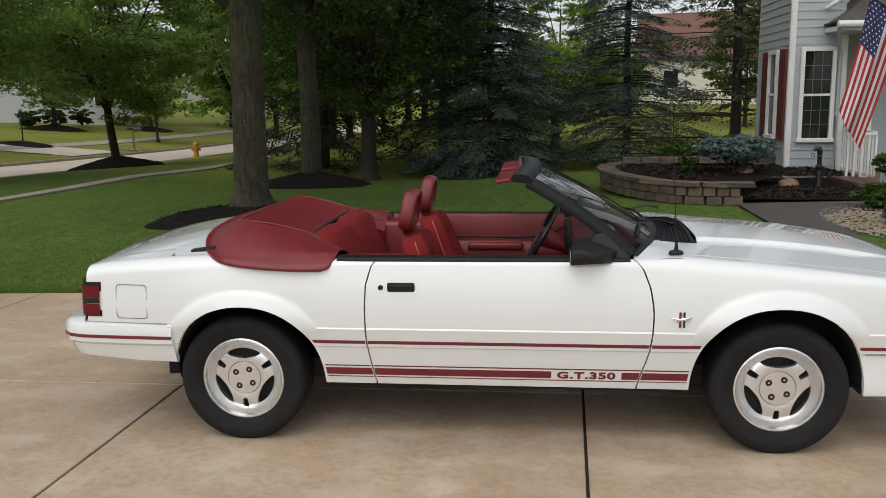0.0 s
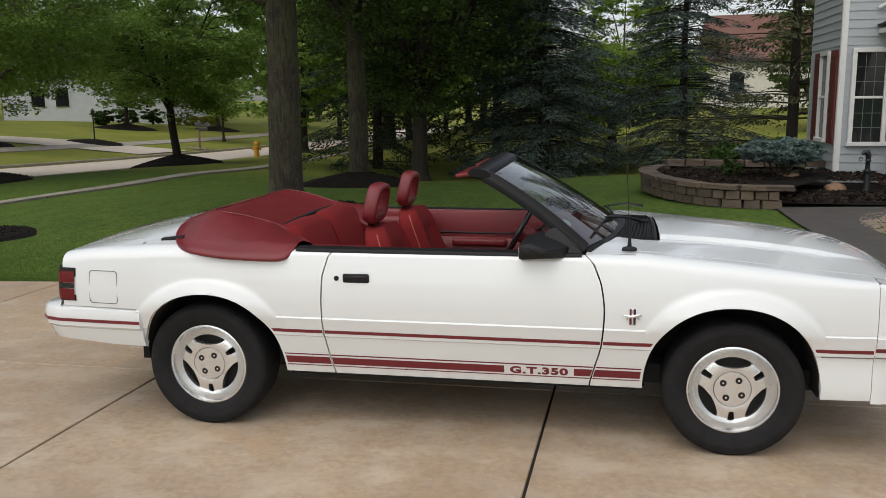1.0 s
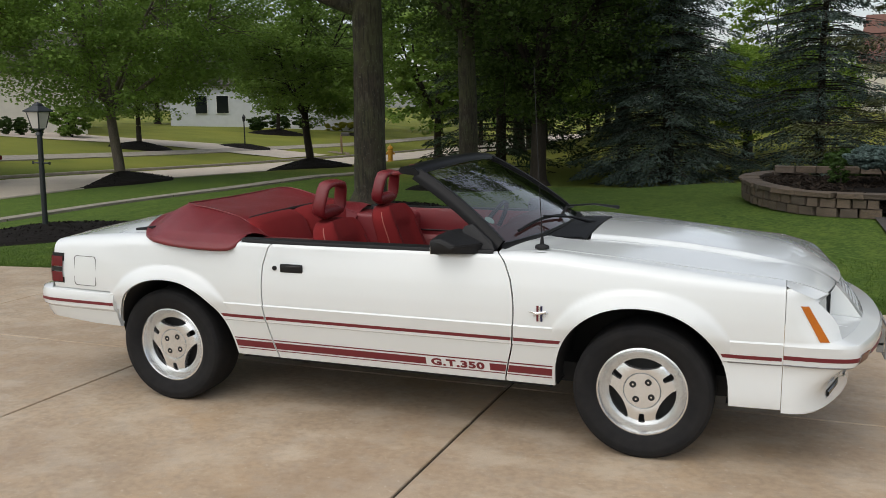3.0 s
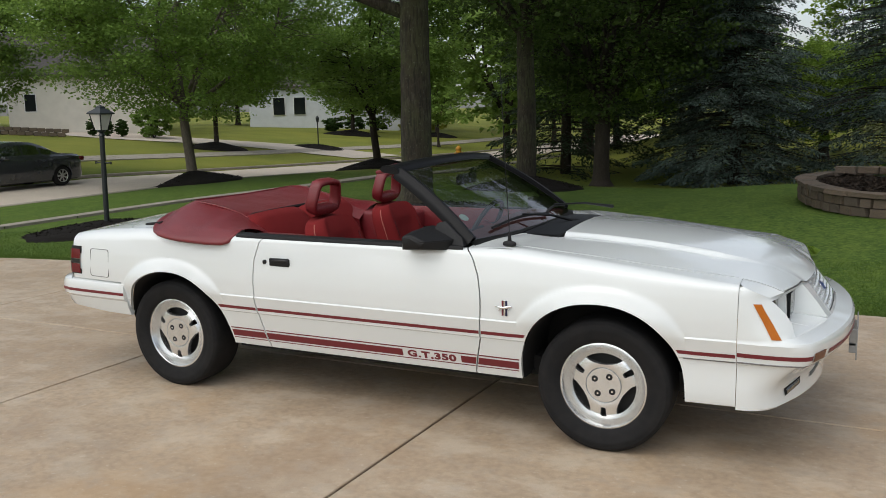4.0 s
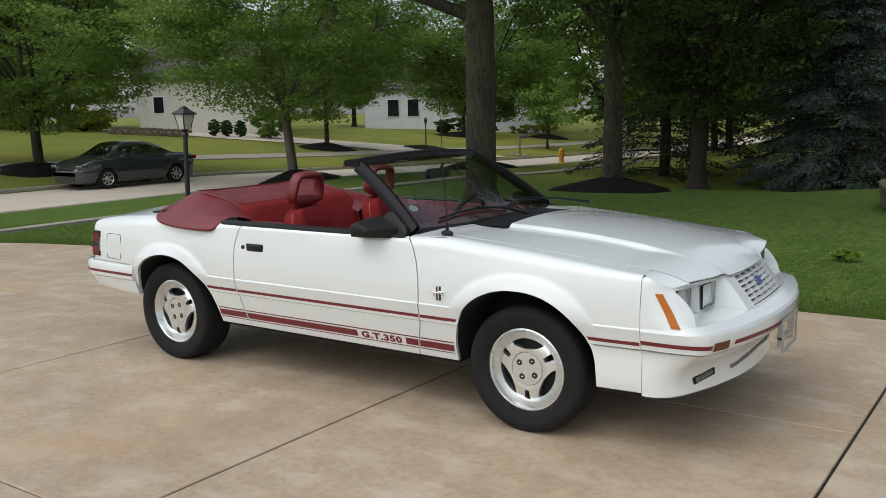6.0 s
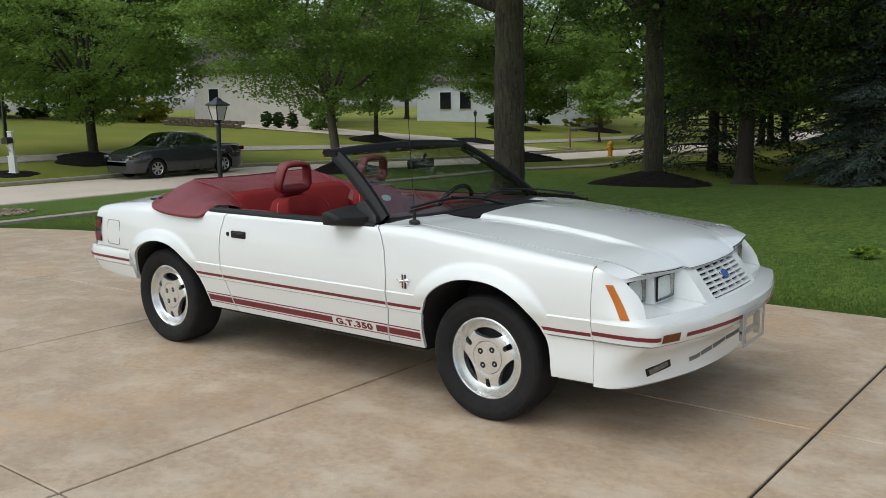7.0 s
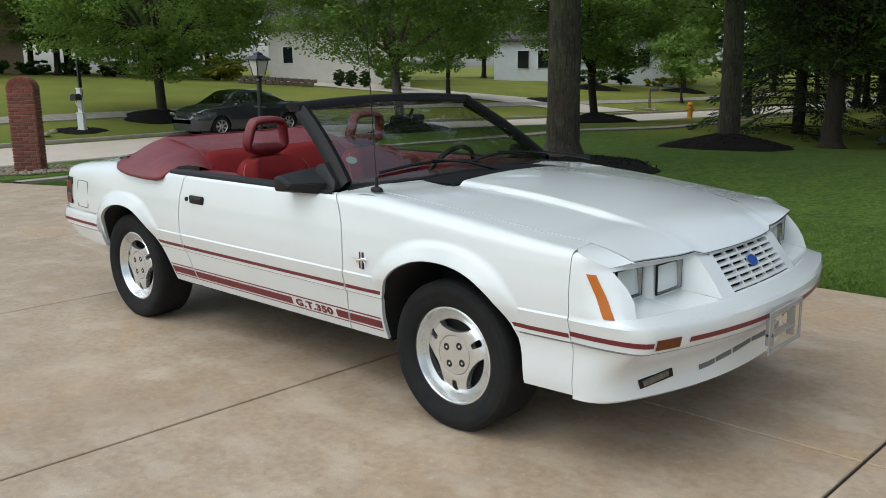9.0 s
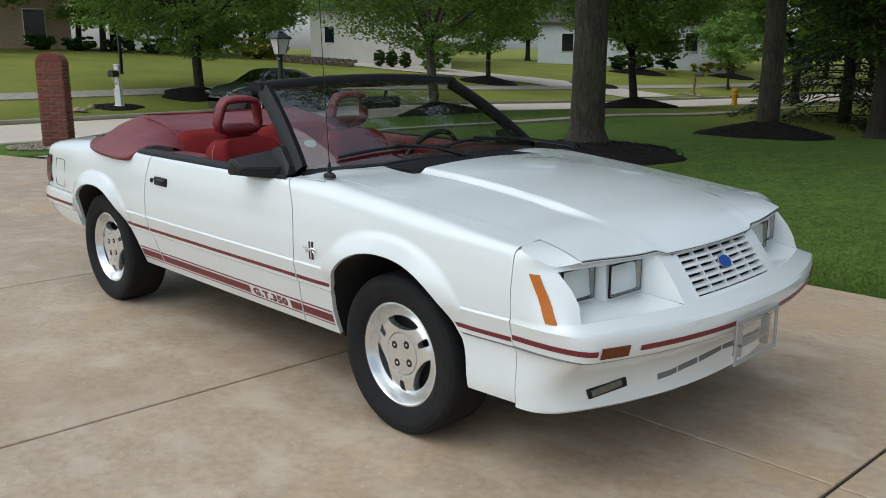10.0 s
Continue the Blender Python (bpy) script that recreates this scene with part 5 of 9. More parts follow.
def boot():
    def smooth_row(i, sgn):
        return [Vector((x, YC + sgn * u, z)) for x, u, z in BOOT[i]]
    keys = [smooth_row(i, -1) for i in range(len(BOOT))] + [smooth_row(i, 1) for i in range(len(BOOT) - 2, -1, -1)]

    def at(s):
        i = int(min(s, len(keys) - 1.001))
        f = s - i
        g = []
        for c in range(3):
            p0, p1, p2, p3 = (keys[max(0, min(len(keys) - 1, i + d))][c] for d in (-1, 0, 1, 2))
            g.append(0.5 * ((2 * p1) + (p2 - p0) * f + (2 * p0 - 5 * p1 + 4 * p2 - p3) * f * f + (3 * p1 - p0 - 3 * p2 + p3) * f ** 3))
        return g
    bm = bmesh.new()
    rows = []
    n = (len(keys) - 1) * 6
    for k in range(n + 1):
        o, r, i = at(k / 6)
        out = Vector((o.x - r.x, o.y - r.y, 0))
        out = out.normalized() if out.length > 0.01 else Vector((0, 0, 0))
        brow = o.lerp(r, 0.20) + Vector((0, 0, max(0.0, curve_at(BELT, clamp(o.x, -0.3, 0.5)) + 0.022 - o.lerp(r, 0.20).z)))
        row = [o + out * 0.004 + Vector((0, 0, -0.008)), o + out * 0.010 + Vector((0, 0, -0.004)), o + out * 0.008 + Vector((0, 0, 0.010))]
        for j in range(1, 9):
            f = j / 9
            row.append(o.lerp(brow, f / 0.25) if f < 0.25 else brow.lerp(r, (f - 0.25) / 0.75) + Vector((0, 0, 0.012 * math.sin(math.pi * (f - 0.25) / 0.75))))
        mi = (r + i) / 2 + Vector((0, 0, 0.004))
        for j in range(0, 6):
            f = j / 6
            row.append((1 - f) ** 2 * r + 2 * f * (1 - f) * mi + f * f * i)
        row += [i, i + Vector((0, 0, -0.012)) - out * -0.004, i + Vector((0, 0, -0.09)) + out * 0.02]
        for q in range(3, len(row) - 3):
            p = row[q]
            row[q] = p + Vector((0, 0, 0.007 * noise.noise(Vector((p.x * 7, p.y * 5, p.z * 4))) + 0.0025 * noise.noise(p * 24)))
        rows.append(row)
    grid(bm, rows)
    bmesh.ops.recalc_face_normals(bm, faces=bm.faces)
    bt = part("top_boot", bm, M_VINYL, CAR, "red vinyl boot over the folded top", shade=70)
    bm = bmesh.new()
    tube(bm, [at(k / 6)[0] + Vector((0, 0, -0.004)) for k in range(8, n - 7)], 0.0065, 6)
    part("hem", bm, material("dark_red_hem", (0.12, 0.012, 0.016), 0.6), bt, "dark stitched hem")
    # black tube drawn as the shadow line below the inner edge
    bm = tube(bmesh.new(), [at(k / 6)[2] + Vector((0.008, 0, -0.006)) for k in range(16, n - 15)], 0.009, 6)
    part("gap_welt", bm, M_UNDER, bt, "dark line for the shade below the boot's inner edge")
    bm = tube(bmesh.new(), [at(k / 6)[1] + Vector((0, 0, 0.001)) for k in range(3, n - 2)], 0.0042, 6)
    part("seam", bm, M_VINYL, bt)
    # dark hinge trims on the deck
    for sgn in (-1, 1):
        bm = boxed(-0.255, -0.13, YC + sgn * 0.70 - 0.022, YC + sgn * 0.70 + 0.022, 0.920, 0.952, 0.006, 2)
        for v in bm.verts:
            v.co.z -= 0.12 * (-0.13 - v.co.x) + 0.004
        part("deck_trim", bm, M_BLACK, CAR, "small dark deck trim", shade=40)


boot()

# ---- interior ----


def interior():
    bm = bmesh.new()
    box(bm, 0.48, 1.95, YC - 0.70, YC + 0.70, 0.33, 0.36)
    part("floor_carpet", bm, M_CARPET, CAR, "dark red carpet")
    bm = boxed(1.93, 1.97, YC - 0.70, YC + 0.70, 0.35, 0.92)
    part("firewall", bm, M_CARPET, CAR)
    for sgn in (-1, 1):
        bm = bmesh.new()
        rows = []
        for x in [0.52 + 0.063 * i for i in range(21)]:
            ue = half(x, 0.90) - 0.03
            rows.append([(x, YC + sgn * (ue - o), z) for o, z in ((0.0, 0.900), (0.02, 0.914), (0.045, 0.912), (0.055, 0.89), (0.06, 0.80), (0.062, 0.74), (0.075, 0.73), (0.085, 0.70), (0.10, 0.66), (0.09, 0.62), (0.085, 0.36))])
        grid(bm, rows)
        bmesh.ops.recalc_face_normals(bm, faces=bm.faces)
        dp = part("door_panel", bm, M_VINYL, CAR, "moulded red inner door panel", shade=40)
        bm = bmesh.new()
        tube(bm, [(0.85, YC + sgn * 0.735, 0.77), (1.35, YC + sgn * 0.735, 0.765), (1.52, YC + sgn * 0.735, 0.78), (1.64, YC + sgn * 0.735, 0.86)], 0.006, 6)
        part("trim_line", bm, M_BLACK, dp, "dark trim line")
        bm = boxed(1.0, 1.35, YC + sgn * 0.70 - 0.03, YC + sgn * 0.70 + 0.03, 0.69, 0.735, 0.015, 3)
        part("armrest", bm, M_VINYL, dp, shade=40)
    # rear seat
    def cushion(name, pts, width, puff, mat, parent, u0=0.0, label="", n=14):
        """Upholstery: a closed side profile swept across, swelling in the middle."""
        bm = bmesh.new()
        rows = []
        ctr = sum((Vector((x, 0, z)) for x, z in pts), Vector()) / len(pts)
        for i in range(n + 1):
            s = -1 + 2 * i / n
            k = (1 - abs(s) ** 6) ** 0.5 if abs(s) < 1 else 0.0
            k = 0.80 + 0.20 * k
            rows.append([(ctr.x + (x - ctr.x) * (k + puff * (1 - s * s)), YC + u0 + s * width / 2, ctr.z + (z - ctr.z) * (k + puff * 0.3 * (1 - s * s))) for x, z in pts + pts[:1]])
        vs = grid(bm, rows)
        bm.faces.new([v for v in vs[0][:-1]])
        bm.faces.new([v for v in vs[-1][:-1]][::-1])
        bmesh.ops.recalc_face_normals(bm, faces=bm.faces)
        return part(name, bm, mat, parent, label, shade=50)
    rs = part("rear_seat", boxed(0.42, 1.0, YC - 0.52, YC + 0.52, 0.35, 0.42), M_CLOTH, CAR, "red cloth rear bench")
    for u in (-0.27, 0.27):
        cushion("seat_back", [(0.30, 0.97), (0.36, 0.985), (0.42, 0.95), (0.48, 0.80), (0.56, 0.62), (0.60, 0.52), (0.40, 0.50), (0.30, 0.75)], 0.52, 0.05, M_CLOTH, rs, u)
        cushion("seat_cushion", [(0.50, 0.42), (0.50, 0.56), (0.60, 0.585), (0.85, 0.60), (0.98, 0.58), (1.0, 0.42)], 0.52, 0.04, M_CLOTH, rs, u)
    for sgn in (-1, 1):
        bm = boxed(0.44, 0.86, YC + sgn * 0.665 - 0.135, YC + sgn * 0.665 + 0.135, 0.38, 0.893, 0.03, 3)
        part("quarter_trim", bm, M_VINYL, CAR, "red rear quarter trim", shade=40)
    # front seats
    seat = part("front_seat", boxed(0.98, 1.40, YC - 0.585, YC - 0.155, 0.36, 0.44, 0.02), M_CARPET, CAR, "red cloth bucket seat with open headrest", shade=40)
    cushion("seat_cushion", [(0.95, 0.44), (0.95, 0.56), (1.05, 0.575), (1.35, 0.60), (1.45, 0.585), (1.47, 0.50), (1.42, 0.44)], 0.50, 0.04, M_CLOTH, seat, -0.37)
    lean = lambda z: 0.955 - (z - 0.50) * 0.32
    def back_pt(z, a, out=0.0):
        """Point on the backrest's skin: bolsters stand proud, the middle is sunk, the top is rounded."""
        f = clamp((z - 0.46) / 0.52)
        end = math.sqrt(max(0.0, 1 - (max(f - 0.82, 0) / 0.19) ** 2))
        c, q = math.cos(a), math.sin(a)
        t = math.copysign(abs(c) ** 0.55, c)
        x = (0.085 - 0.025 * f) * math.copysign(abs(q) ** 0.6, q) * (0.55 + 0.45 * end)
        if q > 0:
            k = smooth(0.0, 0.35, q)
            x += k * (0.042 * math.exp(-((abs(t) - 0.74) / 0.17) ** 2) * (1 - 0.55 * f) - 0.014 * (1 - smooth(0.40, 0.50, abs(t))) * smooth(0.10, 0.16, f) * (1 - smooth(0.74, 0.80, f)))
        w = 0.250 * (1 - 0.10 * f) * (0.62 + 0.38 * end)
        return Vector((lean(z) + x + out, YC - 0.37 + w * t, z - 0.02 * abs(t) ** 3 * f))
    levels = [0.46, 0.50, 0.54, 0.58, 0.62, 0.66, 0.70, 0.74, 0.78, 0.82, 0.85, 0.88, 0.905, 0.93, 0.95, 0.965, 0.976, 0.98]
    bm = bmesh.new()
    vs = grid(bm, [[back_pt(z, 2 * math.pi * k / 56) for k in range(57)] for z in levels])
    bm.faces.new(vs[-1][:-1])
    bmesh.ops.remove_doubles(bm, verts=bm.verts, dist=0.0004)
    bmesh.ops.recalc_face_normals(bm, faces=bm.faces)
    part("backrest", bm, M_CLOTH, seat, shade=60)
    for sd in (0, 1):
        for a, r, mat, nm in ((0.30, 0.0032, M_PIPING, "piping"), (1.10, 0.0030, M_CARPET, "seam")):
            ang = a if sd else math.pi - a
            zz = [z for z in levels if 0.5 <= z <= (0.966 if nm == "piping" else 0.88)]
            part(nm, tube(bmesh.new(), [back_pt(z, ang, 0.002) for z in zz], r, 6), mat, seat, "pale piping" if nm == "piping" else "dark sewn seam", shade=60)
    # open headrest: a padded loop
    bm = bmesh.new()
    hx = lambda z: 0.775 + (z - 1.0) * 0.2
    pts = []
    for zc, uc in ((1.018, -0.07), (1.018, 0.0), (1.018, 0.07), (1.022, 0.112), (1.05, 0.124), (1.09, 0.116), (1.14, 0.106), (1.166, 0.090), (1.174, 0.05), (1.175, 0.0), (1.174, -0.05), (1.166, -0.090), (1.14, -0.106), (1.09, -0.116), (1.05, -0.124), (1.022, -0.112)):
        pts.append(Vector((hx(zc), YC - 0.385 + uc, zc)))
    rings = []
    m = len(pts)
    for i, p in enumerate(pts):
        d = (pts[(i + 1) % m] - pts[i - 1]).normalized()
        ax = Vector((1, 0, -0.2)).normalized()
        b = d.cross(ax).normalized()
        w = 0.033 if p.z < 1.02 else 0.0175
        rings.append([bm.verts.new(p + 0.036 * math.copysign(abs(math.cos(a)) ** 0.7, math.cos(a)) * ax + w * math.copysign(abs(math.sin(a)) ** 0.7, math.sin(a)) * b) for a in (2 * math.pi * j / 12 for j in range(12))])
    for i in range(m):
        for j in range(12):
            bm.faces.new((rings[i][j], rings[i][(j + 1) % 12], rings[(i + 1) % m][(j + 1) % 12], rings[(i + 1) % m][j]))
    bmesh.ops.recalc_face_normals(bm, faces=bm.faces)
    part("headrest", bm, M_VINYL, seat, "open red vinyl headrest", shade=60)
    copy_thing(seat, pose(0, 0.74, 0))
    # console, dash, wheel
    bm = boxed(0.95, 1.75, YC - 0.10, YC + 0.10, 0.36, 0.60, 0.03, 3)
    part("console", bm, M_VINYL, CAR, "red centre console", shade=40)
    bm = boxed(1.02, 1.07, YC - 0.16, YC - 0.13, 0.60, 0.66, 0.008, 2)
    part("belt_buckle", bm, M_BLACK, CAR, "black belt buckle", shade=40)
    bm = bmesh.new()
    rows = []
    for i in range(25):
        u = -0.655 + 1.31 * i / 24
        hump = 0.025 * smooth(0.12, 0.22, u) * (1 - smooth(0.52, 0.62, u))
        rows.append([(x, YC + u, z + (hump if x < 1.85 else 0)) for x, z in ((1.96, 0.925), (1.85, 0.940), (1.72, 0.930), (1.64, 0.905), (1.625, 0.87), (1.66, 0.74), (1.64, 0.70), (1.75, 0.58), (1.9, 0.50))])
    grid(bm, rows)
    bmesh.ops.recalc_face_normals(bm, faces=bm.faces)
    da = part("dashboard", bm, material("dark_red_dash", (0.075, 0.012, 0.014), 0.6, vary=0.3, bump=0.2, bump_scale=300), CAR, "red padded dashboard", shade=40)
    bm = boxed(1.605, 1.66, YC + 0.16, YC + 0.60, 0.76, 0.90, 0.015, 2)
    part("instrument_panel", bm, M_BLACK, da, "black instrument panel", shade=40)
    ctr, tilt = Vector((1.47, YC + 0.37, 0.845)), radians(28)
    ex, ey = Vector((0, 1, 0)), Vector((-math.sin(tilt) * -1, 0, math.cos(tilt)))
    bm = bmesh.new()
    ring = [ctr + 0.185 * (math.cos(a) * ex + math.sin(a) * ey) for a in (2 * math.pi * k / 40 for k in range(41))]
    tube(bm, ring, 0.014, 10, cap=False)
    sw = part("steering_wheel", bm, M_BLACK_GLOSS, CAR, "dark steering wheel", shade=60)
    for a in (0, math.pi, -math.pi / 2):
        bm = tube(bmesh.new(), [ctr, ctr + 0.18 * (math.cos(a) * ex + math.sin(a) * ey)], [0.02, 0.012], 8)
        part("spoke", bm, M_BLACK, sw, shade=50)
    bm = tube(bmesh.new(), [ctr + Vector((-0.02, 0, -0.01)), ctr + Vector((0.2, 0, -0.1))], [0.06, 0.035], 14)
    part("column", bm, M_VINYL, sw, shade=50)


interior()

# ---- street, walks, mulch ----


def strip_mesh(bm, xs, ys, z, thick=0.06):
    """A raised paved strip over ground; xs(y) gives both sides."""
    rows = []
    for y in ys:
        a, b = xs(y)
        rows.append([(a, y, z(a, y) - thick), (a, y, z(a, y)), ((a + b) / 2, y, z((a + b) / 2, y)), (b, y, z(b, y)), (b, y, z(b, y) - thick)])
    grid(bm, rows)
    bmesh.ops.recalc_face_normals(bm, faces=bm.faces)
    return bm


ROAD_Z = lambda x, y: -0.68 + curve_at([(18, 0.0), (34, -0.5), (60, -1.0), (120, -1.2)], y)
YS = [-40 + 4 * i for i in range(10)] + [2 * i for i in range(50)]


def build_street():
    bm = bmesh.new()
    grid(bm, [[(x, y, ROAD_Z(x, y) + 0.02 * (1 - ((x + 18.2) / 3.1) ** 2)) for x in (-21.3, -19.8, -18.2, -16.6, -15.1)] for y in YS], flip=True)
    bmesh.ops.recalc_face_normals(bm, faces=bm.faces)
    tagged(link("road", bm, M_ROAD, shade=0), "pale concrete residential street", "road", kind="structure")
    for x0, x1, nm in ((-21.52, -21.28, "kerb_far"), (-15.12, -14.9, "kerb_near")):
        bm = bmesh.new()
        rows = []
        for y in YS:
            if nm == "kerb_near" and -14 < y < 2.4:
                continue
            z = ROAD_Z(0, y) + 0.13
            rows.append([(x0, y, z - 0.2), (x0 + 0.01, y, z - 0.015), (x0 + 0.03, y, z), (x1 - 0.03, y, z), (x1 - 0.01, y, z - 0.015), (x1, y, z - 0.2)])
        grid(bm, rows)
        bmesh.ops.recalc_face_normals(bm, faces=bm.faces)
        tagged(link("kerb", bm, M_KERB), "worn concrete kerb along the street", "kerb", kind="structure")
    for side_x, nm in ((-9.45, "near"), (-25.2, "far")):
        walk_ob = thing("pavement", "narrow concrete pavement crossing the lawns", "pavement", kind="structure")
        y = 2.2 if nm == "near" else 2.0
        half_w = 0.22 if nm == "near" else 0.55
        while y < 70:
            bm = strip_mesh(bmesh.new(), lambda yy: (side_x - half_w, side_x + half_w), [y + 0.01, y + 0.75, y + 1.49], lambda a, b: lawn_z(a, b) + 0.025, 0.05)
            part("paving_slab", bm, M_KERB, walk_ob)
            y += 1.5
    # neighbour's drive across the street
    bm = bmesh.new()
    rows = []
    for i in range(21):
        f = i / 20
        x = -21.5 - 24 * f
        yc, w = 39.0 - 5.5 * smooth(0, 0.6, f), 2.6 + 1.4 * smooth(0.3, 0.9, f)
        rows.append([(x, yc + s * w, lawn_z(x, yc + s * w) + 0.02) for s in (-1, -0.5, 0, 0.5, 1)])
    grid(bm, rows)
    bmesh.ops.recalc_face_normals(bm, faces=bm.faces)
    tagged(link("pavement", bm, M_ROAD), "pale concrete drive of the house opposite", "driveway", kind="structure")
    bm = bmesh.new()
    rows = []
    for i in range(9):
        x = -21.5 - 20 * i / 8
        rows.append([(x, yy, lawn_z(x, yy) + 0.05) for yy in (-3.4, -1, 1, 3.2)])
    grid(bm, rows)
    bmesh.ops.recalc_face_normals(bm, faces=bm.faces)
    tagged(link("pavement", bm, M_ROAD), "pale concrete drive of the brick house", "driveway", kind="structure")


build_street()
MULCH_AT = []


def mulch_ring(x, y, r, h, base=None):
    """A low heap of dark bark mulch round a trunk."""
    bm = bmesh.new()
    rows = []
    rng = random.Random(int(abs(x * 31 + y * 17)))
    n = 40
    ph = rng.random() * 6
    for i in range(15):
        f = i / 14
        row = []
        for k in range(n + 1):
            a = 2 * math.pi * (k % n) / n
            rr = r * f * (1 + 0.06 * math.sin(3 * a + ph) + 0.04 * math.sin(7 * a))
            px, py = x + rr * math.cos(a), y + rr * math.sin(a)
            g = lawn_z(px, py) if base is None else base
            z = g + h * (1 - f) ** 0.9 * (1 if f < 1 else 0) - (0.03 if i == 14 else 0)
            z += 0.018 * noise.noise(Vector((px * 6, py * 6, 0))) * (i < 14) + 0.012 * noise.noise(Vector((px * 17, py * 17, 3)))
            row.append((px, py, z))
        rows.append(row)
    grid(bm, rows)
    bmesh.ops.remove_doubles(bm, verts=bm.verts, dist=0.0005)
    bmesh.ops.recalc_face_normals(bm, faces=bm.faces)
    ob = link("mulch_bed", bm, M_MULCH, shade=0)
    tagged(ob, "heap of black bark mulch round a trunk", "mulch", group="mulch beds", kind="stuff")
    # loose bark pieces on top
    rg = np.random.default_rng(int(abs(x * 13 + y * 7)) + 5)
    m = int(420 * r * r)
    fr, a = 0.94 * np.sqrt(rg.random(m)), rg.random(m) * 6.283
    v, fc = [], []
    for f, aa in zip(fr, a):
        px, py = x + r * f * math.cos(aa), y + r * f * math.sin(aa)
        pz = (lawn_z(px, py) if base is None else base) + h * (1 - f) ** 0.9 + 0.004
        d = rg.normal(size=3)
        d /= np.linalg.norm(d)
        e = np.cross(d, rg.normal(size=3))
        e /= np.linalg.norm(e)
        c = np.array((px, py, pz))
        b = len(v)
        L, W = rg.uniform(0.010, 0.026), rg.uniform(0.004, 0.009)
        v += [c - d * L - e * W, c + d * L - e * W, c + d * L + e * W, c - d * L + e * W]
        fc.append((b, b + 1, b + 2, b + 3))
    from_arrays("bark_pieces", np.array(v), np.array(fc), M_MULCH, ob)
    return ob


for mx, my, mr, mh in ((-2.6, 7.35, 1.45, 0.18), (-4.0, 15.95, 1.5, 0.36), (-13.5, 25.0, 1.7, 0.40), (-15.0, 16.2, 1.65, 0.40), (-24.2, 13.2, 1.4, 0.34), (-27.4, 32.1, 1.6, 0.34), (-6.5, 4.85, 1.25, 0.14), (-33, 55, 2.2, 0.4), (-26.0, 39.8, 1.6, 0.2), (-22.6, 9.4, 0.8, 0.06), (-29, 62, 1.8, 0.3)):
    mulch_ring(mx, my, mr, mh)


M_LAMP = material("lamp_post_black", (0.012, 0.016, 0.018), 0.35, vary=0.3, scale=15)
M_FROST = material("frosted_glass", (0.55, 0.52, 0.48), 0.3, spec=0.6)


def lamp_post(x, y):
    z0 = lawn_z(x, y) + 0.05
    top = 1.68
    t = thing("lamp_post", "black garden lamp post with lantern standing in mulch", "lamp post", Matrix.Translation((x, y, z0)) @ pose(0, 0, 0, 0, 1.5, 0))
    h = top - z0
    bm = lathe(bmesh.new(), [(0.055, -0.15), (0.055, 0.02), (0.042, 0.06), (0.038, 0.1), (0.036, h - 0.42), (0.05, h - 0.41), (0.03, h - 0.37), (0.06, h - 0.345), (0.06, h - 0.33)], 20)
    part("post", bm, M_LAMP, t, shade=40)
    bm = tube(bmesh.new(), [(-0.14, 0, h - 0.80), (0.14, 0, h - 0.80)], 0.011, 8)
    box(bm, -0.155, -0.135, -0.014, 0.014, h - 0.82, h - 0.78, 0.004)
    box(bm, 0.135, 0.155, -0.014, 0.014, h - 0.82, h - 0.78, 0.004)
    part("ladder_bar", bm, M_LAMP, t)
    # four-sided lantern, wider at the top
    def sq(r, zz):
        return [(r, r, zz), (-r, r, zz), (-r, -r, zz), (r, -r, zz)]
    for a in range(4):
        bm = bmesh.new()
        lo, hi = sq(0.062, h - 0.325), sq(0.105, h - 0.10)
        p = [lo[a], lo[(a + 1) % 4], hi[(a + 1) % 4], hi[a]]
        bm.faces.new([bm.verts.new(q) for q in p])
        part("pane", bm, M_FROST, t, "pale lantern pane")
        bm = tube(bmesh.new(), [lo[a], hi[a]], 0.009, 6)
        part("lantern_bar", bm, M_LAMP, t)
    bm = bmesh.new()
    lv = [sq(0.118, h - 0.105), sq(0.135, h - 0.10), sq(0.135, h - 0.085), sq(0.05, h - 0.02), sq(0.045, h), sq(0.004, h + 0.03)]
    grid(bm, [r + r[:1] for r in lv])
    bmesh.ops.recalc_face_normals(bm, faces=bm.faces)
    part("lantern_roof", bm, M_LAMP, t)
    return t


lamp_post(-6.42, 4.76)
lp2 = thing("lamp_post", "small distant black lamp post on a lawn", "lamp post", Matrix.Translation((-26.0, 39.6, lawn_z(-26.0, 39.6))))
part("post", lathe(bmesh.new(), [(0.04, -0.1), (0.035, 1.5), (0.07, 1.52), (0.11, 1.75), (0.12, 1.76), (0.02, 1.9), (0.0, 1.92)], 10), M_LAMP, lp2)

M_YELLOW = material("hydrant_yellow", (0.55, 0.27, 0.02), 0.5, vary=0.4, scale=9, tint=(0.35, 0.16, 0.02))


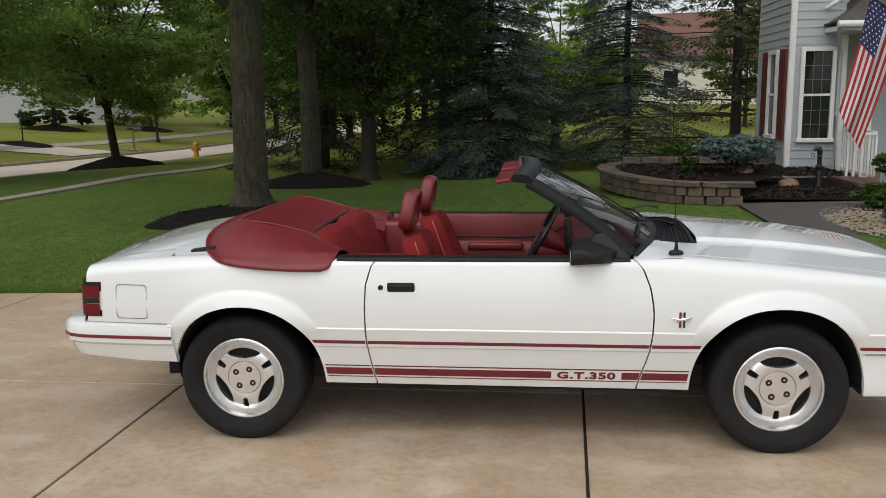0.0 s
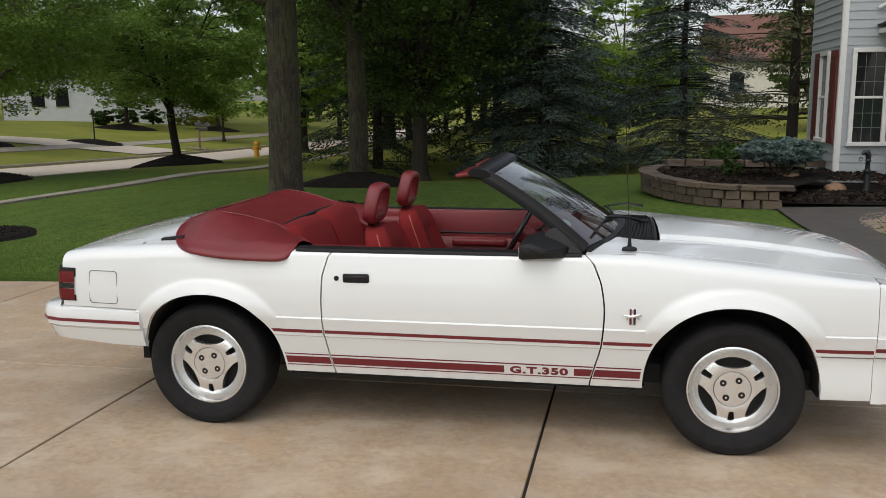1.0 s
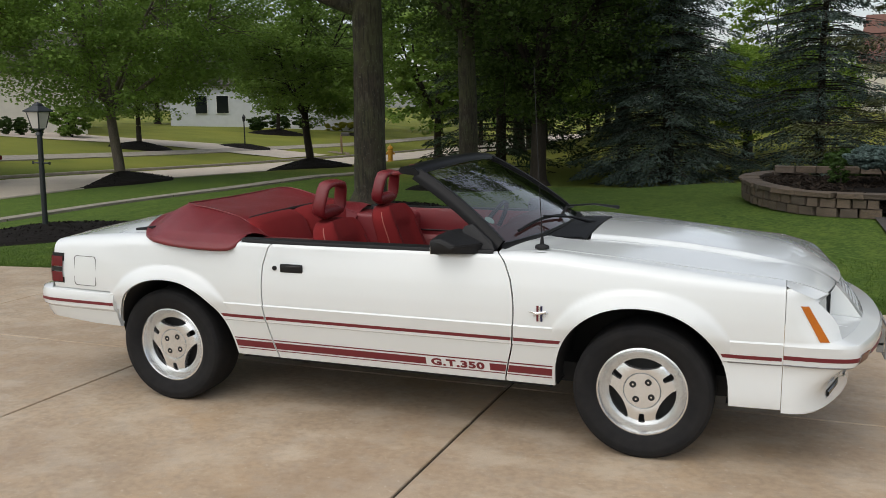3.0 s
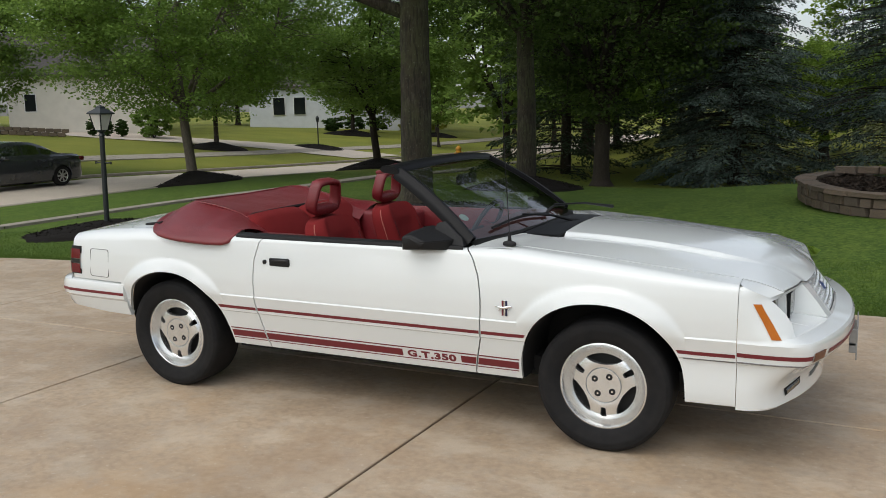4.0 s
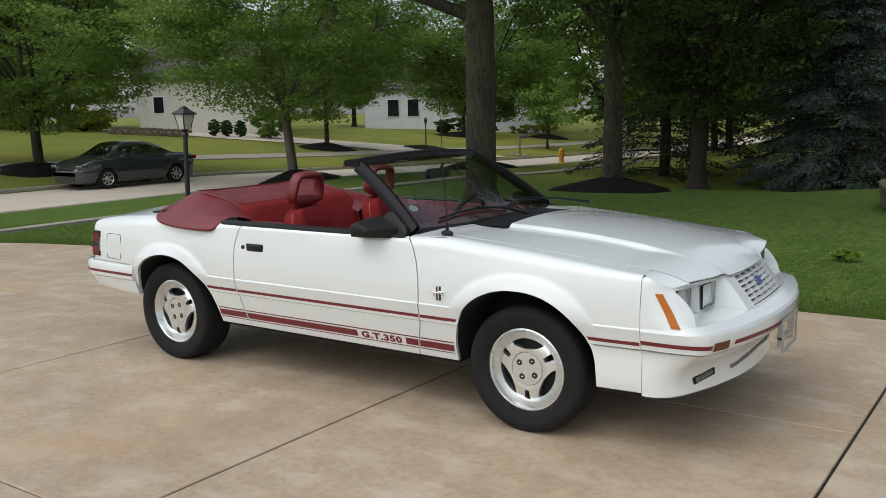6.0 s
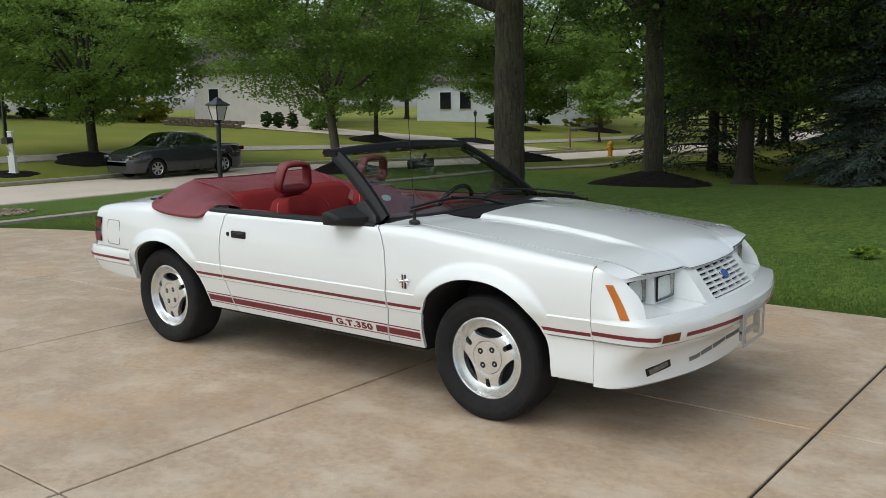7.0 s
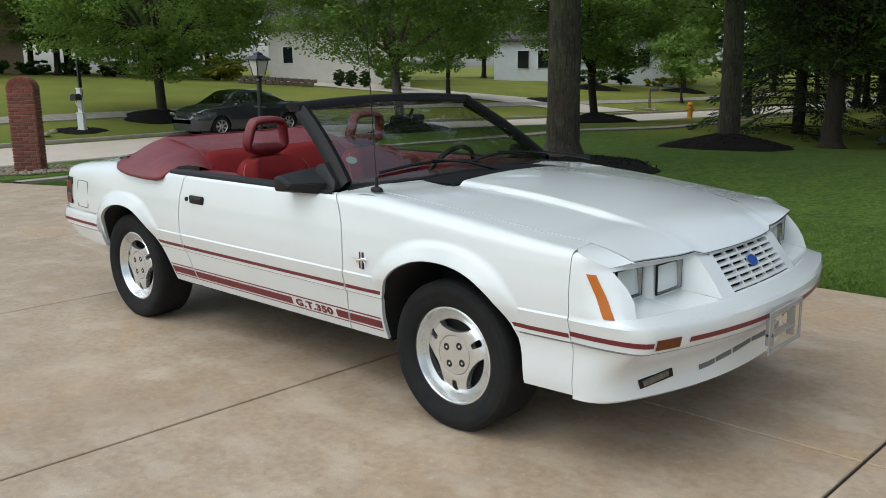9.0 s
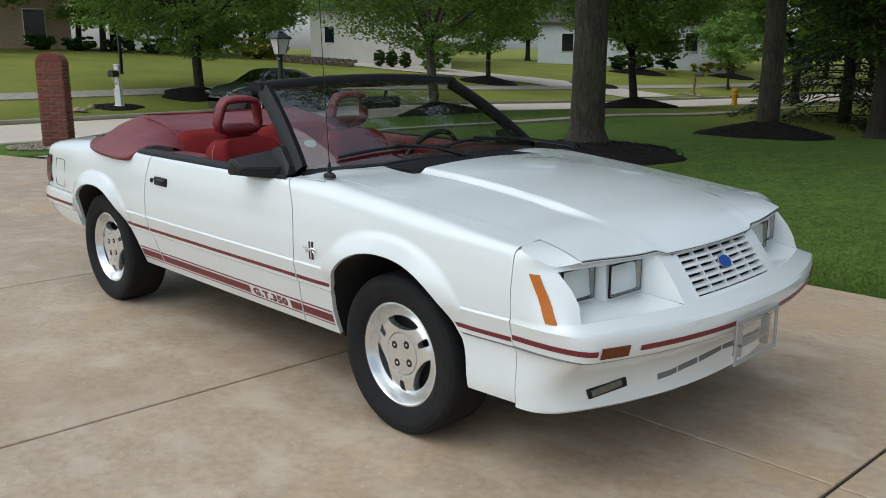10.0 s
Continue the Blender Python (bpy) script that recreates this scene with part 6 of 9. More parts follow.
def hydrant(x, y):
    t = thing("fire_hydrant", "yellow fire hydrant on the kerbside grass", "fire hydrant", Matrix.Translation((x, y, lawn_z(x, y) - 0.03)))
    part("barrel", lathe(bmesh.new(), [(0.17, 0.0), (0.17, 0.05), (0.115, 0.06), (0.115, 0.46), (0.15, 0.47), (0.15, 0.52), (0.12, 0.54), (0.12, 0.60), (0.15, 0.61), (0.15, 0.64), (0.11, 0.72), (0.05, 0.76), (0.03, 0.77), (0.03, 0.82), (0, 0.82)], 20), M_YELLOW, t, shade=40)
    for a in (0, 90, 180):
        bm = lathe(bmesh.new(), [(0.05, 0.08), (0.05, 0.17), (0.075, 0.17), (0.075, 0.20), (0.03, 0.21), (0, 0.21)], 12, "x")
        ob = part("nozzle", bm, M_YELLOW, t, shade=40)
        ob.matrix_basis = pose(0, 0, 0.40, 0, 0, a + 25)


hydrant(-14.1, 33.9)
M_BRICK = material("red_brick", (0.38, 0.125, 0.075), 0.85, vary=0.6, scale=18, tint=(0.12, 0.035, 0.03), fine=0.4, fine_scale=150, bump=0.4, bump_scale=120, rand=0.7)
M_MORTAR = material("mortar", (0.42, 0.36, 0.31), 0.95, vary=0.5, scale=25)


def brick_pillar(x, y, yaw):
    """Arched brick pillar of single bricks round a mortar core."""
    z0 = lawn_z(x, y) - 0.02
    t = thing("brick_pillar", "arched red brick mailbox pillar in gravel", "brick pillar", Matrix.Translation((x, y, z0)) @ pose(0, 0, 0, 0, 0, yaw))
    W, D, H = 0.46, 0.48, 1.52
    bm = bmesh.new()
    arc = [(W / 2 * math.cos(a), H + W / 2 * math.sin(a)) for a in (math.pi * k / 16 for k in range(17))]
    prof = [(W / 2, 0.0)] + arc + [(-W / 2, 0.0)]
    a = [bm.verts.new((px * 0.97, -D / 2 + 0.008, pz - 0.006 * (pz > 1))) for px, pz in prof]
    b = [bm.verts.new((px * 0.97, D / 2 - 0.008, pz - 0.006 * (pz > 1))) for px, pz in prof]
    bm.faces.new(a)
    bm.faces.new(b[::-1])
    for i in range(len(prof)):
        j = (i + 1) % len(prof)
        bm.faces.new((a[i], a[j], b[j], b[i]))
    bmesh.ops.recalc_face_normals(bm, faces=bm.faces)
    part("mortar_core", bm, M_MORTAR, t)
    ch, n = 0.066, 23
    meshes = {}

    def brick(lx, ly, lz):
        k = (round(lx, 3), round(ly, 3), round(lz, 3))
        if k not in meshes:
            me = bpy.data.meshes.new("brick")
            bb = boxed(-lx / 2, lx / 2, -ly / 2, ly / 2, -lz / 2, lz / 2, 0.005)
            bb.to_mesh(me)
            bb.free()
            me.materials.append(M_BRICK)
            meshes[k] = me
        return meshes[k]

    def put(me, m):
        ob = new("brick", me)
        ob.parent = t
        ob.matrix_basis = m
    for r in range(n):
        z = 0.04 + r * ch
        off = 0.0 if r % 2 else 0.105
        for face in range(4):
            L = W if face % 2 == 0 else D
            dist = (D if face % 2 == 0 else W) / 2
            x0 = -L / 2
            while x0 < L / 2 - 0.02:
                ln = 0.2 if not (x0 == -L / 2 and off) else off
                x1 = min(x0 + ln, L / 2)
                if x1 - x0 > 0.03:
                    put(brick(x1 - x0 - 0.012, 0.03, ch - 0.012), pose(0, 0, 0, 0, 0, 90 * face) @ pose((x0 + x1) / 2, -dist + 0.006, z))
                x0 = x1
    # arch of rowlock bricks on both fronts and over the top
    for k in range(13):
        a = math.pi * (k + 0.5) / 13
        for yy in (-D / 2 + 0.006, D / 2 - 0.006):
            put(brick(0.052, 0.03, 0.10), Matrix.Translation((0, yy, H)) @ pose(0, 0, 0, 0, 90 - math.degrees(a), 0) @ Matrix.Translation((0, 0, W / 2 - 0.05)))
        for c in range(3):
            put(brick(0.052, 0.175, 0.03), Matrix.Translation((0, -D / 2 + D * (c + 0.5) / 3, H)) @ pose(0, 0, 0, 0, 90 - math.degrees(a), 0) @ Matrix.Translation((0, 0, W / 2 - 0.006)))
    for r in range(2):
        for c in range(2):
            put(brick(0.13, 0.03, 0.06), pose(-0.07 + 0.14 * c, -D / 2 + 0.006, H + 0.02 + 0.075 * r))
    return t


brick_pillar(-11.95, 3.48, 55)


def stones(name, label, x0, y0, rx, ry, count, size, mat, seed, z=None):
    """A bed of small loose stones."""
    rg = np.random.default_rng(seed)
    V, Fc = [], []
    ico = [(0, 0, 1), (0.9, 0, 0.3), (0.28, 0.85, 0.3), (-0.73, 0.53, 0.3), (-0.73, -0.53, 0.3), (0.28, -0.85, 0.3), (0.73, 0.53, -0.4), (-0.28, 0.85, -0.4), (-0.9, 0, -0.4), (-0.28, -0.85, -0.4), (0.73, -0.53, -0.4)]
    fs = [(0, i, i % 5 + 1) for i in range(1, 6)] + [(i, i + 5, i % 5 + 1) for i in range(1, 6)] + [(i % 5 + 1, i + 5, i % 5 + 6) for i in range(1, 6)]
    for _ in range(count):
        a, r = rg.random() * 6.283, math.sqrt(rg.random())
        px, py = x0 + rx * r * math.cos(a), y0 + ry * r * math.sin(a)
        s = rg.uniform(0.5, 1.0) * size
        b = len(V)
        rot = rg.random() * 6.28
        for q in ico:
            V.append((px + s * (q[0] * math.cos(rot) - q[1] * math.sin(rot)) * rg.uniform(0.8, 1.2), py + s * (q[0] * math.sin(rot) + q[1] * math.cos(rot)) * 0.8, (lawn_z(px, py) if z is None else z) + s * 0.45 * q[2] + s * 0.3))
        Fc += [tuple(b + i for i in f) for f in fs]
    ob = from_arrays(name, np.array(V), np.array(Fc), mat)
    return tagged(ob, label, "gravel", kind="stuff")


M_STONES = material("river_stones", (0.32, 0.25, 0.18), 0.8, vary=0.5, scale=20, tint=(0.2, 0.16, 0.13), island=0.9)
stones("gravel", "pale loose stones round the brick pillar", -12.0, 3.5, 1.1, 0.9, 420, 0.06, M_STONES, 3)

M_WHITE_TRIM = material("white_trim", (0.72, 0.72, 0.70), 0.5, vary=0.2, scale=10, tint=(0.6, 0.6, 0.57))
M_BOX_BLACK = material("mailbox_dark", (0.03, 0.028, 0.025), 0.5, vary=0.4)
M_WOOD = material("post_wood", (0.2, 0.13, 0.07), 0.8, vary=0.5, scale=12)


def mailbox(x, y, yaw, post_mat, label, s=1.0, white=True):
    t = thing("mailbox", label, "mailbox", Matrix.Translation((x, y, lawn_z(x, y) - 0.02)) @ pose(0, 0, 0, 0, 0, yaw) @ Matrix.Scale(s, 4), group="mailboxes")
    if white:
        bm = boxed(-0.13, 0.13, -0.13, 0.13, 0, 0.08, 0.01)
        box(bm, -0.10, 0.10, -0.10, 0.10, 0.08, 0.56, 0.008)
        box(bm, -0.12, 0.12, -0.12, 0.12, 0.56, 0.60, 0.01)
        box(bm, -0.065, 0.065, -0.065, 0.065, 0.60, 1.32, 0.006)
        box(bm, -0.085, 0.085, -0.085, 0.085, 1.32, 1.36, 0.012)
        part("post", bm, post_mat, t)
        part("bracket", tube(bmesh.new(), [(0.05, 0, 0.72), (0.2, 0, 0.80), (0.3, 0, 0.94)], 0.02, 6), post_mat, t)
    else:
        part("post", boxed(-0.05, 0.05, -0.05, 0.05, 0, 1.05, 0.006), post_mat, t)
        part("bracket", boxed(-0.05, 0.4, -0.06, 0.06, 0.98, 1.02, 0.004), post_mat, t)
    bm = bmesh.new()
    prof = [(-0.085, 0.0), (0.085, 0.0)] + [(0.085 * math.cos(a), 0.12 + 0.085 * math.sin(a)) for a in (math.pi * k / 10 for k in range(11))]
    a = [bm.verts.new((0.02, py, 0.98 + pz)) for py, pz in prof]
    b = [bm.verts.new((0.46, py, 0.98 + pz)) for py, pz in prof]
    bm.faces.new(a)
    bm.faces.new(b[::-1])
    for i in range(len(prof)):
        j = (i + 1) % len(prof)
        bm.faces.new((a[i], a[j], b[j], b[i]))
    bmesh.ops.recalc_face_normals(bm, faces=bm.faces)
    part("box", bm, M_BOX_BLACK, t)
    return t


mailbox(-22.45, 9.4, -50, M_WHITE_TRIM, "white post mailbox with dark box at the kerb")
mailbox(-21.9, 44.0, 10, M_WOOD, "wooden post mailbox with dark box at the kerb", 1.1, False)
stones("gravel", "pale stones round the mailbox post", -22.0, 43.9, 0.7, 0.7, 60, 0.12, M_STONES, 5)
stones("kerb_stones", "a few pale boulders edging the mulch", -22.1, 8.2, 0.7, 0.5, 5, 0.22, M_STONES, 9)
pp = thing("marker_post", "thin dark post standing in the far lawn", "post", Matrix.Translation((-30.5, 13.2, lawn_z(-30.5, 13.2))))
part("post", boxed(-0.06, 0.06, -0.06, 0.06, -0.1, 2.0, 0.01), M_LAMP, pp)


# ---- parked sedan ----
M_SEDAN = material("dark_grey_paint", (0.030, 0.033, 0.038), 0.2, coat=1.0, vary=0.1)
M_TINT = glass_material("tinted_glass", (0.25, 0.28, 0.27), 0.02, 0.32)
M_SILVER = material("silver_wheel", (0.5, 0.5, 0.5), 0.35, metal=0.8)


def sedan(m):
    t = thing("parked_car", "dark grey four-door sedan parked at the far kerb", "car", m)
    top = [(-2.29, 0.62), (-2.25, 0.82), (-2.1, 0.97), (-1.7, 1.02), (-1.35, 1.04), (-0.85, 1.28), (-0.35, 1.43), (0.2, 1.455), (0.55, 1.42), (1.0, 1.18), (1.32, 0.99), (1.7, 0.93), (2.05, 0.83), (2.25, 0.68), (2.30, 0.55)]
    belt = lambda x: curve_at([(-2.3, 0.62), (-2.1, 0.90), (-1.5, 0.95), (0, 0.93), (1.2, 0.90), (1.9, 0.82), (2.3, 0.55)], x)
    wid = lambda x: curve_at([(-2.3, 0.62), (-2.1, 0.80), (-1.6, 0.88), (0, 0.89), (1.5, 0.88), (2.05, 0.78), (2.3, 0.55)], x)
    wheel_x = (-1.30, 1.37)
    bm = bmesh.new()
    xs = sorted(set([-2.3 + 4.6 * i / 46 for i in range(47)] + [wx + 0.36 * math.cos(math.pi * k / 16) for wx in wheel_x for k in range(17)]))
    rows = []
    for x in xs:
        low = 0.20
        for wx in wheel_x:
            d = abs(x - wx)
            if d <= 0.36:
                low = max(low, 0.30 + math.sqrt(max(0.36 ** 2 - d * d, 0)))
        w, b = wid(x), belt(x)
        zt = curve_at(top, x)
        cab = clamp((zt - b) / 0.45)
        pts = [(w - 0.06, low), (w - 0.01, max(low, 0.35)), (w, max(low, 0.55)), (w - 0.005, max(low, b - 0.12)), (w - 0.03, b)]
        wt = w - 0.08 - 0.20 * cab
        pts += [(w - 0.06 + (wt - w + 0.06) * f, b + (zt - 0.05 * cab - b) * f) for f in (0.3, 0.6, 0.9)] + [(wt - 0.06, zt - 0.015), (wt * 0.5, zt), (0, zt + 0.005)]
        rows.append([(x, -u, z) for u, z in pts] + [(x, u, z) for u, z in pts[-2::-1]])
    grid(bm, rows)
    bm.faces.new([bm.verts.new(p) for p in rows[0]])
    bm.faces.new([bm.verts.new(p) for p in rows[-1][::-1]])
    bmesh.ops.recalc_face_normals(bm, faces=bm.faces)
    part("body", bm, M_SEDAN, t, shade=30)
    part("underside", boxed(-2.0, 2.1, -0.72, 0.72, 0.18, 0.5), M_UNDER, t)

    def side_pane(x0, x1, f0, f1, sgn):
        bm = bmesh.new()
        rows = []
        for i in range(9):
            x = x0 + (x1 - x0) * i / 8
            w, b, zt = wid(x), belt(x), curve_at(top, x)
            cab = clamp((zt - b) / 0.45)
            wt = w - 0.08 - 0.20 * cab
            rows.append([(x, sgn * (w - 0.06 + (wt - w + 0.06) * f + 0.006), b + (zt - 0.05 * cab - b) * f) for f in (f0, 0.5, f1)])
        grid(bm, rows)
        bmesh.ops.recalc_face_normals(bm, faces=bm.faces)
        part("side_window", bm, M_TINT, t, "dark side window")
    for sgn in (-1, 1):
        side_pane(-1.0, -0.62, 0.12, 0.80, sgn)
        side_pane(-0.56, 0.02, 0.10, 0.88, sgn)
        side_pane(0.08, 0.85, 0.10, 0.86, sgn)
        part("mirror", boxed(0.72, 0.86, sgn * 0.93 - 0.09, sgn * 0.93 + 0.09, 0.93, 1.04, 0.03, 2), M_SEDAN, t)
        part("headlight", boxed(2.0, 2.24, sgn * 0.66 - 0.14, sgn * 0.66 + 0.13, 0.66, 0.77, 0.03, 2), M_REFLECTOR, t, "pale headlight")
        part("tail_light", boxed(-2.27, -2.08, sgn * 0.70 - 0.12, sgn * 0.70 + 0.10, 0.76, 0.90, 0.03, 2), M_TAIL, t, "red tail light")
        for x in (-0.60, 0.05):
            part("door_handle", boxed(x - 0.35, x - 0.2, sgn * 0.885 - 0.012, sgn * 0.885 + 0.012, 0.82, 0.85, 0.005), M_SEDAN, t)
    for x0, x1, nm in ((0.56, 1.22, "windscreen"), (-1.28, -0.45, "rear_window")):
        bm = bmesh.new()
        rows = []
        for i in range(9):
            x = x0 + (x1 - x0) * i / 8
            w, b, zt = wid(x), belt(x), curve_at(top, x)
            wt = w - 0.16 - 0.20 * clamp((zt - b) / 0.45)
            rows.append([(x, s * wt, zt + 0.010 - 0.02 * s * s) for s in (-1, -0.5, 0, 0.5, 1)])
        grid(bm, rows)
        bmesh.ops.recalc_face_normals(bm, faces=bm.faces)
        part(nm, bm, M_TINT, t, "dark glass", shade=60)
    part("grille", boxed(2.20, 2.292, -0.27, 0.27, 0.59, 0.67, 0.02), M_BLACK, t)
    for wx in wheel_x:
        for sgn in (-1, 1):
            bm = lathe(bmesh.new(), [(0.21, -0.10), (0.30, -0.10), (0.318, -0.07), (0.318, 0.07), (0.30, 0.10), (0.22, 0.10)], 32, "y")
            w = part("wheel", bm, M_RUBBER, t, shade=40)
            w.matrix_basis = pose(wx, sgn * 0.77, 0.318, 0, 0, 0 if sgn < 0 else 180)
            part("hub_plate", lathe(bmesh.new(), [(0.0, -0.085), (0.05, -0.088), (0.06, -0.075), (0.20, -0.07), (0.225, -0.10), (0.225, -0.06)], 32, "y"), M_SILVER, w, shade=40)
            for k in range(7):
                a = 2 * math.pi * k / 7
                # black quad on the plate paints the shade between two spokes
                bm = bmesh.new()
                p = [(0.075, -0.12), (0.19, -0.2), (0.19, 0.2), (0.075, 0.12)]
                bm.faces.new([bm.verts.new((r * math.cos(a + d * 1.2), -0.081, r * math.sin(a + d * 1.2))) for r, d in p])
                part("wheel_gap", bm, M_UNDER, w)
    return t


sedan(pose(-20.4, 14.0, -0.66, 0, 0, -90))

# ---- trees ----


def leaf_material(name, colour, dark, trans=0.35, rough=0.6):
    m = material(name, colour, rough, spec=0.25, vary=0.5, scale=0.5, tint=dark, island=0.75)
    nt = m.node_tree
    b = nt.nodes["Principled BSDF"]
    tr, mx = nt.nodes.new("ShaderNodeBsdfTranslucent"), nt.nodes.new("ShaderNodeMixShader")
    mx.inputs[0].default_value = trans
    src = b.inputs["Base Color"].links[0].from_socket
    nt.links.new(src, tr.inputs[0])
    nt.links.new(b.outputs[0], mx.inputs[1])
    nt.links.new(tr.outputs[0], mx.inputs[2])
    nt.links.new(mx.outputs[0], nt.nodes["Material Output"].inputs[0])
    return m


M_LEAF = leaf_material("maple_leaves", (0.27, 0.40, 0.085), (0.12, 0.20, 0.042), 0.5)
M_LEAF_DARK = leaf_material("dark_leaves", (0.115, 0.175, 0.042), (0.042, 0.074, 0.019), 0.42)
M_LEAF_BRIGHT = leaf_material("bright_leaves", (0.28, 0.40, 0.060), (0.12, 0.20, 0.032), 0.55)
M_SPRUCE = leaf_material("blue_spruce_needles", (0.13, 0.18, 0.155), (0.04, 0.062, 0.05), 0.15)
M_SPRUCE_MID = leaf_material("dark_blue_spruce_needles", (0.10, 0.145, 0.125), (0.028, 0.045, 0.036), 0.15)
M_SPRUCE_GREEN = leaf_material("green_spruce_needles", (0.042, 0.07, 0.032), (0.015, 0.028, 0.013), 0.15)
M_PINE = leaf_material("pine_needles", (0.13, 0.14, 0.06), (0.05, 0.06, 0.025), 0.2)
M_SHRUB = leaf_material("shrub_leaves", (0.07, 0.13, 0.025), (0.025, 0.05, 0.012), 0.3)
M_YELLOW_SHRUB = leaf_material("golden_shrub_leaves", (0.35, 0.33, 0.03), (0.14, 0.16, 0.02), 0.3)
M_BARK = material("grey_brown_bark", (0.046, 0.036, 0.023), 0.95, vary=0.8, scale=7, tint=(0.028, 0.022, 0.015), fine=0.7, fine_scale=34, bump=1.0, bump_scale=18, stretch=(1, 1, 0.18))
layer(M_BARK, 2.2, 0.45, 0.62, 0.6, (0.060, 0.064, 0.026))
layer(M_BARK, 9.0, 0.56, 0.66, 0.4, (0.10, 0.09, 0.065), (1, 1, 0.4))
layer(M_BARK, 26.0, 0.50, 0.60, 0.75, (0.012, 0.010, 0.007), (1, 1, 0.14))
layer(M_BARK, 45.0, 0.60, 0.68, 0.5, (0.16, 0.16, 0.12), (1, 1, 0.6))
M_BARK_DARK = material("dark_bark", (0.045, 0.035, 0.026), 0.95, vary=0.6, scale=9, fine=0.5, fine_scale=50, bump=1.0, bump_scale=25, stretch=(1, 1, 0.2))
M_BARK_PALE = material("pale_bark", (0.16, 0.135, 0.105), 0.9, vary=0.6, scale=10, tint=(0.08, 0.066, 0.05), fine=0.5, fine_scale=60, bump=0.7, bump_scale=30, stretch=(1, 1, 0.2))


def leaf_cloud(rng, centres, radii, per, size, flat=0.35, droop=0.25):
    """Leaves as folded diamonds gathered round twig ends."""
    n = len(centres) * per
    c = np.repeat(np.asarray(centres), per, axis=0)
    r = np.repeat(np.asarray(radii), per)[:, None]
    d = rng.normal(size=(n, 3))
    d /= np.linalg.norm(d, axis=1)[:, None]
    p = c + d * r * (rng.random((n, 1)) ** 0.45) * np.array((1.25, 1.25, 0.42))
    ax = rng.normal(size=(n, 3))
    ax[:, 2] = ax[:, 2] * 0.4 - droop
    ax /= np.linalg.norm(ax, axis=1)[:, None]
    nr = rng.normal(size=(n, 3)) * flat + np.array((0, 0, 1.0)) * (1.1 - flat) + d * 0.25
    sd = np.cross(ax, nr)
    sd /= np.linalg.norm(sd, axis=1)[:, None] + 1e-9
    nn = np.cross(sd, ax)
    s = size * rng.uniform(0.6, 1.3, (n, 1))
    a = p - ax * s * 0.5
    b = p + sd * s * 0.42 + nn * s * 0.08
    e = p + ax * s * 0.6
    f = p - sd * s * 0.42 + nn * s * 0.08
    v = np.stack((a, b, e, f), 1).reshape(-1, 3)
    fc = np.arange(n * 4).reshape(-1, 4)
    return v, fc


def limb(bm, rng, p0, p1, r0, r1, bend=0.15, sides=7, n=6):
    p0, p1 = Vector(p0), Vector(p1)
    L = (p1 - p0).length
    off = Vector(rng.normal(size=3)) * bend * L * 0.4
    off.z = abs(off.z) * 0.6
    pts = [p0.lerp(p1, i / n) + off * math.sin(math.pi * i / n) for i in range(n + 1)]
    tube(bm, pts, [r0 + (r1 - r0) * i / n for i in range(n + 1)], sides)
    return pts


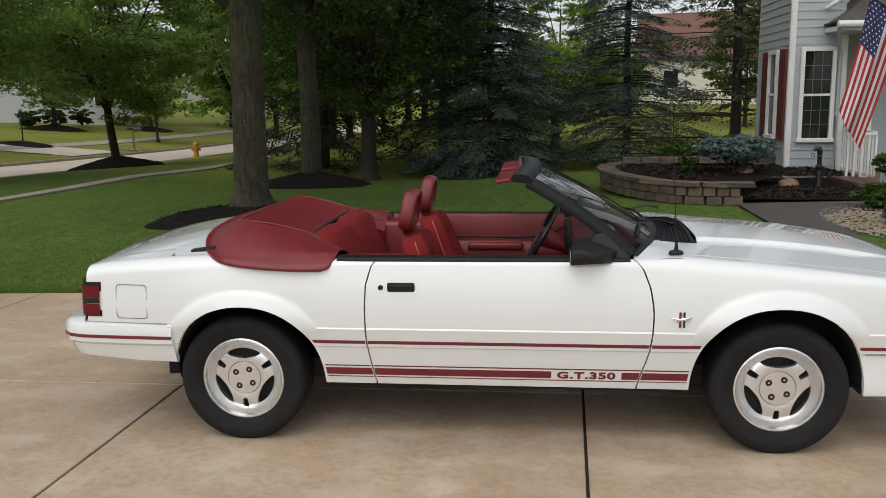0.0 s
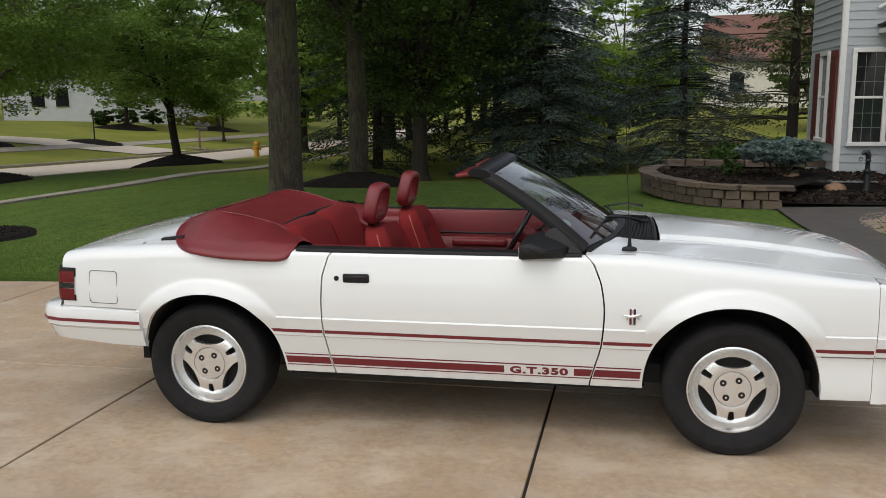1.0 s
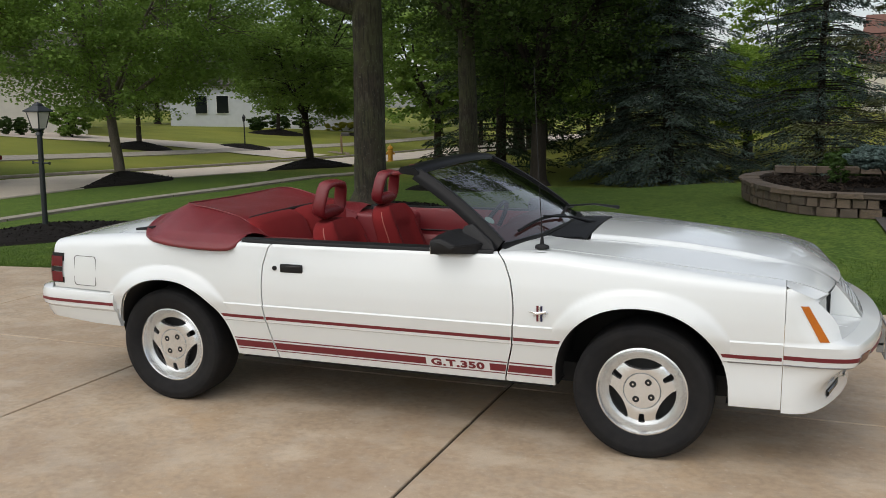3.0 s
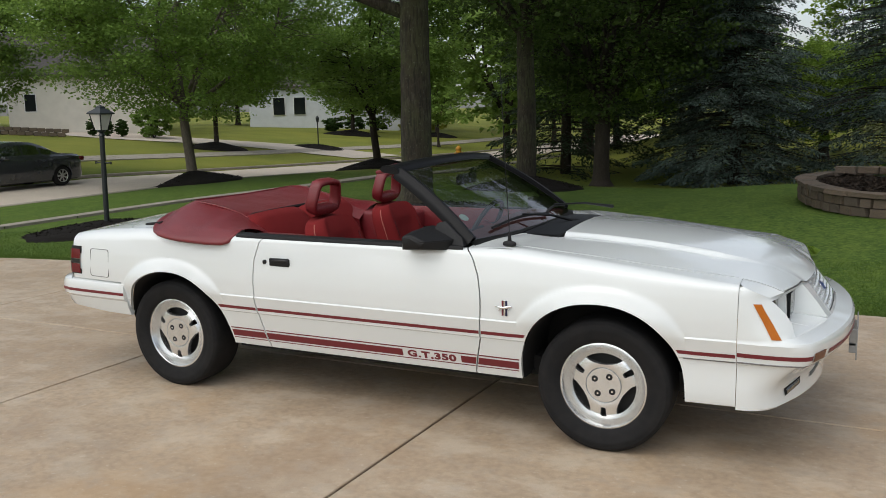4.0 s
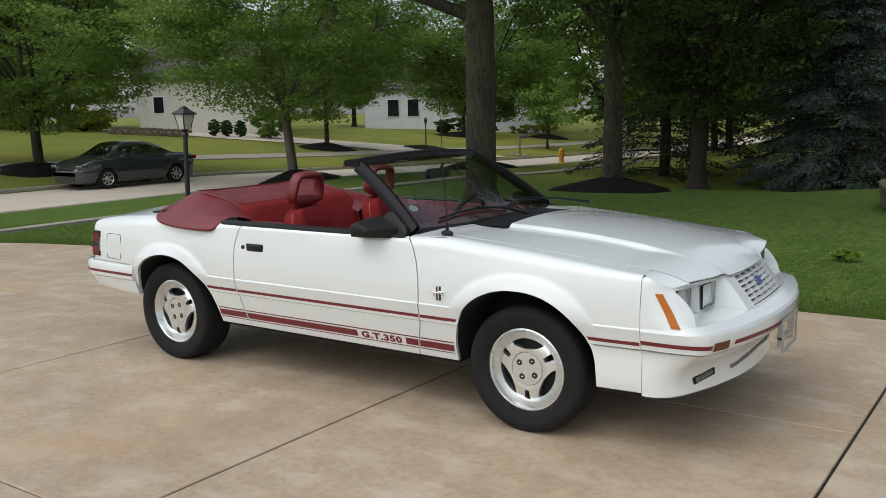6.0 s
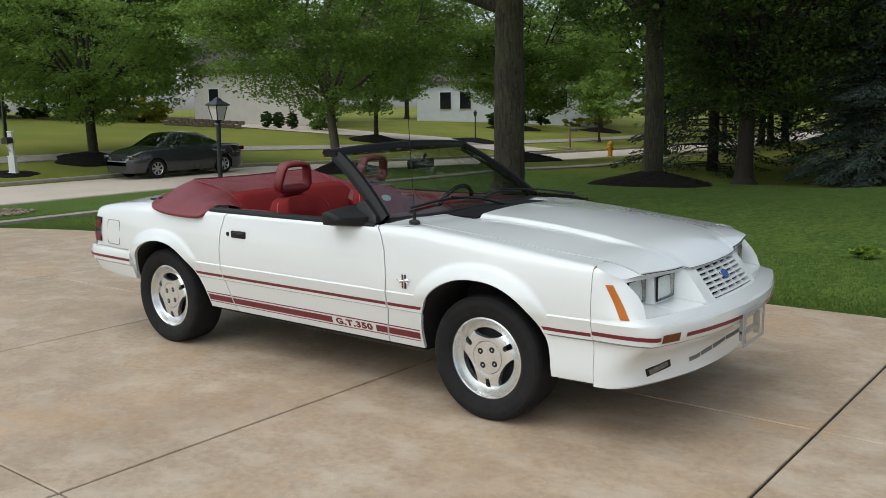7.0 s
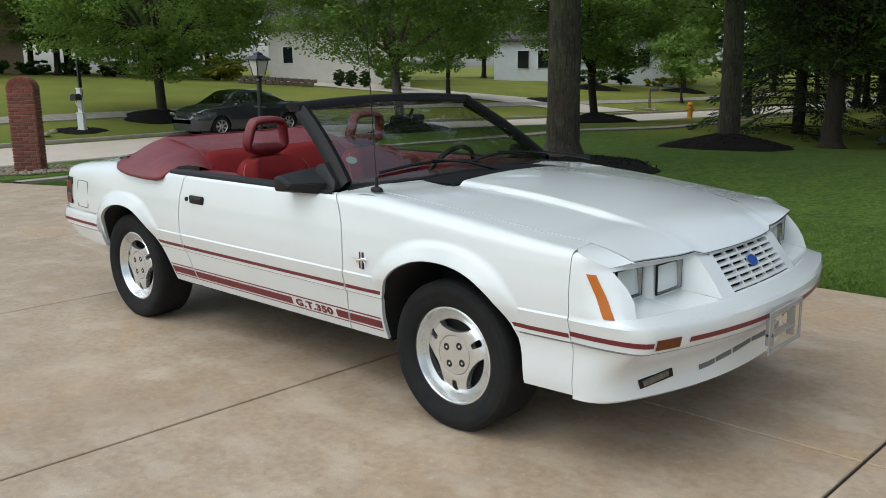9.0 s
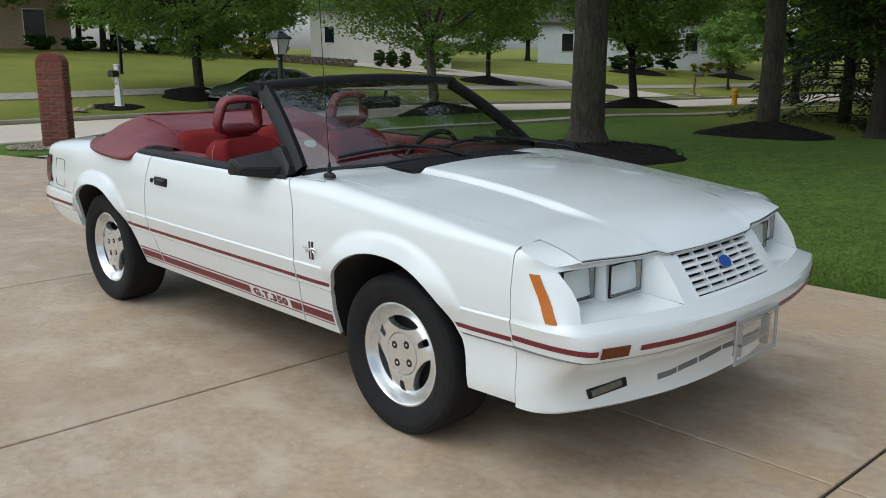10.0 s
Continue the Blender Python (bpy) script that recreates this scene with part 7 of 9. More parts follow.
def broadleaf(name, x, y, label, trunk_r, fork, crown_c, crown_r, clusters, per, leaf, bark, leaf_mat, seed, lean=(0, 0), gaps=0.0, limbs=7, base_z=None, size_c=0.70, shape_low=0.3, low_limb=None):
    """A tapered trunk that forks into limbs, with a crown of many leaf sprays, uneven and open in places."""
    rng = np.random.default_rng(seed)
    z0 = (lawn_z(x, y) if base_z is None else base_z) - 0.1
    t = thing(name, label, "tree", Matrix.Translation((x, y, z0)), group="broadleaf trees")
    bm = bmesh.new()
    pts, rad = [], []
    top = Vector((lean[0], lean[1], fork))
    for i in range(11):
        f = i / 10
        pts.append(Vector((lean[0] * f ** 1.4, lean[1] * f ** 1.4, fork * f)) + Vector((0.02 * math.sin(5 * f + seed), 0.02 * math.cos(4 * f), 0)))
        rad.append(trunk_r * (1.0 + 0.75 * max(0, 1 - f * fork / 0.45) ** 2 - 0.22 * f))
    fp, fr = [], []
    for i in range(10):
        for j in range(6):
            fp.append(pts[i].lerp(pts[i + 1], j / 6))
            fr.append(rad[i] + (rad[i + 1] - rad[i]) * j / 6)
    tube(bm, fp + [pts[-1]], fr + [rad[-1]], 36)
    cc, cr = Vector(crown_c), Vector(crown_r)
    cen, rads = [], []
    tries = 0
    while len(cen) < clusters and tries < clusters * 20:
        tries += 1
        d = Vector(rng.normal(size=3)).normalized()
        k = rng.uniform(0.35, 1.0) ** 0.6
        p = cc + Vector((d.x * cr.x, d.y * cr.y, d.z * cr.z)) * k
        if d.z < 0 and k > 0.9 and rng.random() < shape_low:
            continue
        w = noise.noise(p * 0.35 + Vector((seed, 0, 0)))
        if w < gaps - 0.25:
            continue
        p += Vector((0, 0, 0.5 * w))
        cen.append(tuple(p))
        rads.append(size_c * rng.uniform(0.6, 1.2))
    # main limbs towards groups of sprays, then twigs
    order = rng.permutation(len(cen))
    mains = []
    for k in range(limbs):
        a = 2 * math.pi * k / limbs + rng.uniform(-0.3, 0.3)
        e = cc + Vector((math.cos(a) * cr.x * 0.55, math.sin(a) * cr.y * 0.55, cr.z * rng.uniform(-0.25, 0.5)))
        start = top + Vector((0, 0, rng.uniform(-0.12, 0.05) * fork))
        mains.append(limb(bm, rng, start, e, trunk_r * 0.42, trunk_r * 0.12, 0.25, 8, 7))
    mains.append(limb(bm, rng, top, cc + Vector((0, 0, cr.z * 0.6)), trunk_r * 0.6, trunk_r * 0.12, 0.08, 9, 8))
    for k in order[: int(len(cen) * 0.6)]:
        p = Vector(cen[k])
        best = min((q for m in mains for q in m[2:]), key=lambda q: (q - p).length_squared + (2.0 if q.z > p.z else 0))
        limb(bm, rng, best, p, trunk_r * 0.09, 0.006, 0.2, 4, 3)
    if low_limb:
        z, e = low_limb
        start = Vector((lean[0], lean[1], 0)) * (z / fork) ** 1.4 + Vector((0, 0, z))
        arm = limb(bm, rng, start, Vector(e), trunk_r * 0.42, trunk_r * 0.16, 0.12, 9, 8)
        for q in arm[4:]:
            limb(bm, rng, q, q + Vector((rng.normal() * 0.4, rng.normal() * 0.4, 0.7)), trunk_r * 0.12, 0.01, 0.2, 5, 4)
    if trunk_r > 0.17:
        # ridged bark on the stem
        bm.normal_update()
        for w in bm.verts:
            if w.co.z < fork * 0.98 and math.hypot(w.co.x - lean[0] * (clamp(w.co.z / fork)) ** 1.4, w.co.y - lean[1] * (clamp(w.co.z / fork)) ** 1.4) < trunk_r * 2:
                a = math.atan2(w.co.y, w.co.x)
                w.co += w.normal * (0.018 * noise.noise(Vector((math.cos(a) * 6, math.sin(a) * 6, w.co.z * 1.3 + seed))) + 0.009 * noise.noise(Vector((math.cos(a) * 14, math.sin(a) * 14, w.co.z * 3.0))))
    part("trunk", bm, bark, t, shade=60)
    v, f = leaf_cloud(rng, cen, rads, per, leaf)
    from_arrays("crown", v, f, leaf_mat, t)
    return t


def conifer(name, x, y, label, height, radius, low, whorls, per_whorl, sprays, spray, needle_mat, bark, seed, sparse=0.0, droop=0.35, trunk_r=0.16, base_z=None):
    """A straight trunk with whorls of drooping boughs, each set with flat sprays of needles."""
    rng = np.random.default_rng(seed)
    z0 = (lawn_z(x, y) if base_z is None else base_z) - 0.1
    t = thing(name, label, "tree", Matrix.Translation((x, y, z0)), group="conifers")
    bm = bmesh.new()
    tube(bm, [(0.03 * math.sin(i), 0, height * i / 12) for i in range(13)], [trunk_r * (1 - 0.93 * i / 12) for i in range(13)], 10)
    V = []
    for w in range(whorls):
        f = w / (whorls - 1)
        z = low + (height - low) * f ** 0.9
        L0 = radius * (1 - f) ** 0.8 * (0.8 + 0.4 * rng.random()) + 0.12
        for k in range(per_whorl):
            if rng.random() < sparse:
                continue
            a = 2 * math.pi * (k + rng.random() * 0.8) / per_whorl + w * 1.3
            L = L0 * rng.uniform(0.65, 1.15)
            da = np.array((math.cos(a), math.sin(a), 0.0))
            side_v = np.array((-math.sin(a), math.cos(a), 0.0))
            zz = z + rng.uniform(-0.2, 0.2)
            path = lambda s: da * L * s + np.array((0, 0, zz + L * (0.12 * s - droop * s * s + 0.10 * s ** 4)))
            tube(bm, [path(s) for s in (0, 0.35, 0.7, 1.0)], [0.022 * (0.4 + L / radius), 0.016, 0.010, 0.004], 4, cap=False)
            m = max(8, int(sprays * (L / radius) ** 1.3))
            s = rng.random(m) ** 0.6 * 0.9 + 0.1
            off = rng.normal(size=m) * (0.05 + 0.30 * L * (1 - s) * 0.6 + 0.05)
            for si, oi in zip(s, off):
                c = path(si) + side_v * oi + np.array((0, 0, -abs(oi) * 0.35 - rng.random() * 0.10))
                ln = spray * rng.uniform(0.6, 1.25)
                dirv = da * 0.55 + side_v * np.sign(oi) * rng.uniform(0.2, 0.9) + np.array((0, 0, rng.uniform(-0.75, 0.15)))
                dirv /= np.linalg.norm(dirv)
                wv = np.cross(dirv, np.array((rng.normal() * 0.5, rng.normal() * 0.5, 1.0)))
                wv /= np.linalg.norm(wv) + 1e-9
                wd = ln * 0.17
                V += [c - wv * wd * 0.5, c + dirv * ln * 0.45 - wv * wd, c + dirv * ln, c + dirv * ln * 0.45 + wv * wd]
    part("trunk", bm, bark, t, shade=0)
    V = np.array(V)
    from_arrays("needles", V, np.arange(len(V)).reshape(-1, 4), needle_mat, t)
    return t


# big maple beside the drive: trunk and limbs seen, crown over the view
broadleaf("tree", -2.64, 7.42, "tall maple with thick mossy trunk in mulch", 0.25, 4.4, (0.3, 0.5, 6.9), (5.2, 5.2, 3.9), 480, 110, 0.10, M_BARK, M_LEAF_DARK, 11, limbs=9, low_limb=(3.05, (-2.3, -0.7, 4.1)))
broadleaf("tree", -4.0, 15.95, "tall rough-barked tree in a mulch bed", 0.25, 4.2, (0, 0, 8.0), (4.4, 4.4, 4.6), 440, 110, 0.10, M_BARK, M_LEAF_DARK, 12, limbs=8)
# street maples
broadleaf("tree", -15.0, 16.2, "spreading street maple with forked trunk in mulch", 0.165, 2.35, (0.2, -0.2, 5.2), (4.7, 4.7, 3.2), 560, 150, 0.092, M_BARK_PALE, M_LEAF, 13, lean=(-0.12, -0.05), limbs=8, shape_low=0.2)
broadleaf("tree", -13.5, 25.0, "street maple with dark trunk in mulch", 0.16, 2.2, (0, 0, 5.2), (3.4, 3.4, 3.5), 420, 140, 0.10, M_BARK_DARK, M_LEAF, 14, lean=(-0.2, 0.05), limbs=7, shape_low=0.15)
broadleaf("tree", -24.2, 13.2, "wide maple on the lawn across the street", 0.18, 2.2, (0, 0, 4.8), (4.6, 4.6, 3.4), 520, 150, 0.105, M_BARK, M_LEAF, 15, limbs=9, shape_low=0.1)
broadleaf("tree", -27.4, 32.1, "young maple across the street in mulch", 0.14, 2.0, (0, 0, 4.5), (3.7, 3.7, 3.1), 340, 90, 0.14, M_BARK_DARK, M_LEAF, 16, limbs=7)
# dark trees behind the maple
broadleaf("tree", -3.74, 22.0, "dark dense tree at the wood's edge", 0.26, 2.6, (0, 0, 6.6), (4.2, 3.6, 4.6), 540, 110, 0.11, M_BARK_DARK, M_LEAF_DARK, 17, limbs=9, shape_low=0.05)
broadleaf("tree", 2.2, 31.3, "bright green tree behind the spruces", 0.2, 1.4, (0, 0, 2.6), (3.3, 3.2, 1.8), 300, 100, 0.12, M_BARK_DARK, M_LEAF_BRIGHT, 18, limbs=8)
# conifers
conifer("spruce", -0.02, 23.76, "large blue spruce with drooping boughs", 9.6, 3.0, 0.35, 54, 9, 420, 0.12, M_SPRUCE, M_BARK_DARK, 21, 0.12, 0.40, 0.2)
conifer("spruce", 4.45, 25.2, "thinner blue spruce with open lower boughs", 10.5, 3.0, 0.5, 48, 8, 350, 0.12, M_SPRUCE_MID, M_BARK_DARK, 22, 0.12, 0.36, 0.17)
conifer("pine", 6.75, 19.6, "tall open pine with bare lower trunk", 13.5, 3.0, 0.9, 28, 7, 330, 0.14, M_PINE, M_BARK_DARK, 23, 0.15, 0.22, 0.16)
conifer("spruce", -6.06, 25.6, "dark green spruce at the wood's edge", 13.0, 3.2, 0.3, 34, 8, 230, 0.17, M_SPRUCE_GREEN, M_BARK_DARK, 24, 0.1, 0.4, 0.2)
conifer("spruce", -2.0, 27.5, "dark green spruce deep in the wood", 14.0, 3.2, 0.2, 28, 7, 190, 0.19, M_SPRUCE_GREEN, M_BARK_DARK, 25, 0.1, 0.4, 0.2)


def wood():
    """Further trees that close the view; three kinds, copied."""
    kinds = [
        broadleaf("tree", 28.0, 66.0, "bright green tree in the distance", 0.22, 2.5, (0, 0, 6.5), (4.6, 4.6, 5.2), 300, 36, 0.29, M_BARK_DARK, M_LEAF_BRIGHT, 31, limbs=6, shape_low=0.0),
        broadleaf("tree", -9.5, 46.0, "full green tree in the distance", 0.22, 2.2, (0, 0, 6.8), (4.8, 4.8, 5.4), 300, 36, 0.29, M_BARK_DARK, M_LEAF, 32, limbs=6, shape_low=0.0),
        broadleaf("tree", -7.0, 53.0, "dark green tree in the distance", 0.22, 2.2, (0, 0, 7.2), (4.4, 4.4, 5.8), 300, 36, 0.29, M_BARK_DARK, M_LEAF_DARK, 33, limbs=6, shape_low=0.0),
    ]
    rng = random.Random(8)
    spots = [(-11.5, 50, 1), (-13.2, 38, 1), (-4.5, 42, 2), (-8.0, 35, 1), (-14.5, 58, 1), (-20, 66, 2), (-12, 72, 1), (-27, 75, 1), (-34, 68, 2), (-42, 78, 1), (-50, 62, 0), (-58, 52, 1), (-46, 46, 1), (-60, 38, 2), (-52, 34, 1), (-66, 26, 1), (-64, 12, 2), (-70, 2, 1), (-30, 90, 2), (-8, 88, 1), (26, 84, 1), (-54, 23.5, 2), (-59, 27, 1), (-50, 21, 1), (30, 62, 0), (-48, 12, 1), (-55, 28, 1), (-44, 24, 2)]
    for x, y, k in spots:
        s = rng.uniform(0.9, 1.3)
        copy_thing(kinds[k], Matrix.Translation((x, y, lawn_z(clamp(x, -90, 60), clamp(y, -20, 120)) - 0.1)) @ pose(0, 0, 0, 0, 0, rng.uniform(0, 360)) @ Matrix.Scale(s, 4))
    copy_thing(kinds[0], Matrix.Translation((5.6, 41.0, lawn_z(5.6, 41) - 0.1)) @ Matrix.Scale(0.36, 4))
    small = broadleaf("tree", -17.5, 44.0, "small young street tree in mulch", 0.09, 1.6, (0, 0, 3.2), (1.9, 1.9, 1.7), 120, 40, 0.2, M_BARK_DARK, M_LEAF, 34, limbs=5, base_z=lawn_z(-23, 46))
    small.location = (-24.0, 52.0, lawn_z(-24, 52))
    copy_thing(small, Matrix.Translation((-29, 62, lawn_z(-29, 62))) @ Matrix.Scale(1.5, 4))
    copy_thing(kinds[1], Matrix.Translation((-33.0, 55.0, lawn_z(-33, 55))) @ pose(0, 0, 0, 0, 0, 140) @ Matrix.Scale(0.75, 4))
    copy_thing(kinds[2], Matrix.Translation((11.6, 39.5, lawn_z(11.6, 39.5) - 0.1)) @ pose(0, 0, 0, 0, 0, 50) @ Matrix.Scale(0.5, 4))
    copy_thing(kinds[0], Matrix.Translation((3.2, 60.0, lawn_z(3.2, 60))) @ Matrix.Scale(0.8, 4))
    # added tree behind the camera, always out of view
    copy_thing(kinds[1], Matrix.Translation((-13.0, -18.0, lawn_z(-13, -18))) @ pose(0, 0, 0, 0, 0, 80))


wood()


def shrub(name, x, y, z0, r, h, clusters, per, leaf, mat, label, seed, group="shrubs", stem=0.0, flat=0.5):
    rng = np.random.default_rng(seed)
    t = thing(name, label, "shrub", Matrix.Translation((x, y, z0)), group=group)
    cen, rads = [], []
    for _ in range(clusters):
        d = Vector(rng.normal(size=3)).normalized()
        k = rng.uniform(0.5, 1.0)
        cen.append((d.x * r * k, d.y * r * k, stem + h * 0.5 + d.z * h * 0.5 * k))
        rads.append(0.22 * min(r, h) * rng.uniform(0.8, 1.3))
    v, f = leaf_cloud(rng, cen, rads, per, leaf, flat, 0.0)
    from_arrays("foliage", v, f, mat, t)
    bm = bmesh.new()
    for k in range(5):
        a = 2 * math.pi * k / 5
        limb(bm, rng, (0.02 * math.cos(a), 0.02 * math.sin(a), -0.05), (math.cos(a) * r * 0.5, math.sin(a) * r * 0.5, stem + h * 0.6), 0.02 + 0.02 * r, 0.006, 0.2, 5, 4)
    part("stems", bm, M_BARK_DARK, t)
    return t


# grass blades along the lawn's near edge and tufts in the drive-side lawn
M_BLADE = leaf_material("grass_blades", (0.125, 0.195, 0.034), (0.075, 0.130, 0.022), 0.45)


def grass_field():
    rng = np.random.default_rng(77)
    n = 130000
    x = rng.uniform(-10.5, 7.5, n)
    y = edge_y(x) - 0.02 + (rng.random(n) ** 2.4) * 2.6
    keep = ((x + 2.6) ** 2 + (y - 7.35) ** 2 > 1.45 ** 2) & ((x + 6.5) ** 2 + (y - 4.85) ** 2 > 1.25 ** 2) & ~((x > 2.6) & (y > 8.6 + rng.normal(0, 0.25, n))) & ~((x > 4.3) & (y > 5.6 + rng.normal(0, 0.3, n))) & ~(np.abs(x + 9.45) < 0.34)
    x, y = x[keep], y[keep]
    n = len(x)
    z = np.array([lawn_z(a, b) for a, b in zip(x, y)]) - 0.025
    a = rng.random(n) * 6.283
    h = rng.uniform(0.014, 0.032, n)
    w = rng.uniform(0.003, 0.006, n) * 0.8
    lx, ly = rng.normal(0, 0.02, n), rng.normal(0, 0.02, n)
    p0 = np.stack((x - np.cos(a) * w, y - np.sin(a) * w, z), 1)
    p1 = np.stack((x + np.cos(a) * w, y + np.sin(a) * w, z), 1)
    p2 = np.stack((x + lx, y + ly, z + h), 1)
    v = np.stack((p0, p1, p2), 1).reshape(-1, 3)
    ob = from_arrays("grass", v, np.arange(n * 3).reshape(-1, 3), M_BLADE)
    tagged(ob, "short mown green grass blades along the drive", "grass", kind="stuff")


grass_field()

# ---- the house beside the drive ----
M_SIDING = material("grey_blue_siding", (0.40, 0.43, 0.45), 0.6, vary=0.25, scale=4, tint=(0.33, 0.36, 0.38), fine=0.15, fine_scale=60)
M_SHUTTER = material("brick_red_shutter", (0.16, 0.035, 0.032), 0.5, vary=0.2)
M_DARK_GLASS = material("dark_window_glass", (0.012, 0.015, 0.016), 0.06, spec=0.45)
M_MUNTIN = material("grey_muntin", (0.16, 0.17, 0.17), 0.5, vary=0.2)
M_SHINGLE = material("grey_shingles", (0.09, 0.08, 0.075), 0.9, vary=0.6, scale=8, bump=0.5, bump_scale=40)
M_STONEWALL = material("tan_wall_stone", (0.170, 0.122, 0.080), 0.9, vary=0.7, scale=7, tint=(0.085, 0.068, 0.056), fine=0.4, fine_scale=70, bump=1.0, bump_scale=22, rand=0.75)
M_WALKWAY = material("grey_walkway", (0.085, 0.076, 0.068), 0.8, vary=0.6, scale=3, tint=(0.055, 0.05, 0.046), fine=0.4, fine_scale=40, bump=0.6, bump_scale=14)
M_PORCH = material("porch_brick", (0.19, 0.11, 0.08), 0.85, vary=0.5, scale=9)


def boards(parent, length, z0, z1, lap, m, sgn=1):
    """Overlapping siding boards, each its own piece."""
    me = bpy.data.meshes.new("siding_board")
    bm = bmesh.new()
    sec = [(0.0, 0.0), (-0.016, 0.0), (-0.014, 0.006), (-0.001, lap + 0.004), (0.0, lap + 0.004)]
    rows = [[(x, dy, dz) for dy, dz in sec] for x in (0.0, length)]
    vs = grid(bm, rows)
    bm.faces.new((vs[0][0], vs[0][-1], vs[1][-1], vs[1][0]))
    bmesh.ops.recalc_face_normals(bm, faces=bm.faces)
    bm.to_mesh(me)
    bm.free()
    me.materials.append(M_SIDING)
    z = z0
    while z < z1:
        ob = new("siding_board", me)
        ob.parent = parent
        ob.matrix_basis = m @ Matrix.Translation((0, 0, z))
        z += lap


def window(name, m, w, h, mats=(M_WHITE_TRIM, M_DARK_GLASS), cols=3, rows=3, label="white double-hung window with muntins"):
    """Double-hung window on a wall in the plane y = 0, facing -y."""
    t = thing(name, label, "window", m, kind="structure")
    f = 0.075
    part("window_frame", boxed(-w / 2, w / 2, -0.05, 0.02, h - f, h, 0.006), mats[0], t)
    part("window_frame", boxed(-w / 2, -w / 2 + f, -0.05, 0.02, f, h - f, 0.006), mats[0], t)
    part("window_frame", boxed(w / 2 - f, w / 2, -0.05, 0.02, f, h - f, 0.006), mats[0], t)
    part("window_sill", boxed(-w / 2 - 0.02, w / 2 + 0.02, -0.075, 0.02, 0, f, 0.008), mats[0], t)
    part("meeting_rail", boxed(-w / 2 + f, w / 2 - f, -0.03, 0.01, h / 2 - 0.02, h / 2 + 0.025, 0.004), mats[0], t)
    for k, (z0, z1) in enumerate(((f, h / 2 - 0.02), (h / 2 + 0.025, h - f))):
        part("pane", boxed(-w / 2 + f, w / 2 - f, 0.0, 0.012, z0, z1), mats[1], t, "dark glass pane")
        for c in range(1, cols):
            x = -w / 2 + f + (w - 2 * f) * c / cols
            part("muntin", boxed(x - 0.0045, x + 0.0045, -0.006, 0.004, z0, z1), M_MUNTIN, t)
        for r in range(1, rows):
            z = z0 + (z1 - z0) * r / rows
            part("muntin", boxed(-w / 2 + f, w / 2 - f, -0.007, 0.003, z - 0.0045, z + 0.0045), M_MUNTIN, t)
    return t


HX, HY = 6.0, 11.9


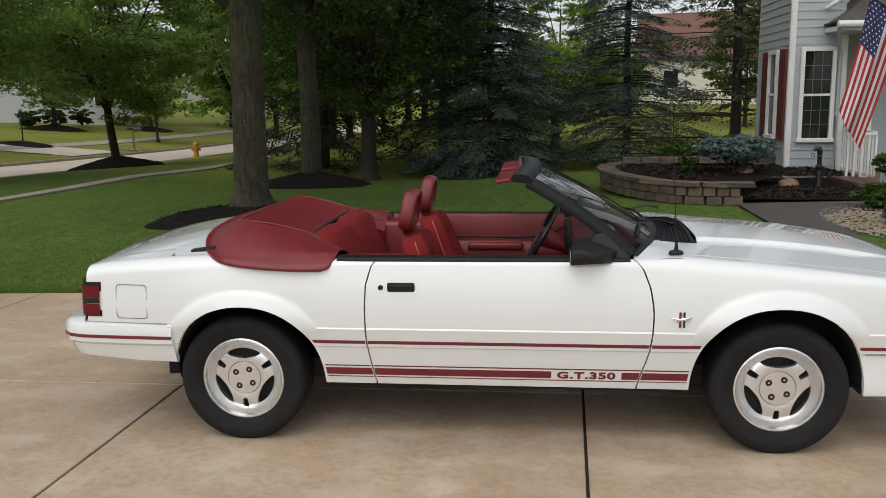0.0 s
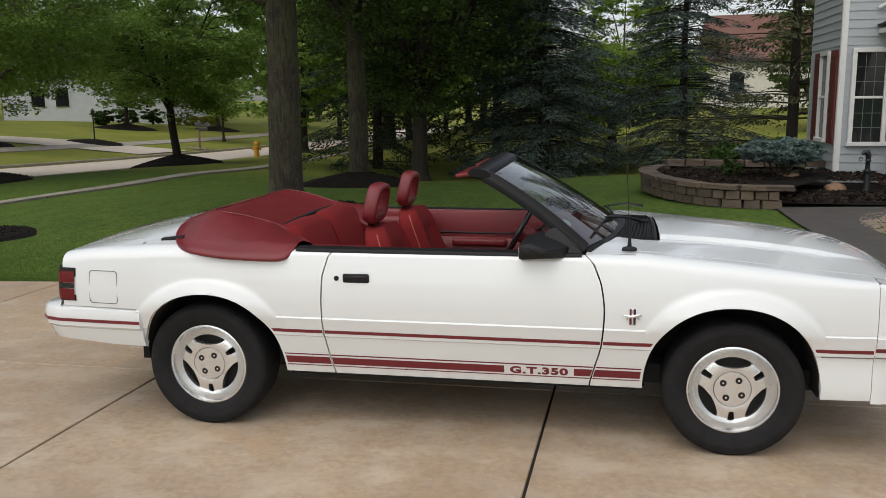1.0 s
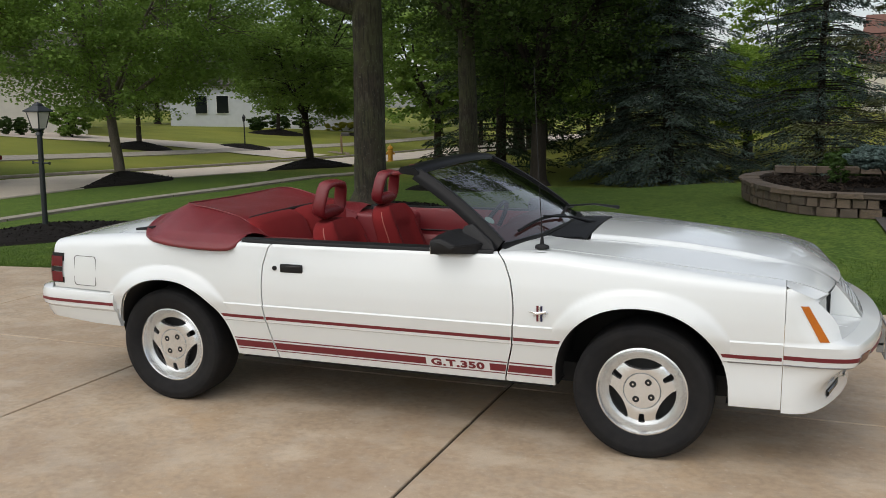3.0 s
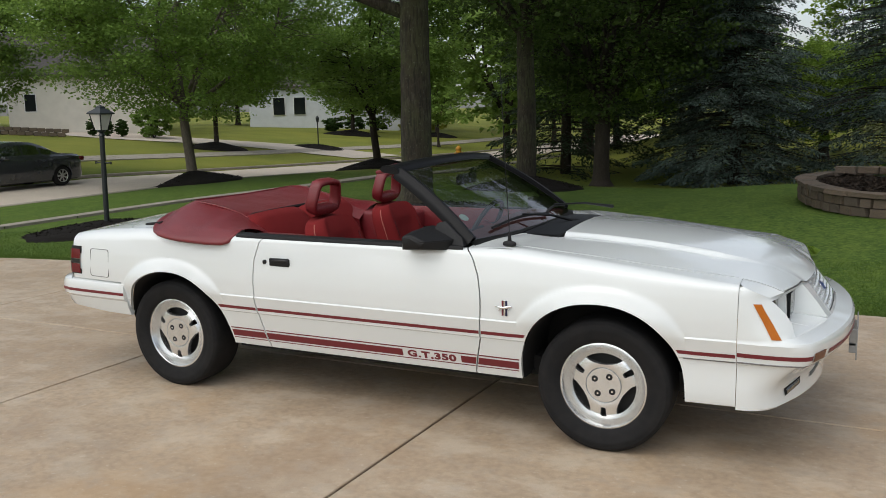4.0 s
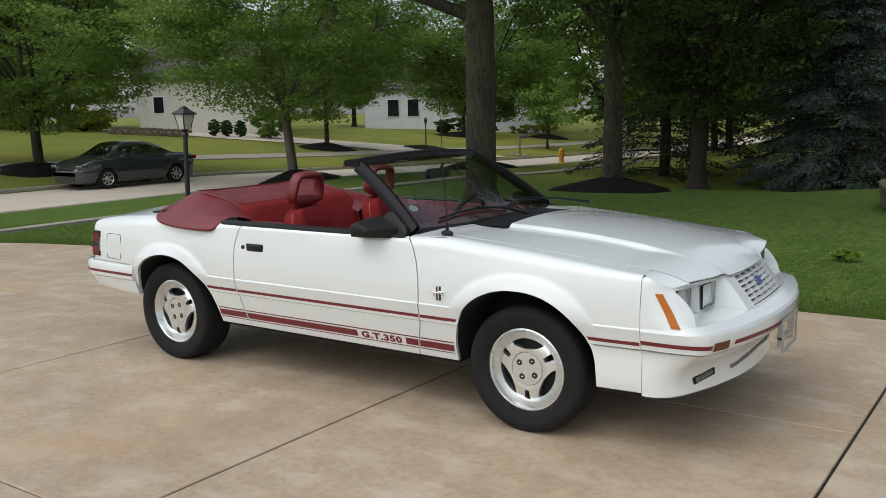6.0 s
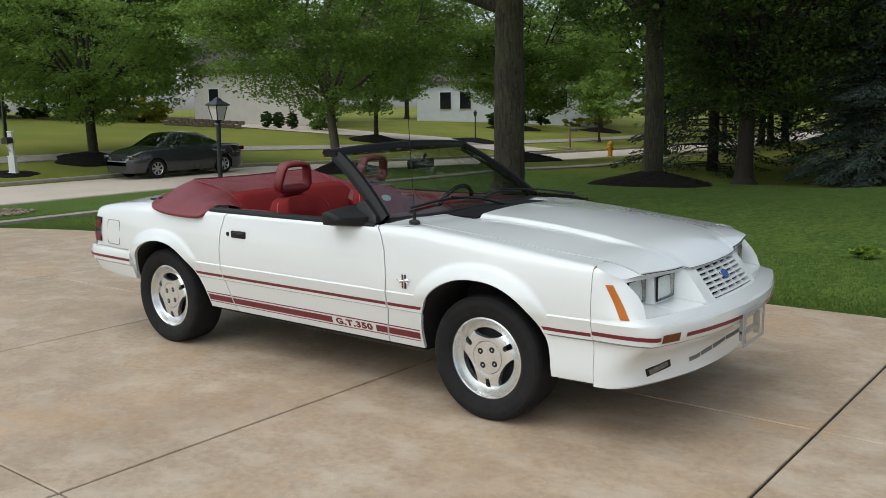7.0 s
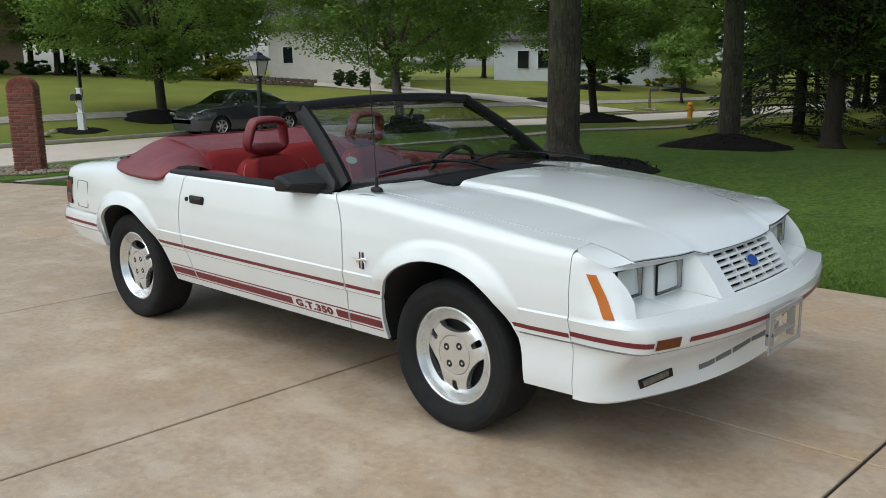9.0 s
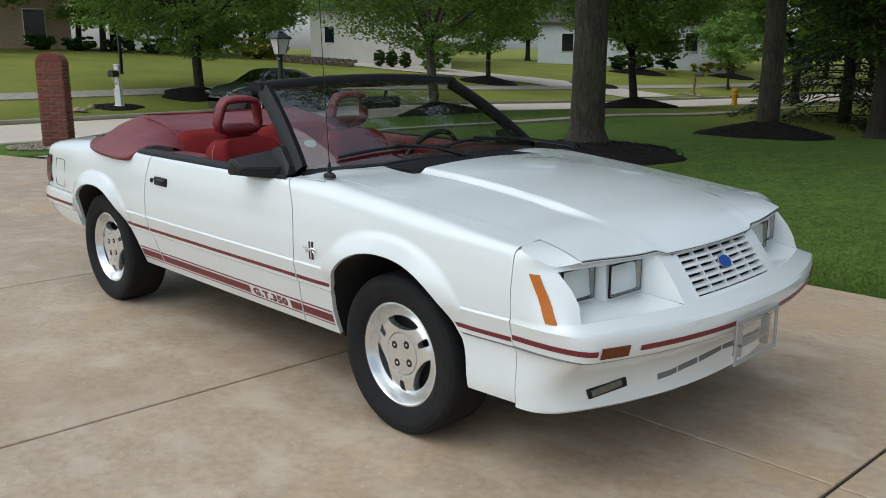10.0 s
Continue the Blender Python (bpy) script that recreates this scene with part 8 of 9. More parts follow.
def house():
    # walls of the bay: front along x, side along y
    front = thing("wall_front", "grey-blue lap siding wall with white corner boards", "house wall", kind="structure")
    part("wall_core", boxed(HX + 0.01, HX + 0.92, HY + 0.005, HY + 0.2, -0.2, 6.0), M_SIDING, front)
    boards(front, 0.82, 0.0, 5.6, 0.146, pose(HX + 0.07, HY, 0))
    part("corner_board", boxed(HX - 0.012, HX + 0.075, HY - 0.03, HY + 0.02, -0.05, 6.0, 0.006), M_WHITE_TRIM, front)
    part("corner_board", boxed(HX + 0.86, HX + 0.98, HY - 0.03, HY + 0.02, 0.1, 2.75, 0.006), M_WHITE_TRIM, front)
    side_w = thing("wall_side", "grey-blue lap siding side wall of the house", "house wall", kind="structure")
    part("wall_core", boxed(HX + 0.005, HX + 0.2, HY + 0.2, HY + 2.35, -0.2, 6.0), M_SIDING, side_w)
    boards(side_w, 2.25, 0.0, 5.6, 0.146, pose(HX, HY + 2.30, 0, 0, 0, -90))
    part("corner_board", boxed(HX - 0.028, HX + 0.02, HY - 0.015, HY + 0.06, -0.05, 6.0, 0.006), M_WHITE_TRIM, side_w)
    back = thing("wall_back", "plain grey-blue back wall of the house", "house wall", kind="structure")
    part("wall_core", boxed(HX + 0.2, 16.0, HY + 2.2, HY + 2.35, -0.3, 6.0), M_SIDING, back)
    window("window_1", pose(HX + 0.48, HY - 0.030, 0.73), 0.62, 1.70)
    window("window_2", pose(HX - 0.030, HY + 0.95, 0.76, 0, 0, -90), 0.62, 1.66, cols=2)
    for yy in (HY + 0.33, HY + 1.57):
        sh = thing("shutter", "brick-red louvred window shutter", "shutter", pose(HX - 0.02, yy, 0.76), group="shutters", kind="structure")
        part("frame", boxed(-0.03, 0.0, -0.22, 0.22, 0.0, 1.66, 0.006), M_SHUTTER, sh)
        for k in range(26):
            if k in (12, 13):
                continue
            z = 0.08 + k * 0.058
            bm = boxed(-0.042, -0.026, -0.17, 0.17, z, z + 0.035, 0.003)
            part("slat", bm, M_SHUTTER, sh)
    # porch beside the bay: recessed wall, column, rail, deck, roof
    porch = thing("porch", "covered front porch with white rail", "porch", kind="structure")
    part("deck", boxed(HX + 0.75, 12.0, 10.2, 12.9, -0.1, 0.14, 0.015), M_PORCH, porch)
    part("deck_edge", boxed(HX + 0.70, 12.0, 10.14, 10.2, 0.07, 0.15, 0.01), M_STONEWALL, porch)
    boards(porch, 5.2, 0.14, 3.2, 0.146, pose(HX + 0.92, 12.9, 0))
    part("recess_wall", boxed(HX + 0.9, 12.0, 12.91, 13.1, -0.1, 3.4), M_SIDING, porch)
    # hipped porch roof that begins beside the bay
    bm = bmesh.new()
    ey, ez, ex = 11.15, 2.80, HX + 0.55
    up = [(ex, ey, ez), (14.0, ey, ez), (14.0, 12.6, ez + 0.75), (ex + 1.1, 12.6, ez + 0.75)]
    vs = [bm.verts.new(q) for q in up]
    bm.faces.new(vs)
    w = bm.verts.new((ex, 13.6, ez))
    bm.faces.new((vs[0], vs[3], w))
    bmesh.ops.recalc_face_normals(bm, faces=bm.faces)
    shell(bm, 0.03)
    part("roof", bm, M_SHINGLE, porch, "grey shingled porch roof")
    part("soffit", boxed(ex + 0.02, 14.0, ey + 0.02, 12.9, ez - 0.13, ez - 0.05), M_WHITE_TRIM, porch)
    part("gutter", tube(bmesh.new(), [(ex - 0.02, ey - 0.05, ez - 0.03), (14.0, ey - 0.05, ez - 0.03)], 0.06, 10), M_WHITE_TRIM, porch, "pale gutter")
    part("downspout", tube(bmesh.new(), [(ex + 0.02, ey - 0.02, ez - 0.06), (ex + 0.04, ey + 0.05, ez - 0.22), (ex + 0.25, HY - 0.10, ez - 0.36), (HX + 0.84, HY - 0.08, 2.30), (HX + 0.84, HY - 0.08, 1.2), (HX + 0.84, HY - 0.08, 0.10), (HX + 0.78, HY - 0.20, 0.02)], 0.034, 8), M_SIDING, porch, "grey downspout", shade=50)
    part("downspout", tube(bmesh.new(), [(ex + 0.0, HY - 0.06, 3.1), (ex + 0.18, HY - 0.2, 3.22), (ex + 0.8, 11.5, 3.62)], 0.04, 8), M_WHITE_TRIM, porch, shade=50)
    part("column", boxed(HX + 1.12, HX + 1.24, 11.25, 11.37, 0.14, 2.70, 0.008), M_WHITE_TRIM, porch, "white porch column")
    part("rail", boxed(HX + 0.98, HX + 1.04, 10.4, 12.85, 0.93, 0.99, 0.006), M_WHITE_TRIM, porch)
    part("rail", boxed(HX + 0.98, HX + 1.04, 10.4, 12.85, 0.22, 0.27, 0.006), M_WHITE_TRIM, porch)
    for k in range(17):
        y = 10.5 + 0.14 * k
        part("baluster", boxed(HX + 0.99, HX + 1.03, y - 0.018, y + 0.018, 0.27, 0.93), M_WHITE_TRIM, porch)
    for k in range(5):
        x = HX + 0.55 + 0.11 * k
        part("baluster", boxed(x - 0.018, x + 0.018, 10.28, 10.32, 0.25, 0.92), M_WHITE_TRIM, porch)
    part("rail", boxed(HX + 0.5, HX + 1.0, 10.27, 10.33, 0.92, 0.98, 0.006), M_WHITE_TRIM, porch)
    part("rail_post", boxed(HX + 1.05, HX + 1.25, 10.0, 10.2, 0.0, 0.62, 0.01), M_WHITE_TRIM, porch)
    roof = thing("roof", "grey shingled main roof of the house", "roof", kind="structure")
    part("slope", boxed(HX - 0.3, 16.0, HY - 0.3, HY + 2.6, 6.0, 6.15), M_SHINGLE, roof)


house()
M_FLAG_RED = material("flag_red", (0.36, 0.02, 0.03), 0.8, vary=0.2, scale=6, bump=0.2, bump_scale=200)
M_FLAG_WHITE = material("flag_white", (0.62, 0.60, 0.58), 0.8, vary=0.15, scale=6, bump=0.2, bump_scale=200)
M_FLAG_BLUE = material("flag_blue", (0.02, 0.025, 0.09), 0.8, vary=0.2, scale=6, bump=0.2, bump_scale=200)


def flag():
    """A striped flag hanging in folds from a slanted pole on the porch."""
    t = thing("flag", "red and white striped flag with blue starred field on a pole", "flag")
    tip, base = Vector((6.42, 9.5, 3.10)), Vector((7.45, 9.9, 2.55))
    part("pole", tube(bmesh.new(), [base, tip], 0.012, 8), M_WOOD, t)

    def cloth(a, f):
        """a across the stripes along the pole, f down the fly."""
        p = tip.lerp(base, 0.05 + 0.62 * a)
        sway = 0.07 * math.sin(8 * a + 2.0 * f) * (0.3 + f) + 0.03 * math.sin(19 * a + 3 * f)
        drop = 1.72 + 0.42 * a - 0.15 * a * a
        return p + Vector((-0.30 * f - 0.06 * f * f - 0.20 * a * f + 0.4 * sway, sway, -drop * f))
    for k in range(13):
        for f0, f1 in (((0.4, 1.0) if k < 7 else (0.0, 1.0)),):
            bm = bmesh.new()
            grid(bm, [[cloth((k + i / 3) / 13, f0 + (f1 - f0) * j / 20) for j in range(21)] for i in range(4)])
            part("stripe", bm, M_FLAG_RED if k % 2 == 0 else M_FLAG_WHITE, t, shade=80)
    bm = bmesh.new()
    grid(bm, [[cloth(7 / 13 * i / 14, 0.4 * j / 14) for j in range(15)] for i in range(15)])
    part("field", bm, M_FLAG_BLUE, t, "dark blue field", shade=80)
    bm = bmesh.new()
    for r in range(9):
        for c in range(6 if r % 2 == 0 else 5):
            a, f = 7 / 13 * (r + 0.6) / 9.3, 0.4 * (c + (0.5 if r % 2 == 0 else 1.0)) / 6
            for s in (-1, 1):
                p = cloth(a, f) + Vector((-0.004, -0.006, 0)) * s
                vs = [bm.verts.new(p + Vector((0.5, -0.85, 0)).normalized() * 0.0 + (cloth(a + 0.01, f) - cloth(a, f)).normalized() * rr * math.cos(q) + (cloth(a, f + 0.01) - cloth(a, f)).normalized() * rr * math.sin(q)) for q, rr in ((2 * math.pi * i / 10, 0.020 if i % 2 == 0 else 0.009) for i in range(10))]
                bm.faces.new(vs)
    st = part("stars", bm, M_FLAG_WHITE, t, "small white stars")
    st["kind"] = "stuff"


flag()


def hitching_post():
    t = thing("hitching_post", "black cast-iron hitching post with ring", "post", Matrix.Translation((6.13, 10.35, 0.0)))
    part("shaft", lathe(bmesh.new(), [(0.085, -0.05), (0.085, 0.03), (0.06, 0.06), (0.052, 0.12), (0.045, 0.36), (0.062, 0.38), (0.062, 0.42), (0.04, 0.44), (0.036, 0.56), (0.05, 0.58), (0.03, 0.62)], 14), M_LAMP, t, shade=40)
    bm = tube(bmesh.new(), [(0, 0, 0.58), (0.0, 0, 0.66), (-0.02, 0, 0.71), (-0.06, 0, 0.72), (-0.10, 0, 0.67)], [0.035, 0.045, 0.05, 0.035, 0.022], 10)
    part("finial", bm, M_LAMP, t, shade=60)
    part("ring", tube(bmesh.new(), [(-0.11 + 0.03 * math.sin(a), 0.0, 0.60 + 0.03 * math.cos(a)) for a in (2 * math.pi * k / 14 for k in range(15))], 0.006, 6), M_LAMP, t)


hitching_post()


def planter():
    """Curved low wall of split stones with flat caps round a mulch bed."""
    t = thing("planter_wall", "low curved tan stone garden wall with flat caps", "garden wall", kind="structure")
    keys = [(3.6, 13.3), (2.95, 12.5), (2.72, 11.5), (2.82, 10.5), (3.12, 9.6), (3.55, 8.95), (4.0, 8.72), (4.42, 8.66)]
    pts = []
    for i in range(len(keys) - 1):
        p0, p1, p2, p3 = (Vector((*keys[max(0, min(len(keys) - 1, i + d))], 0)) for d in (-1, 0, 1, 2))
        for k in range(12):
            f = k / 12
            pts.append(0.5 * ((2 * p1) + (p2 - p0) * f + (2 * p0 - 5 * p1 + 4 * p2 - p3) * f * f + (3 * p1 - p0 - 3 * p2 + p3) * f ** 3))
    pts.append(Vector((*keys[-1], 0)))
    acc = [0.0]
    for a, b in zip(pts, pts[1:]):
        acc.append(acc[-1] + (b - a).length)

    def at(s):
        s = clamp(s, 0, acc[-1] - 0.001)
        i = max(j for j in range(len(acc)) if acc[j] <= s)
        f = (s - acc[i]) / (acc[i + 1] - acc[i])
        d = (pts[i + 1] - pts[i]).normalized()
        return pts[i].lerp(pts[i + 1], f), math.degrees(math.atan2(d.y, d.x))
    rng = random.Random(4)
    meshes = []
    for v in range(4):
        bm = boxed(-0.5, 0.5, -0.11, 0.11, -0.5, 0.5, 0.04, 1)
        for q in bm.verts:
            q.co += Vector((rng.uniform(-0.03, 0.03), rng.uniform(-0.02, 0.02), rng.uniform(-0.05, 0.05)))
        me = bpy.data.meshes.new("wall_stone")
        bm.to_mesh(me)
        bm.free()
        me.materials.append(M_STONEWALL)
        meshes.append(me)
    base = lambda p: lawn_z(p.x, p.y)
    for z0, h, ln, depth, nm in ((0.0, 0.135, 0.23, 1.0, "wall_stone"), (0.135, 0.135, 0.23, 1.0, "wall_stone"), (0.27, 0.075, 0.46, 1.35, "cap_stone")):
        s = 0.0 if z0 != 0.135 else -0.15
        while s < acc[-1] - 0.05:
            L = ln * rng.uniform(0.6, 1.35)
            p, a = at(s + L / 2)
            z = -0.02
            ob = new(nm, rng.choice(meshes))
            ob.parent = t
            ob.matrix_basis = Matrix.Translation((p.x, p.y, z + z0 + h / 2)) @ pose(0, 0, 0, 0, 0, a) @ Matrix.Diagonal(((L - 0.008), depth, h - 0.006, 1))
            s += L
    bm = bmesh.new()
    rows = [[(p.x + (5.7 - p.x) * f, p.y + (11.0 - p.y) * f * 0.9, 0.20 + 0.10 * f + 0.02 * noise.noise(Vector((p.x * 5 + f * 9, p.y * 5, 0)))) for f in (0.02, 0.2, 0.4, 0.6, 0.8, 1.0)] for p in pts]
    grid(bm, rows)
    bmesh.ops.recalc_face_normals(bm, faces=bm.faces)
    tagged(link("mulch_bed", bm, M_MULCH, shade=0), "black mulch filling the stone planter", "mulch", kind="stuff")
    bm = bmesh.new()
    rows = [[(x, y, 0.03 + 0.05 * smooth(8.7, 9.4, y) + 0.02 * noise.noise(Vector((x * 6, y * 6, 1)))) for y in (8.86, 9.0, 9.3, 9.8, 10.4, 11.2, 11.9)] for x in (4.35, 4.8, 5.3, 5.8, 6.3, 6.7)]
    grid(bm, rows)
    bmesh.ops.recalc_face_normals(bm, faces=bm.faces)
    tagged(link("mulch_bed", bm, M_MULCH, shade=0), "black mulch bed before the house wall", "mulch", kind="stuff")
    # loose bark over both beds
    rg = np.random.default_rng(19)
    v, m = [], 5200
    px, py = rg.uniform(2.95, 6.7, m), rg.uniform(8.95, 12.4, m)
    low = px > 4.45 - 0.25 * (py - 8.9)
    for x, y, lo in zip(px, py, low):
        if not lo and (x - 4.6) ** 2 / 2.9 + (y - 11.0) ** 2 / 4.2 > 1:
            continue
        z = 0.03 + 0.05 * smooth(8.7, 9.4, y) if lo and y < 10.3 else 0.25
        d = rg.normal(size=3) * (1, 1, 0.4)
        e = np.cross(d, rg.normal(size=3))
        d, e, c = d / np.linalg.norm(d) * rg.uniform(0.02, 0.05), e / np.linalg.norm(e) * rg.uniform(0.008, 0.018), np.array((x, y, z + 0.015))
        v += [c - d - e, c + d - e, c + d + e, c - d + e]
    chips = from_arrays("bark_chips", np.array(v), np.arange(len(v)).reshape(-1, 4), material("bark_chip", (0.040, 0.028, 0.020), 0.9, spec=0.2, island=0.9, tint=(0.010, 0.008, 0.007)))
    tagged(chips, "loose dark brown bark chips over the beds", "mulch", kind="stuff")
    # back tier
    for k in range(9):
        ob = new("wall_stone", meshes[k % 4])
        ob.parent = t
        ob.matrix_basis = Matrix.Translation((3.3 + 0.36 * k, 12.75 - 0.02 * k, 0.36)) @ Matrix.Diagonal((0.35, 1.2, 0.12, 1))


planter()
bm = bmesh.new()
grid(bm, [[(4.45, 2.45, 0.012), (4.45, 5.0, 0.012), (4.4, 7.0, 0.012), (4.42, 8.6, 0.012)], [(5.0, 2.45, 0.014), (4.95, 5.0, 0.014), (5.0, 7.2, 0.014), (5.4, 8.75, 0.014)], [(5.15, 2.45, 0.012), (5.1, 5.0, 0.012), (5.25, 7.3, 0.012), (7.2, 9.0, 0.012)]])
bmesh.ops.recalc_face_normals(bm, faces=bm.faces)
tagged(link("pavement", bm, M_WALKWAY), "grey stamped concrete walk to the porch", "walkway", kind="structure")
stones("gravel", "bed of tan river stones beside the walk", 6.3, 6.6, 1.15, 1.9, 3200, 0.030, M_STONES, 12, 0.0)
M_ROCK = material("tan_boulder", (0.32, 0.2, 0.12), 0.9, vary=0.5, scale=8, bump=0.5, bump_scale=20)


def boulder(x, y, z, sx, sy, sz, seed):
    bm = bmesh.new()
    bmesh.ops.create_icosphere(bm, subdivisions=3, radius=1.0)
    for v in bm.verts:
        v.co *= 1 + 0.22 * noise.noise(v.co * 1.3 + Vector((seed, 0, 0)))
        v.co = Vector((v.co.x * sx, v.co.y * sy, v.co.z * sz))
    ob = link("boulder", bm, M_ROCK, shade=60)
    ob.matrix_basis = pose(x, y, z, 0, 0, seed * 40)
    tagged(ob, "smooth tan boulder lying in the mulch", "boulder", group="boulders")


boulder(5.72, 10.6, 0.10, 0.22, 0.14, 0.10, 1)
boulder(5.05, 10.9, 0.30, 0.26, 0.16, 0.05, 2)
boulder(-1.9, 6.2, 0.03, 0.25, 0.15, 0.09, 3)
boulder(-2.2, 6.05, 0.02, 0.18, 0.12, 0.07, 4)
M_SPRUCE_PALE = leaf_material("pale_blue_spruce_needles", (0.19, 0.265, 0.245), (0.06, 0.095, 0.085), 0.15)
shrub("shrub", 4.86, 10.8, 0.15, 0.66, 0.42, 210, 120, 0.05, M_SPRUCE_PALE, "dwarf blue spruce shrub on a bare stem", 41, stem=0.34)
shrub("shrub", 4.1, 10.9, 0.22, 0.16, 0.42, 30, 50, 0.05, M_SHRUB, "small green conifer shrub in the planter", 42)
shrub("shrub", 5.3, 12.9, 0.1, 0.55, 0.75, 60, 50, 0.09, M_SHRUB, "green shrub behind the planter", 43)
shrub("shrub", 4.6, 13.4, 0.1, 0.6, 0.6, 60, 50, 0.09, M_SHRUB, "green shrub behind the planter", 44)
shrub("shrub", 6.35, 8.1, 0.0, 0.36, 0.36, 60, 60, 0.05, M_SHRUB, "rounded green shrub by the walk", 45)
shrub("shrub", 5.95, 6.5, 0.0, 0.2, 0.26, 40, 60, 0.05, M_SPRUCE, "grey-green tufted plant among stones", 46)
shrub("shrub", 7.0, 9.6, 0.3, 0.3, 0.4, 40, 60, 0.06, M_SHRUB, "green potted plant on the porch", 47)

shrub("weed", 3.04, 5.08, 0.0, 0.15, 0.10, 14, 12, 0.075, M_LEAF_BRIGHT, "small pale green weed in the mown lawn", 48, group="weeds")

# ---- houses across the street and behind ----
M_CREAM = material("cream_siding", (0.66, 0.63, 0.55), 0.7, vary=0.2, scale=2)
M_PALE = material("pale_grey_siding", (0.62, 0.64, 0.66), 0.7, vary=0.2, scale=2)
M_BRICK_WALL = material("tan_brick_wall", (0.50, 0.37, 0.25), 0.9, vary=0.5, scale=10, tint=(0.2, 0.13, 0.1), fine=0.4, fine_scale=30)
M_ROOF_RED = material("terracotta_roof", (0.17, 0.085, 0.065), 0.9, vary=0.4, scale=6)


def far_house(m, w, d, h, wall, roof_mat, label, wins, roof_h=2.4, lap=0.0, door=None):
    """A distant house: walls, pitched roof with eaves, windows with frame and pane."""
    t = thing("house", label, "house", m)
    part("wall", boxed(-w / 2, w / 2, -d / 2, d / 2, -1.0, h), wall, t)
    if lap:
        n = int(h / lap)
        bm = bmesh.new()
        for k in range(n):
            box(bm, -w / 2 - 0.01, w / 2 + 0.01, -d / 2 - 0.03, -d / 2, k * lap, k * lap + lap * 0.92)
        b = part("siding", bm, wall, t)
        b["kind"] = "stuff"
    bm = bmesh.new()
    e = 0.4
    a = [(-w / 2 - e, -d / 2 - e, h - 0.05), (w / 2 + e, -d / 2 - e, h - 0.05), (w / 2 + e, 0, h + roof_h), (-w / 2 - e, 0, h + roof_h), (w / 2 + e, d / 2 + e, h - 0.05), (-w / 2 - e, d / 2 + e, h - 0.05)]
    lo = [bm.verts.new(p) for p in a]
    up = [bm.verts.new((p[0], p[1], p[2] + 0.18)) for p in a]
    for q in ((0, 1, 2, 3), (3, 2, 4, 5)):
        bm.faces.new([up[i] for i in q])
        bm.faces.new([lo[i] for i in q][::-1])
    for i, j in ((0, 1), (1, 2), (2, 4), (4, 5), (5, 3), (3, 0)):
        bm.faces.new((lo[i], lo[j], up[j], up[i]))
    bmesh.ops.recalc_face_normals(bm, faces=bm.faces)
    part("roof", bm, roof_mat, t)
    bm = bmesh.new()
    for s in (-1, 1):
        bm.faces.new([bm.verts.new(p) for p in ((s * w / 2, -d / 2, h - 0.05), (s * w / 2, d / 2, h - 0.05), (s * w / 2, 0, h + roof_h))])
    part("gable", bm, wall, t)
    for x, z, ww, hh in wins:
        wn_ = part("window", boxed(x - ww / 2, x + ww / 2, -d / 2 - 0.08, -d / 2 + 0.02, z, z + hh, 0.02), M_WHITE_TRIM, t)
        part("pane", boxed(x - ww / 2 + 0.06, x + ww / 2 - 0.06, -d / 2 - 0.095, -d / 2 - 0.05, z + 0.06, z + hh - 0.06), M_DARK_GLASS, wn_)
    return t


far_house(pose(-41.8, 37.0, 0.55, 0, 0, 48), 9.0, 8.0, 3.3, M_CREAM, M_SHINGLE, "cream sided house across the street behind hedges", [(-3.3, 1.2, 0.7, 1.1)], 2.6, 0.18)
far_house(pose(-41, 66.0, 0.4, 0, 0, 32), 16.0, 9.0, 3.2, M_PALE, M_SHINGLE, "pale house far down the street", [(-5.4, 0.8, 1.1, 1.6), (-3.6, 0.8, 1.1, 1.6), (1.0, 0.8, 1.1, 1.6), (5.0, 0.8, 1.1, 1.6)], 2.6)
far_house(pose(-58.3, 14.8, 0.9, 0, 0, 68), 14.0, 9.0, 5.6, M_BRICK_WALL, M_SHINGLE, "tan brick house across the street", [(-2.9, 0.7, 2.2, 3.6), (1.8, 0.9, 1.3, 2.0), (5.0, 0.9, 1.3, 2.0)], 2.8)
far_house(pose(13.2, 57.0, 1.0, 0, 0, -10), 9.0, 8.0, 2.8, M_CREAM, M_ROOF_RED, "house with a terracotta roof beyond the trees", [(-2.5, 0.9, 1.0, 1.2)], 3.0)
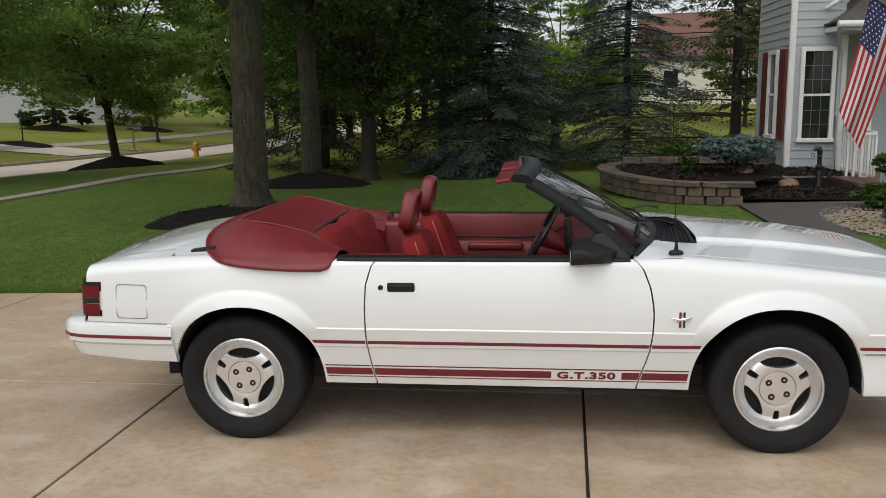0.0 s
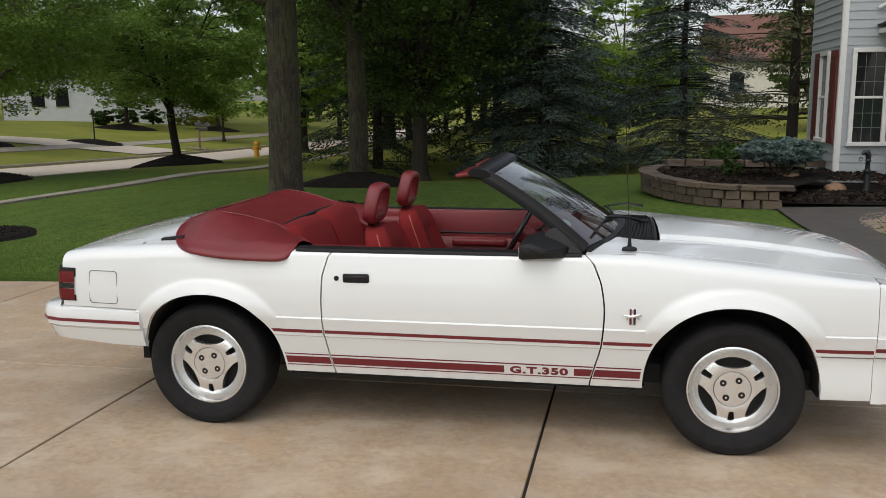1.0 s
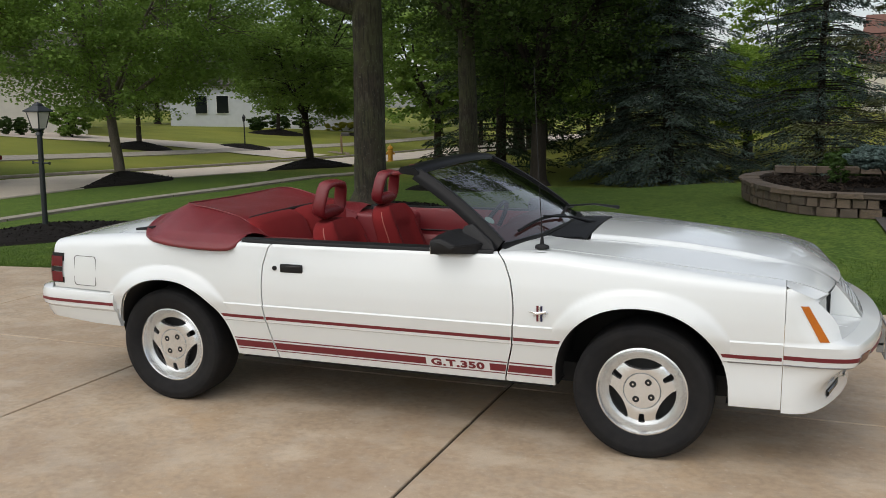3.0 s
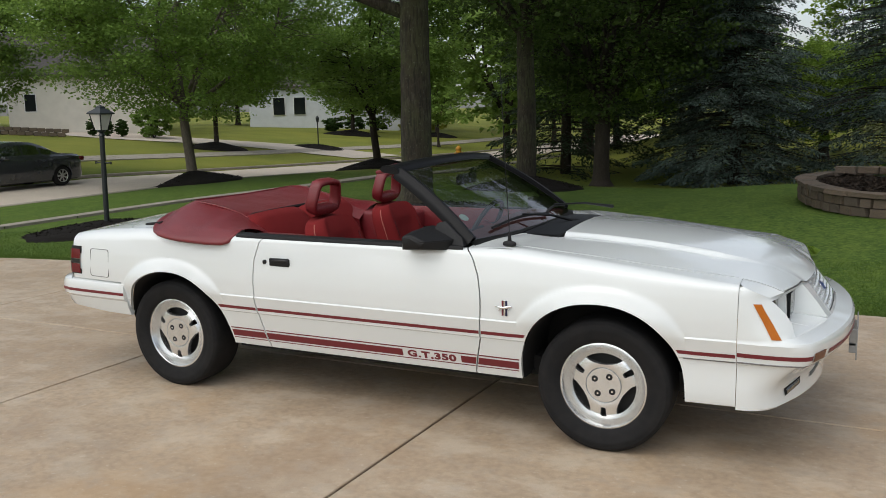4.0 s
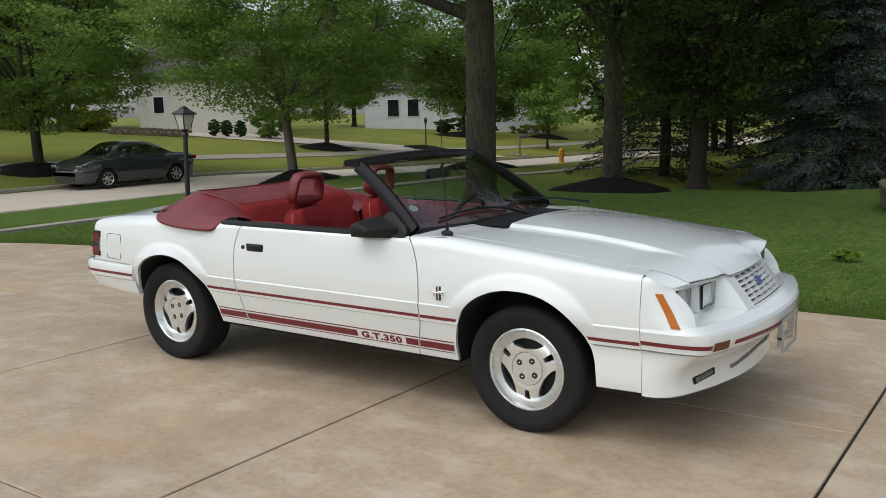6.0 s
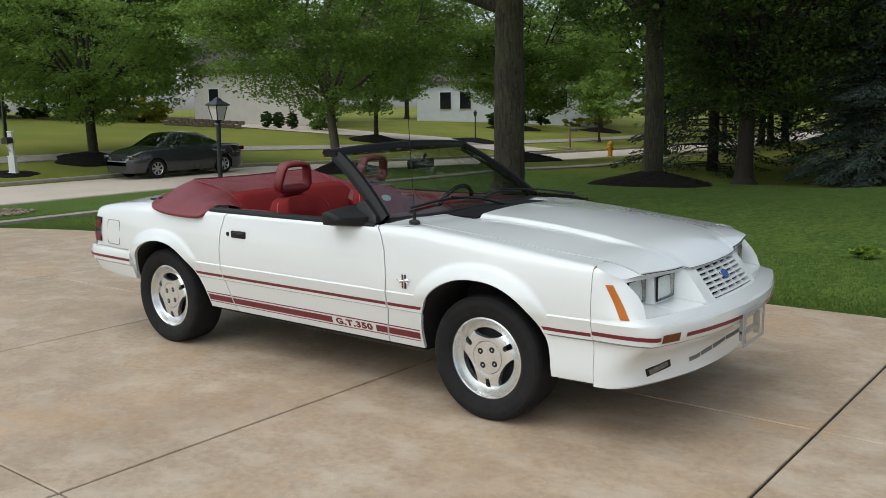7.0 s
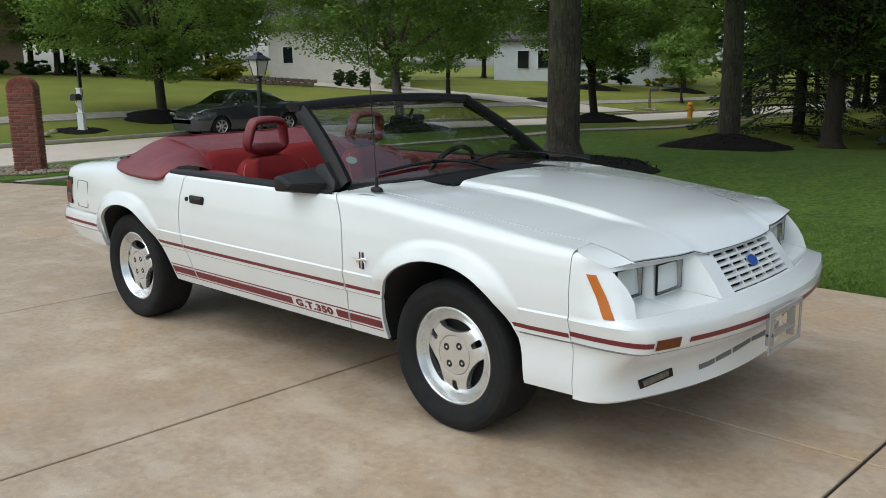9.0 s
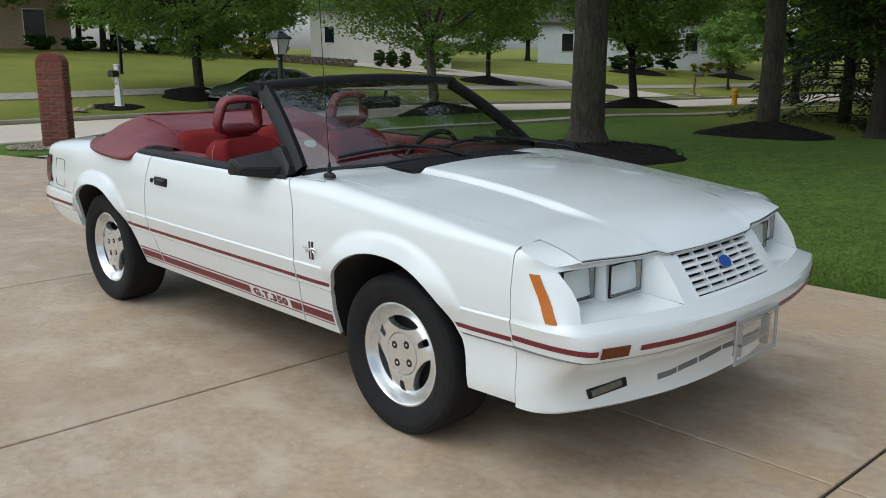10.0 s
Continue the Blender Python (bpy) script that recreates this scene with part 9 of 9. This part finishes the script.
for k, (hx, hy) in enumerate(((-35.9, 31.7), (-35.45, 32.25), (-34.9, 32.85))):
    shrub("hedge_shrub", hx, hy, lawn_z(hx, hy), 0.36, 1.0, 130, 70, 0.06, M_SHRUB, "clipped upright dark green shrub", 60 + k, group="clipped shrubs")
shrub("shrub", -33.8, 34.2, lawn_z(-33.8, 34.2), 1.1, 1.9, 60, 50, 0.18, M_LEAF, "loose pale green shrub by the house", 64)
shrub("shrub", -42.0, 27.2, lawn_z(-42, 27.2), 1.7, 1.4, 60, 50, 0.2, M_YELLOW_SHRUB, "golden yellow shrub across the street", 65)
shrub("shrub", -44.5, 25.0, lawn_z(-44.5, 25), 1.8, 2.2, 70, 50, 0.2, M_SHRUB, "dark green shrub across the street", 66)
for k in range(5):
    shrub("shrub", -49.5 + 0.9 * k, 17.0 + 2.0 * k, lawn_z(-49, 18 + 2 * k), 0.9, 0.9, 40, 40, 0.16, M_SHRUB, "low dark shrub before the brick house", 70 + k)
for k in range(3):
    shrub("shrub", -36.5 + 1.3 * k, 57.5 + 1.5 * k, lawn_z(-36, 58), 0.9, 1.2, 40, 40, 0.18, M_SHRUB, "rounded dark shrub before the far house", 80 + k)
shrub("shrub", -33.0, 66.0, lawn_z(-33, 66), 2.8, 0.8, 60, 40, 0.25, M_YELLOW_SHRUB, "low bright green ground cover", 84)


def retaining_wall():
    t = thing("retaining_wall", "low stone retaining wall on the far lawn", "garden wall", kind="structure")
    rng = random.Random(2)
    me = bpy.data.meshes.new("wall_stone")
    bm = boxed(-0.5, 0.5, -0.2, 0.2, -0.5, 0.5, 0.06)
    bm.to_mesh(me)
    bm.free()
    me.materials.append(M_STONEWALL)
    for c in range(2):
        for k in range(11):
            f = (k + 0.5 * (c % 2)) / 11
            x, y = -38.2 + 2.9 * f, 26.3 + 3.2 * f
            ob = new("wall_stone", me)
            ob.parent = t
            ob.matrix_basis = Matrix.Translation((x, y, lawn_z(x, y) + 0.10 + 0.21 * c)) @ pose(0, 0, 0, 0, 0, 48) @ Matrix.Diagonal((0.38, 1, 0.20, 1))


retaining_wall()
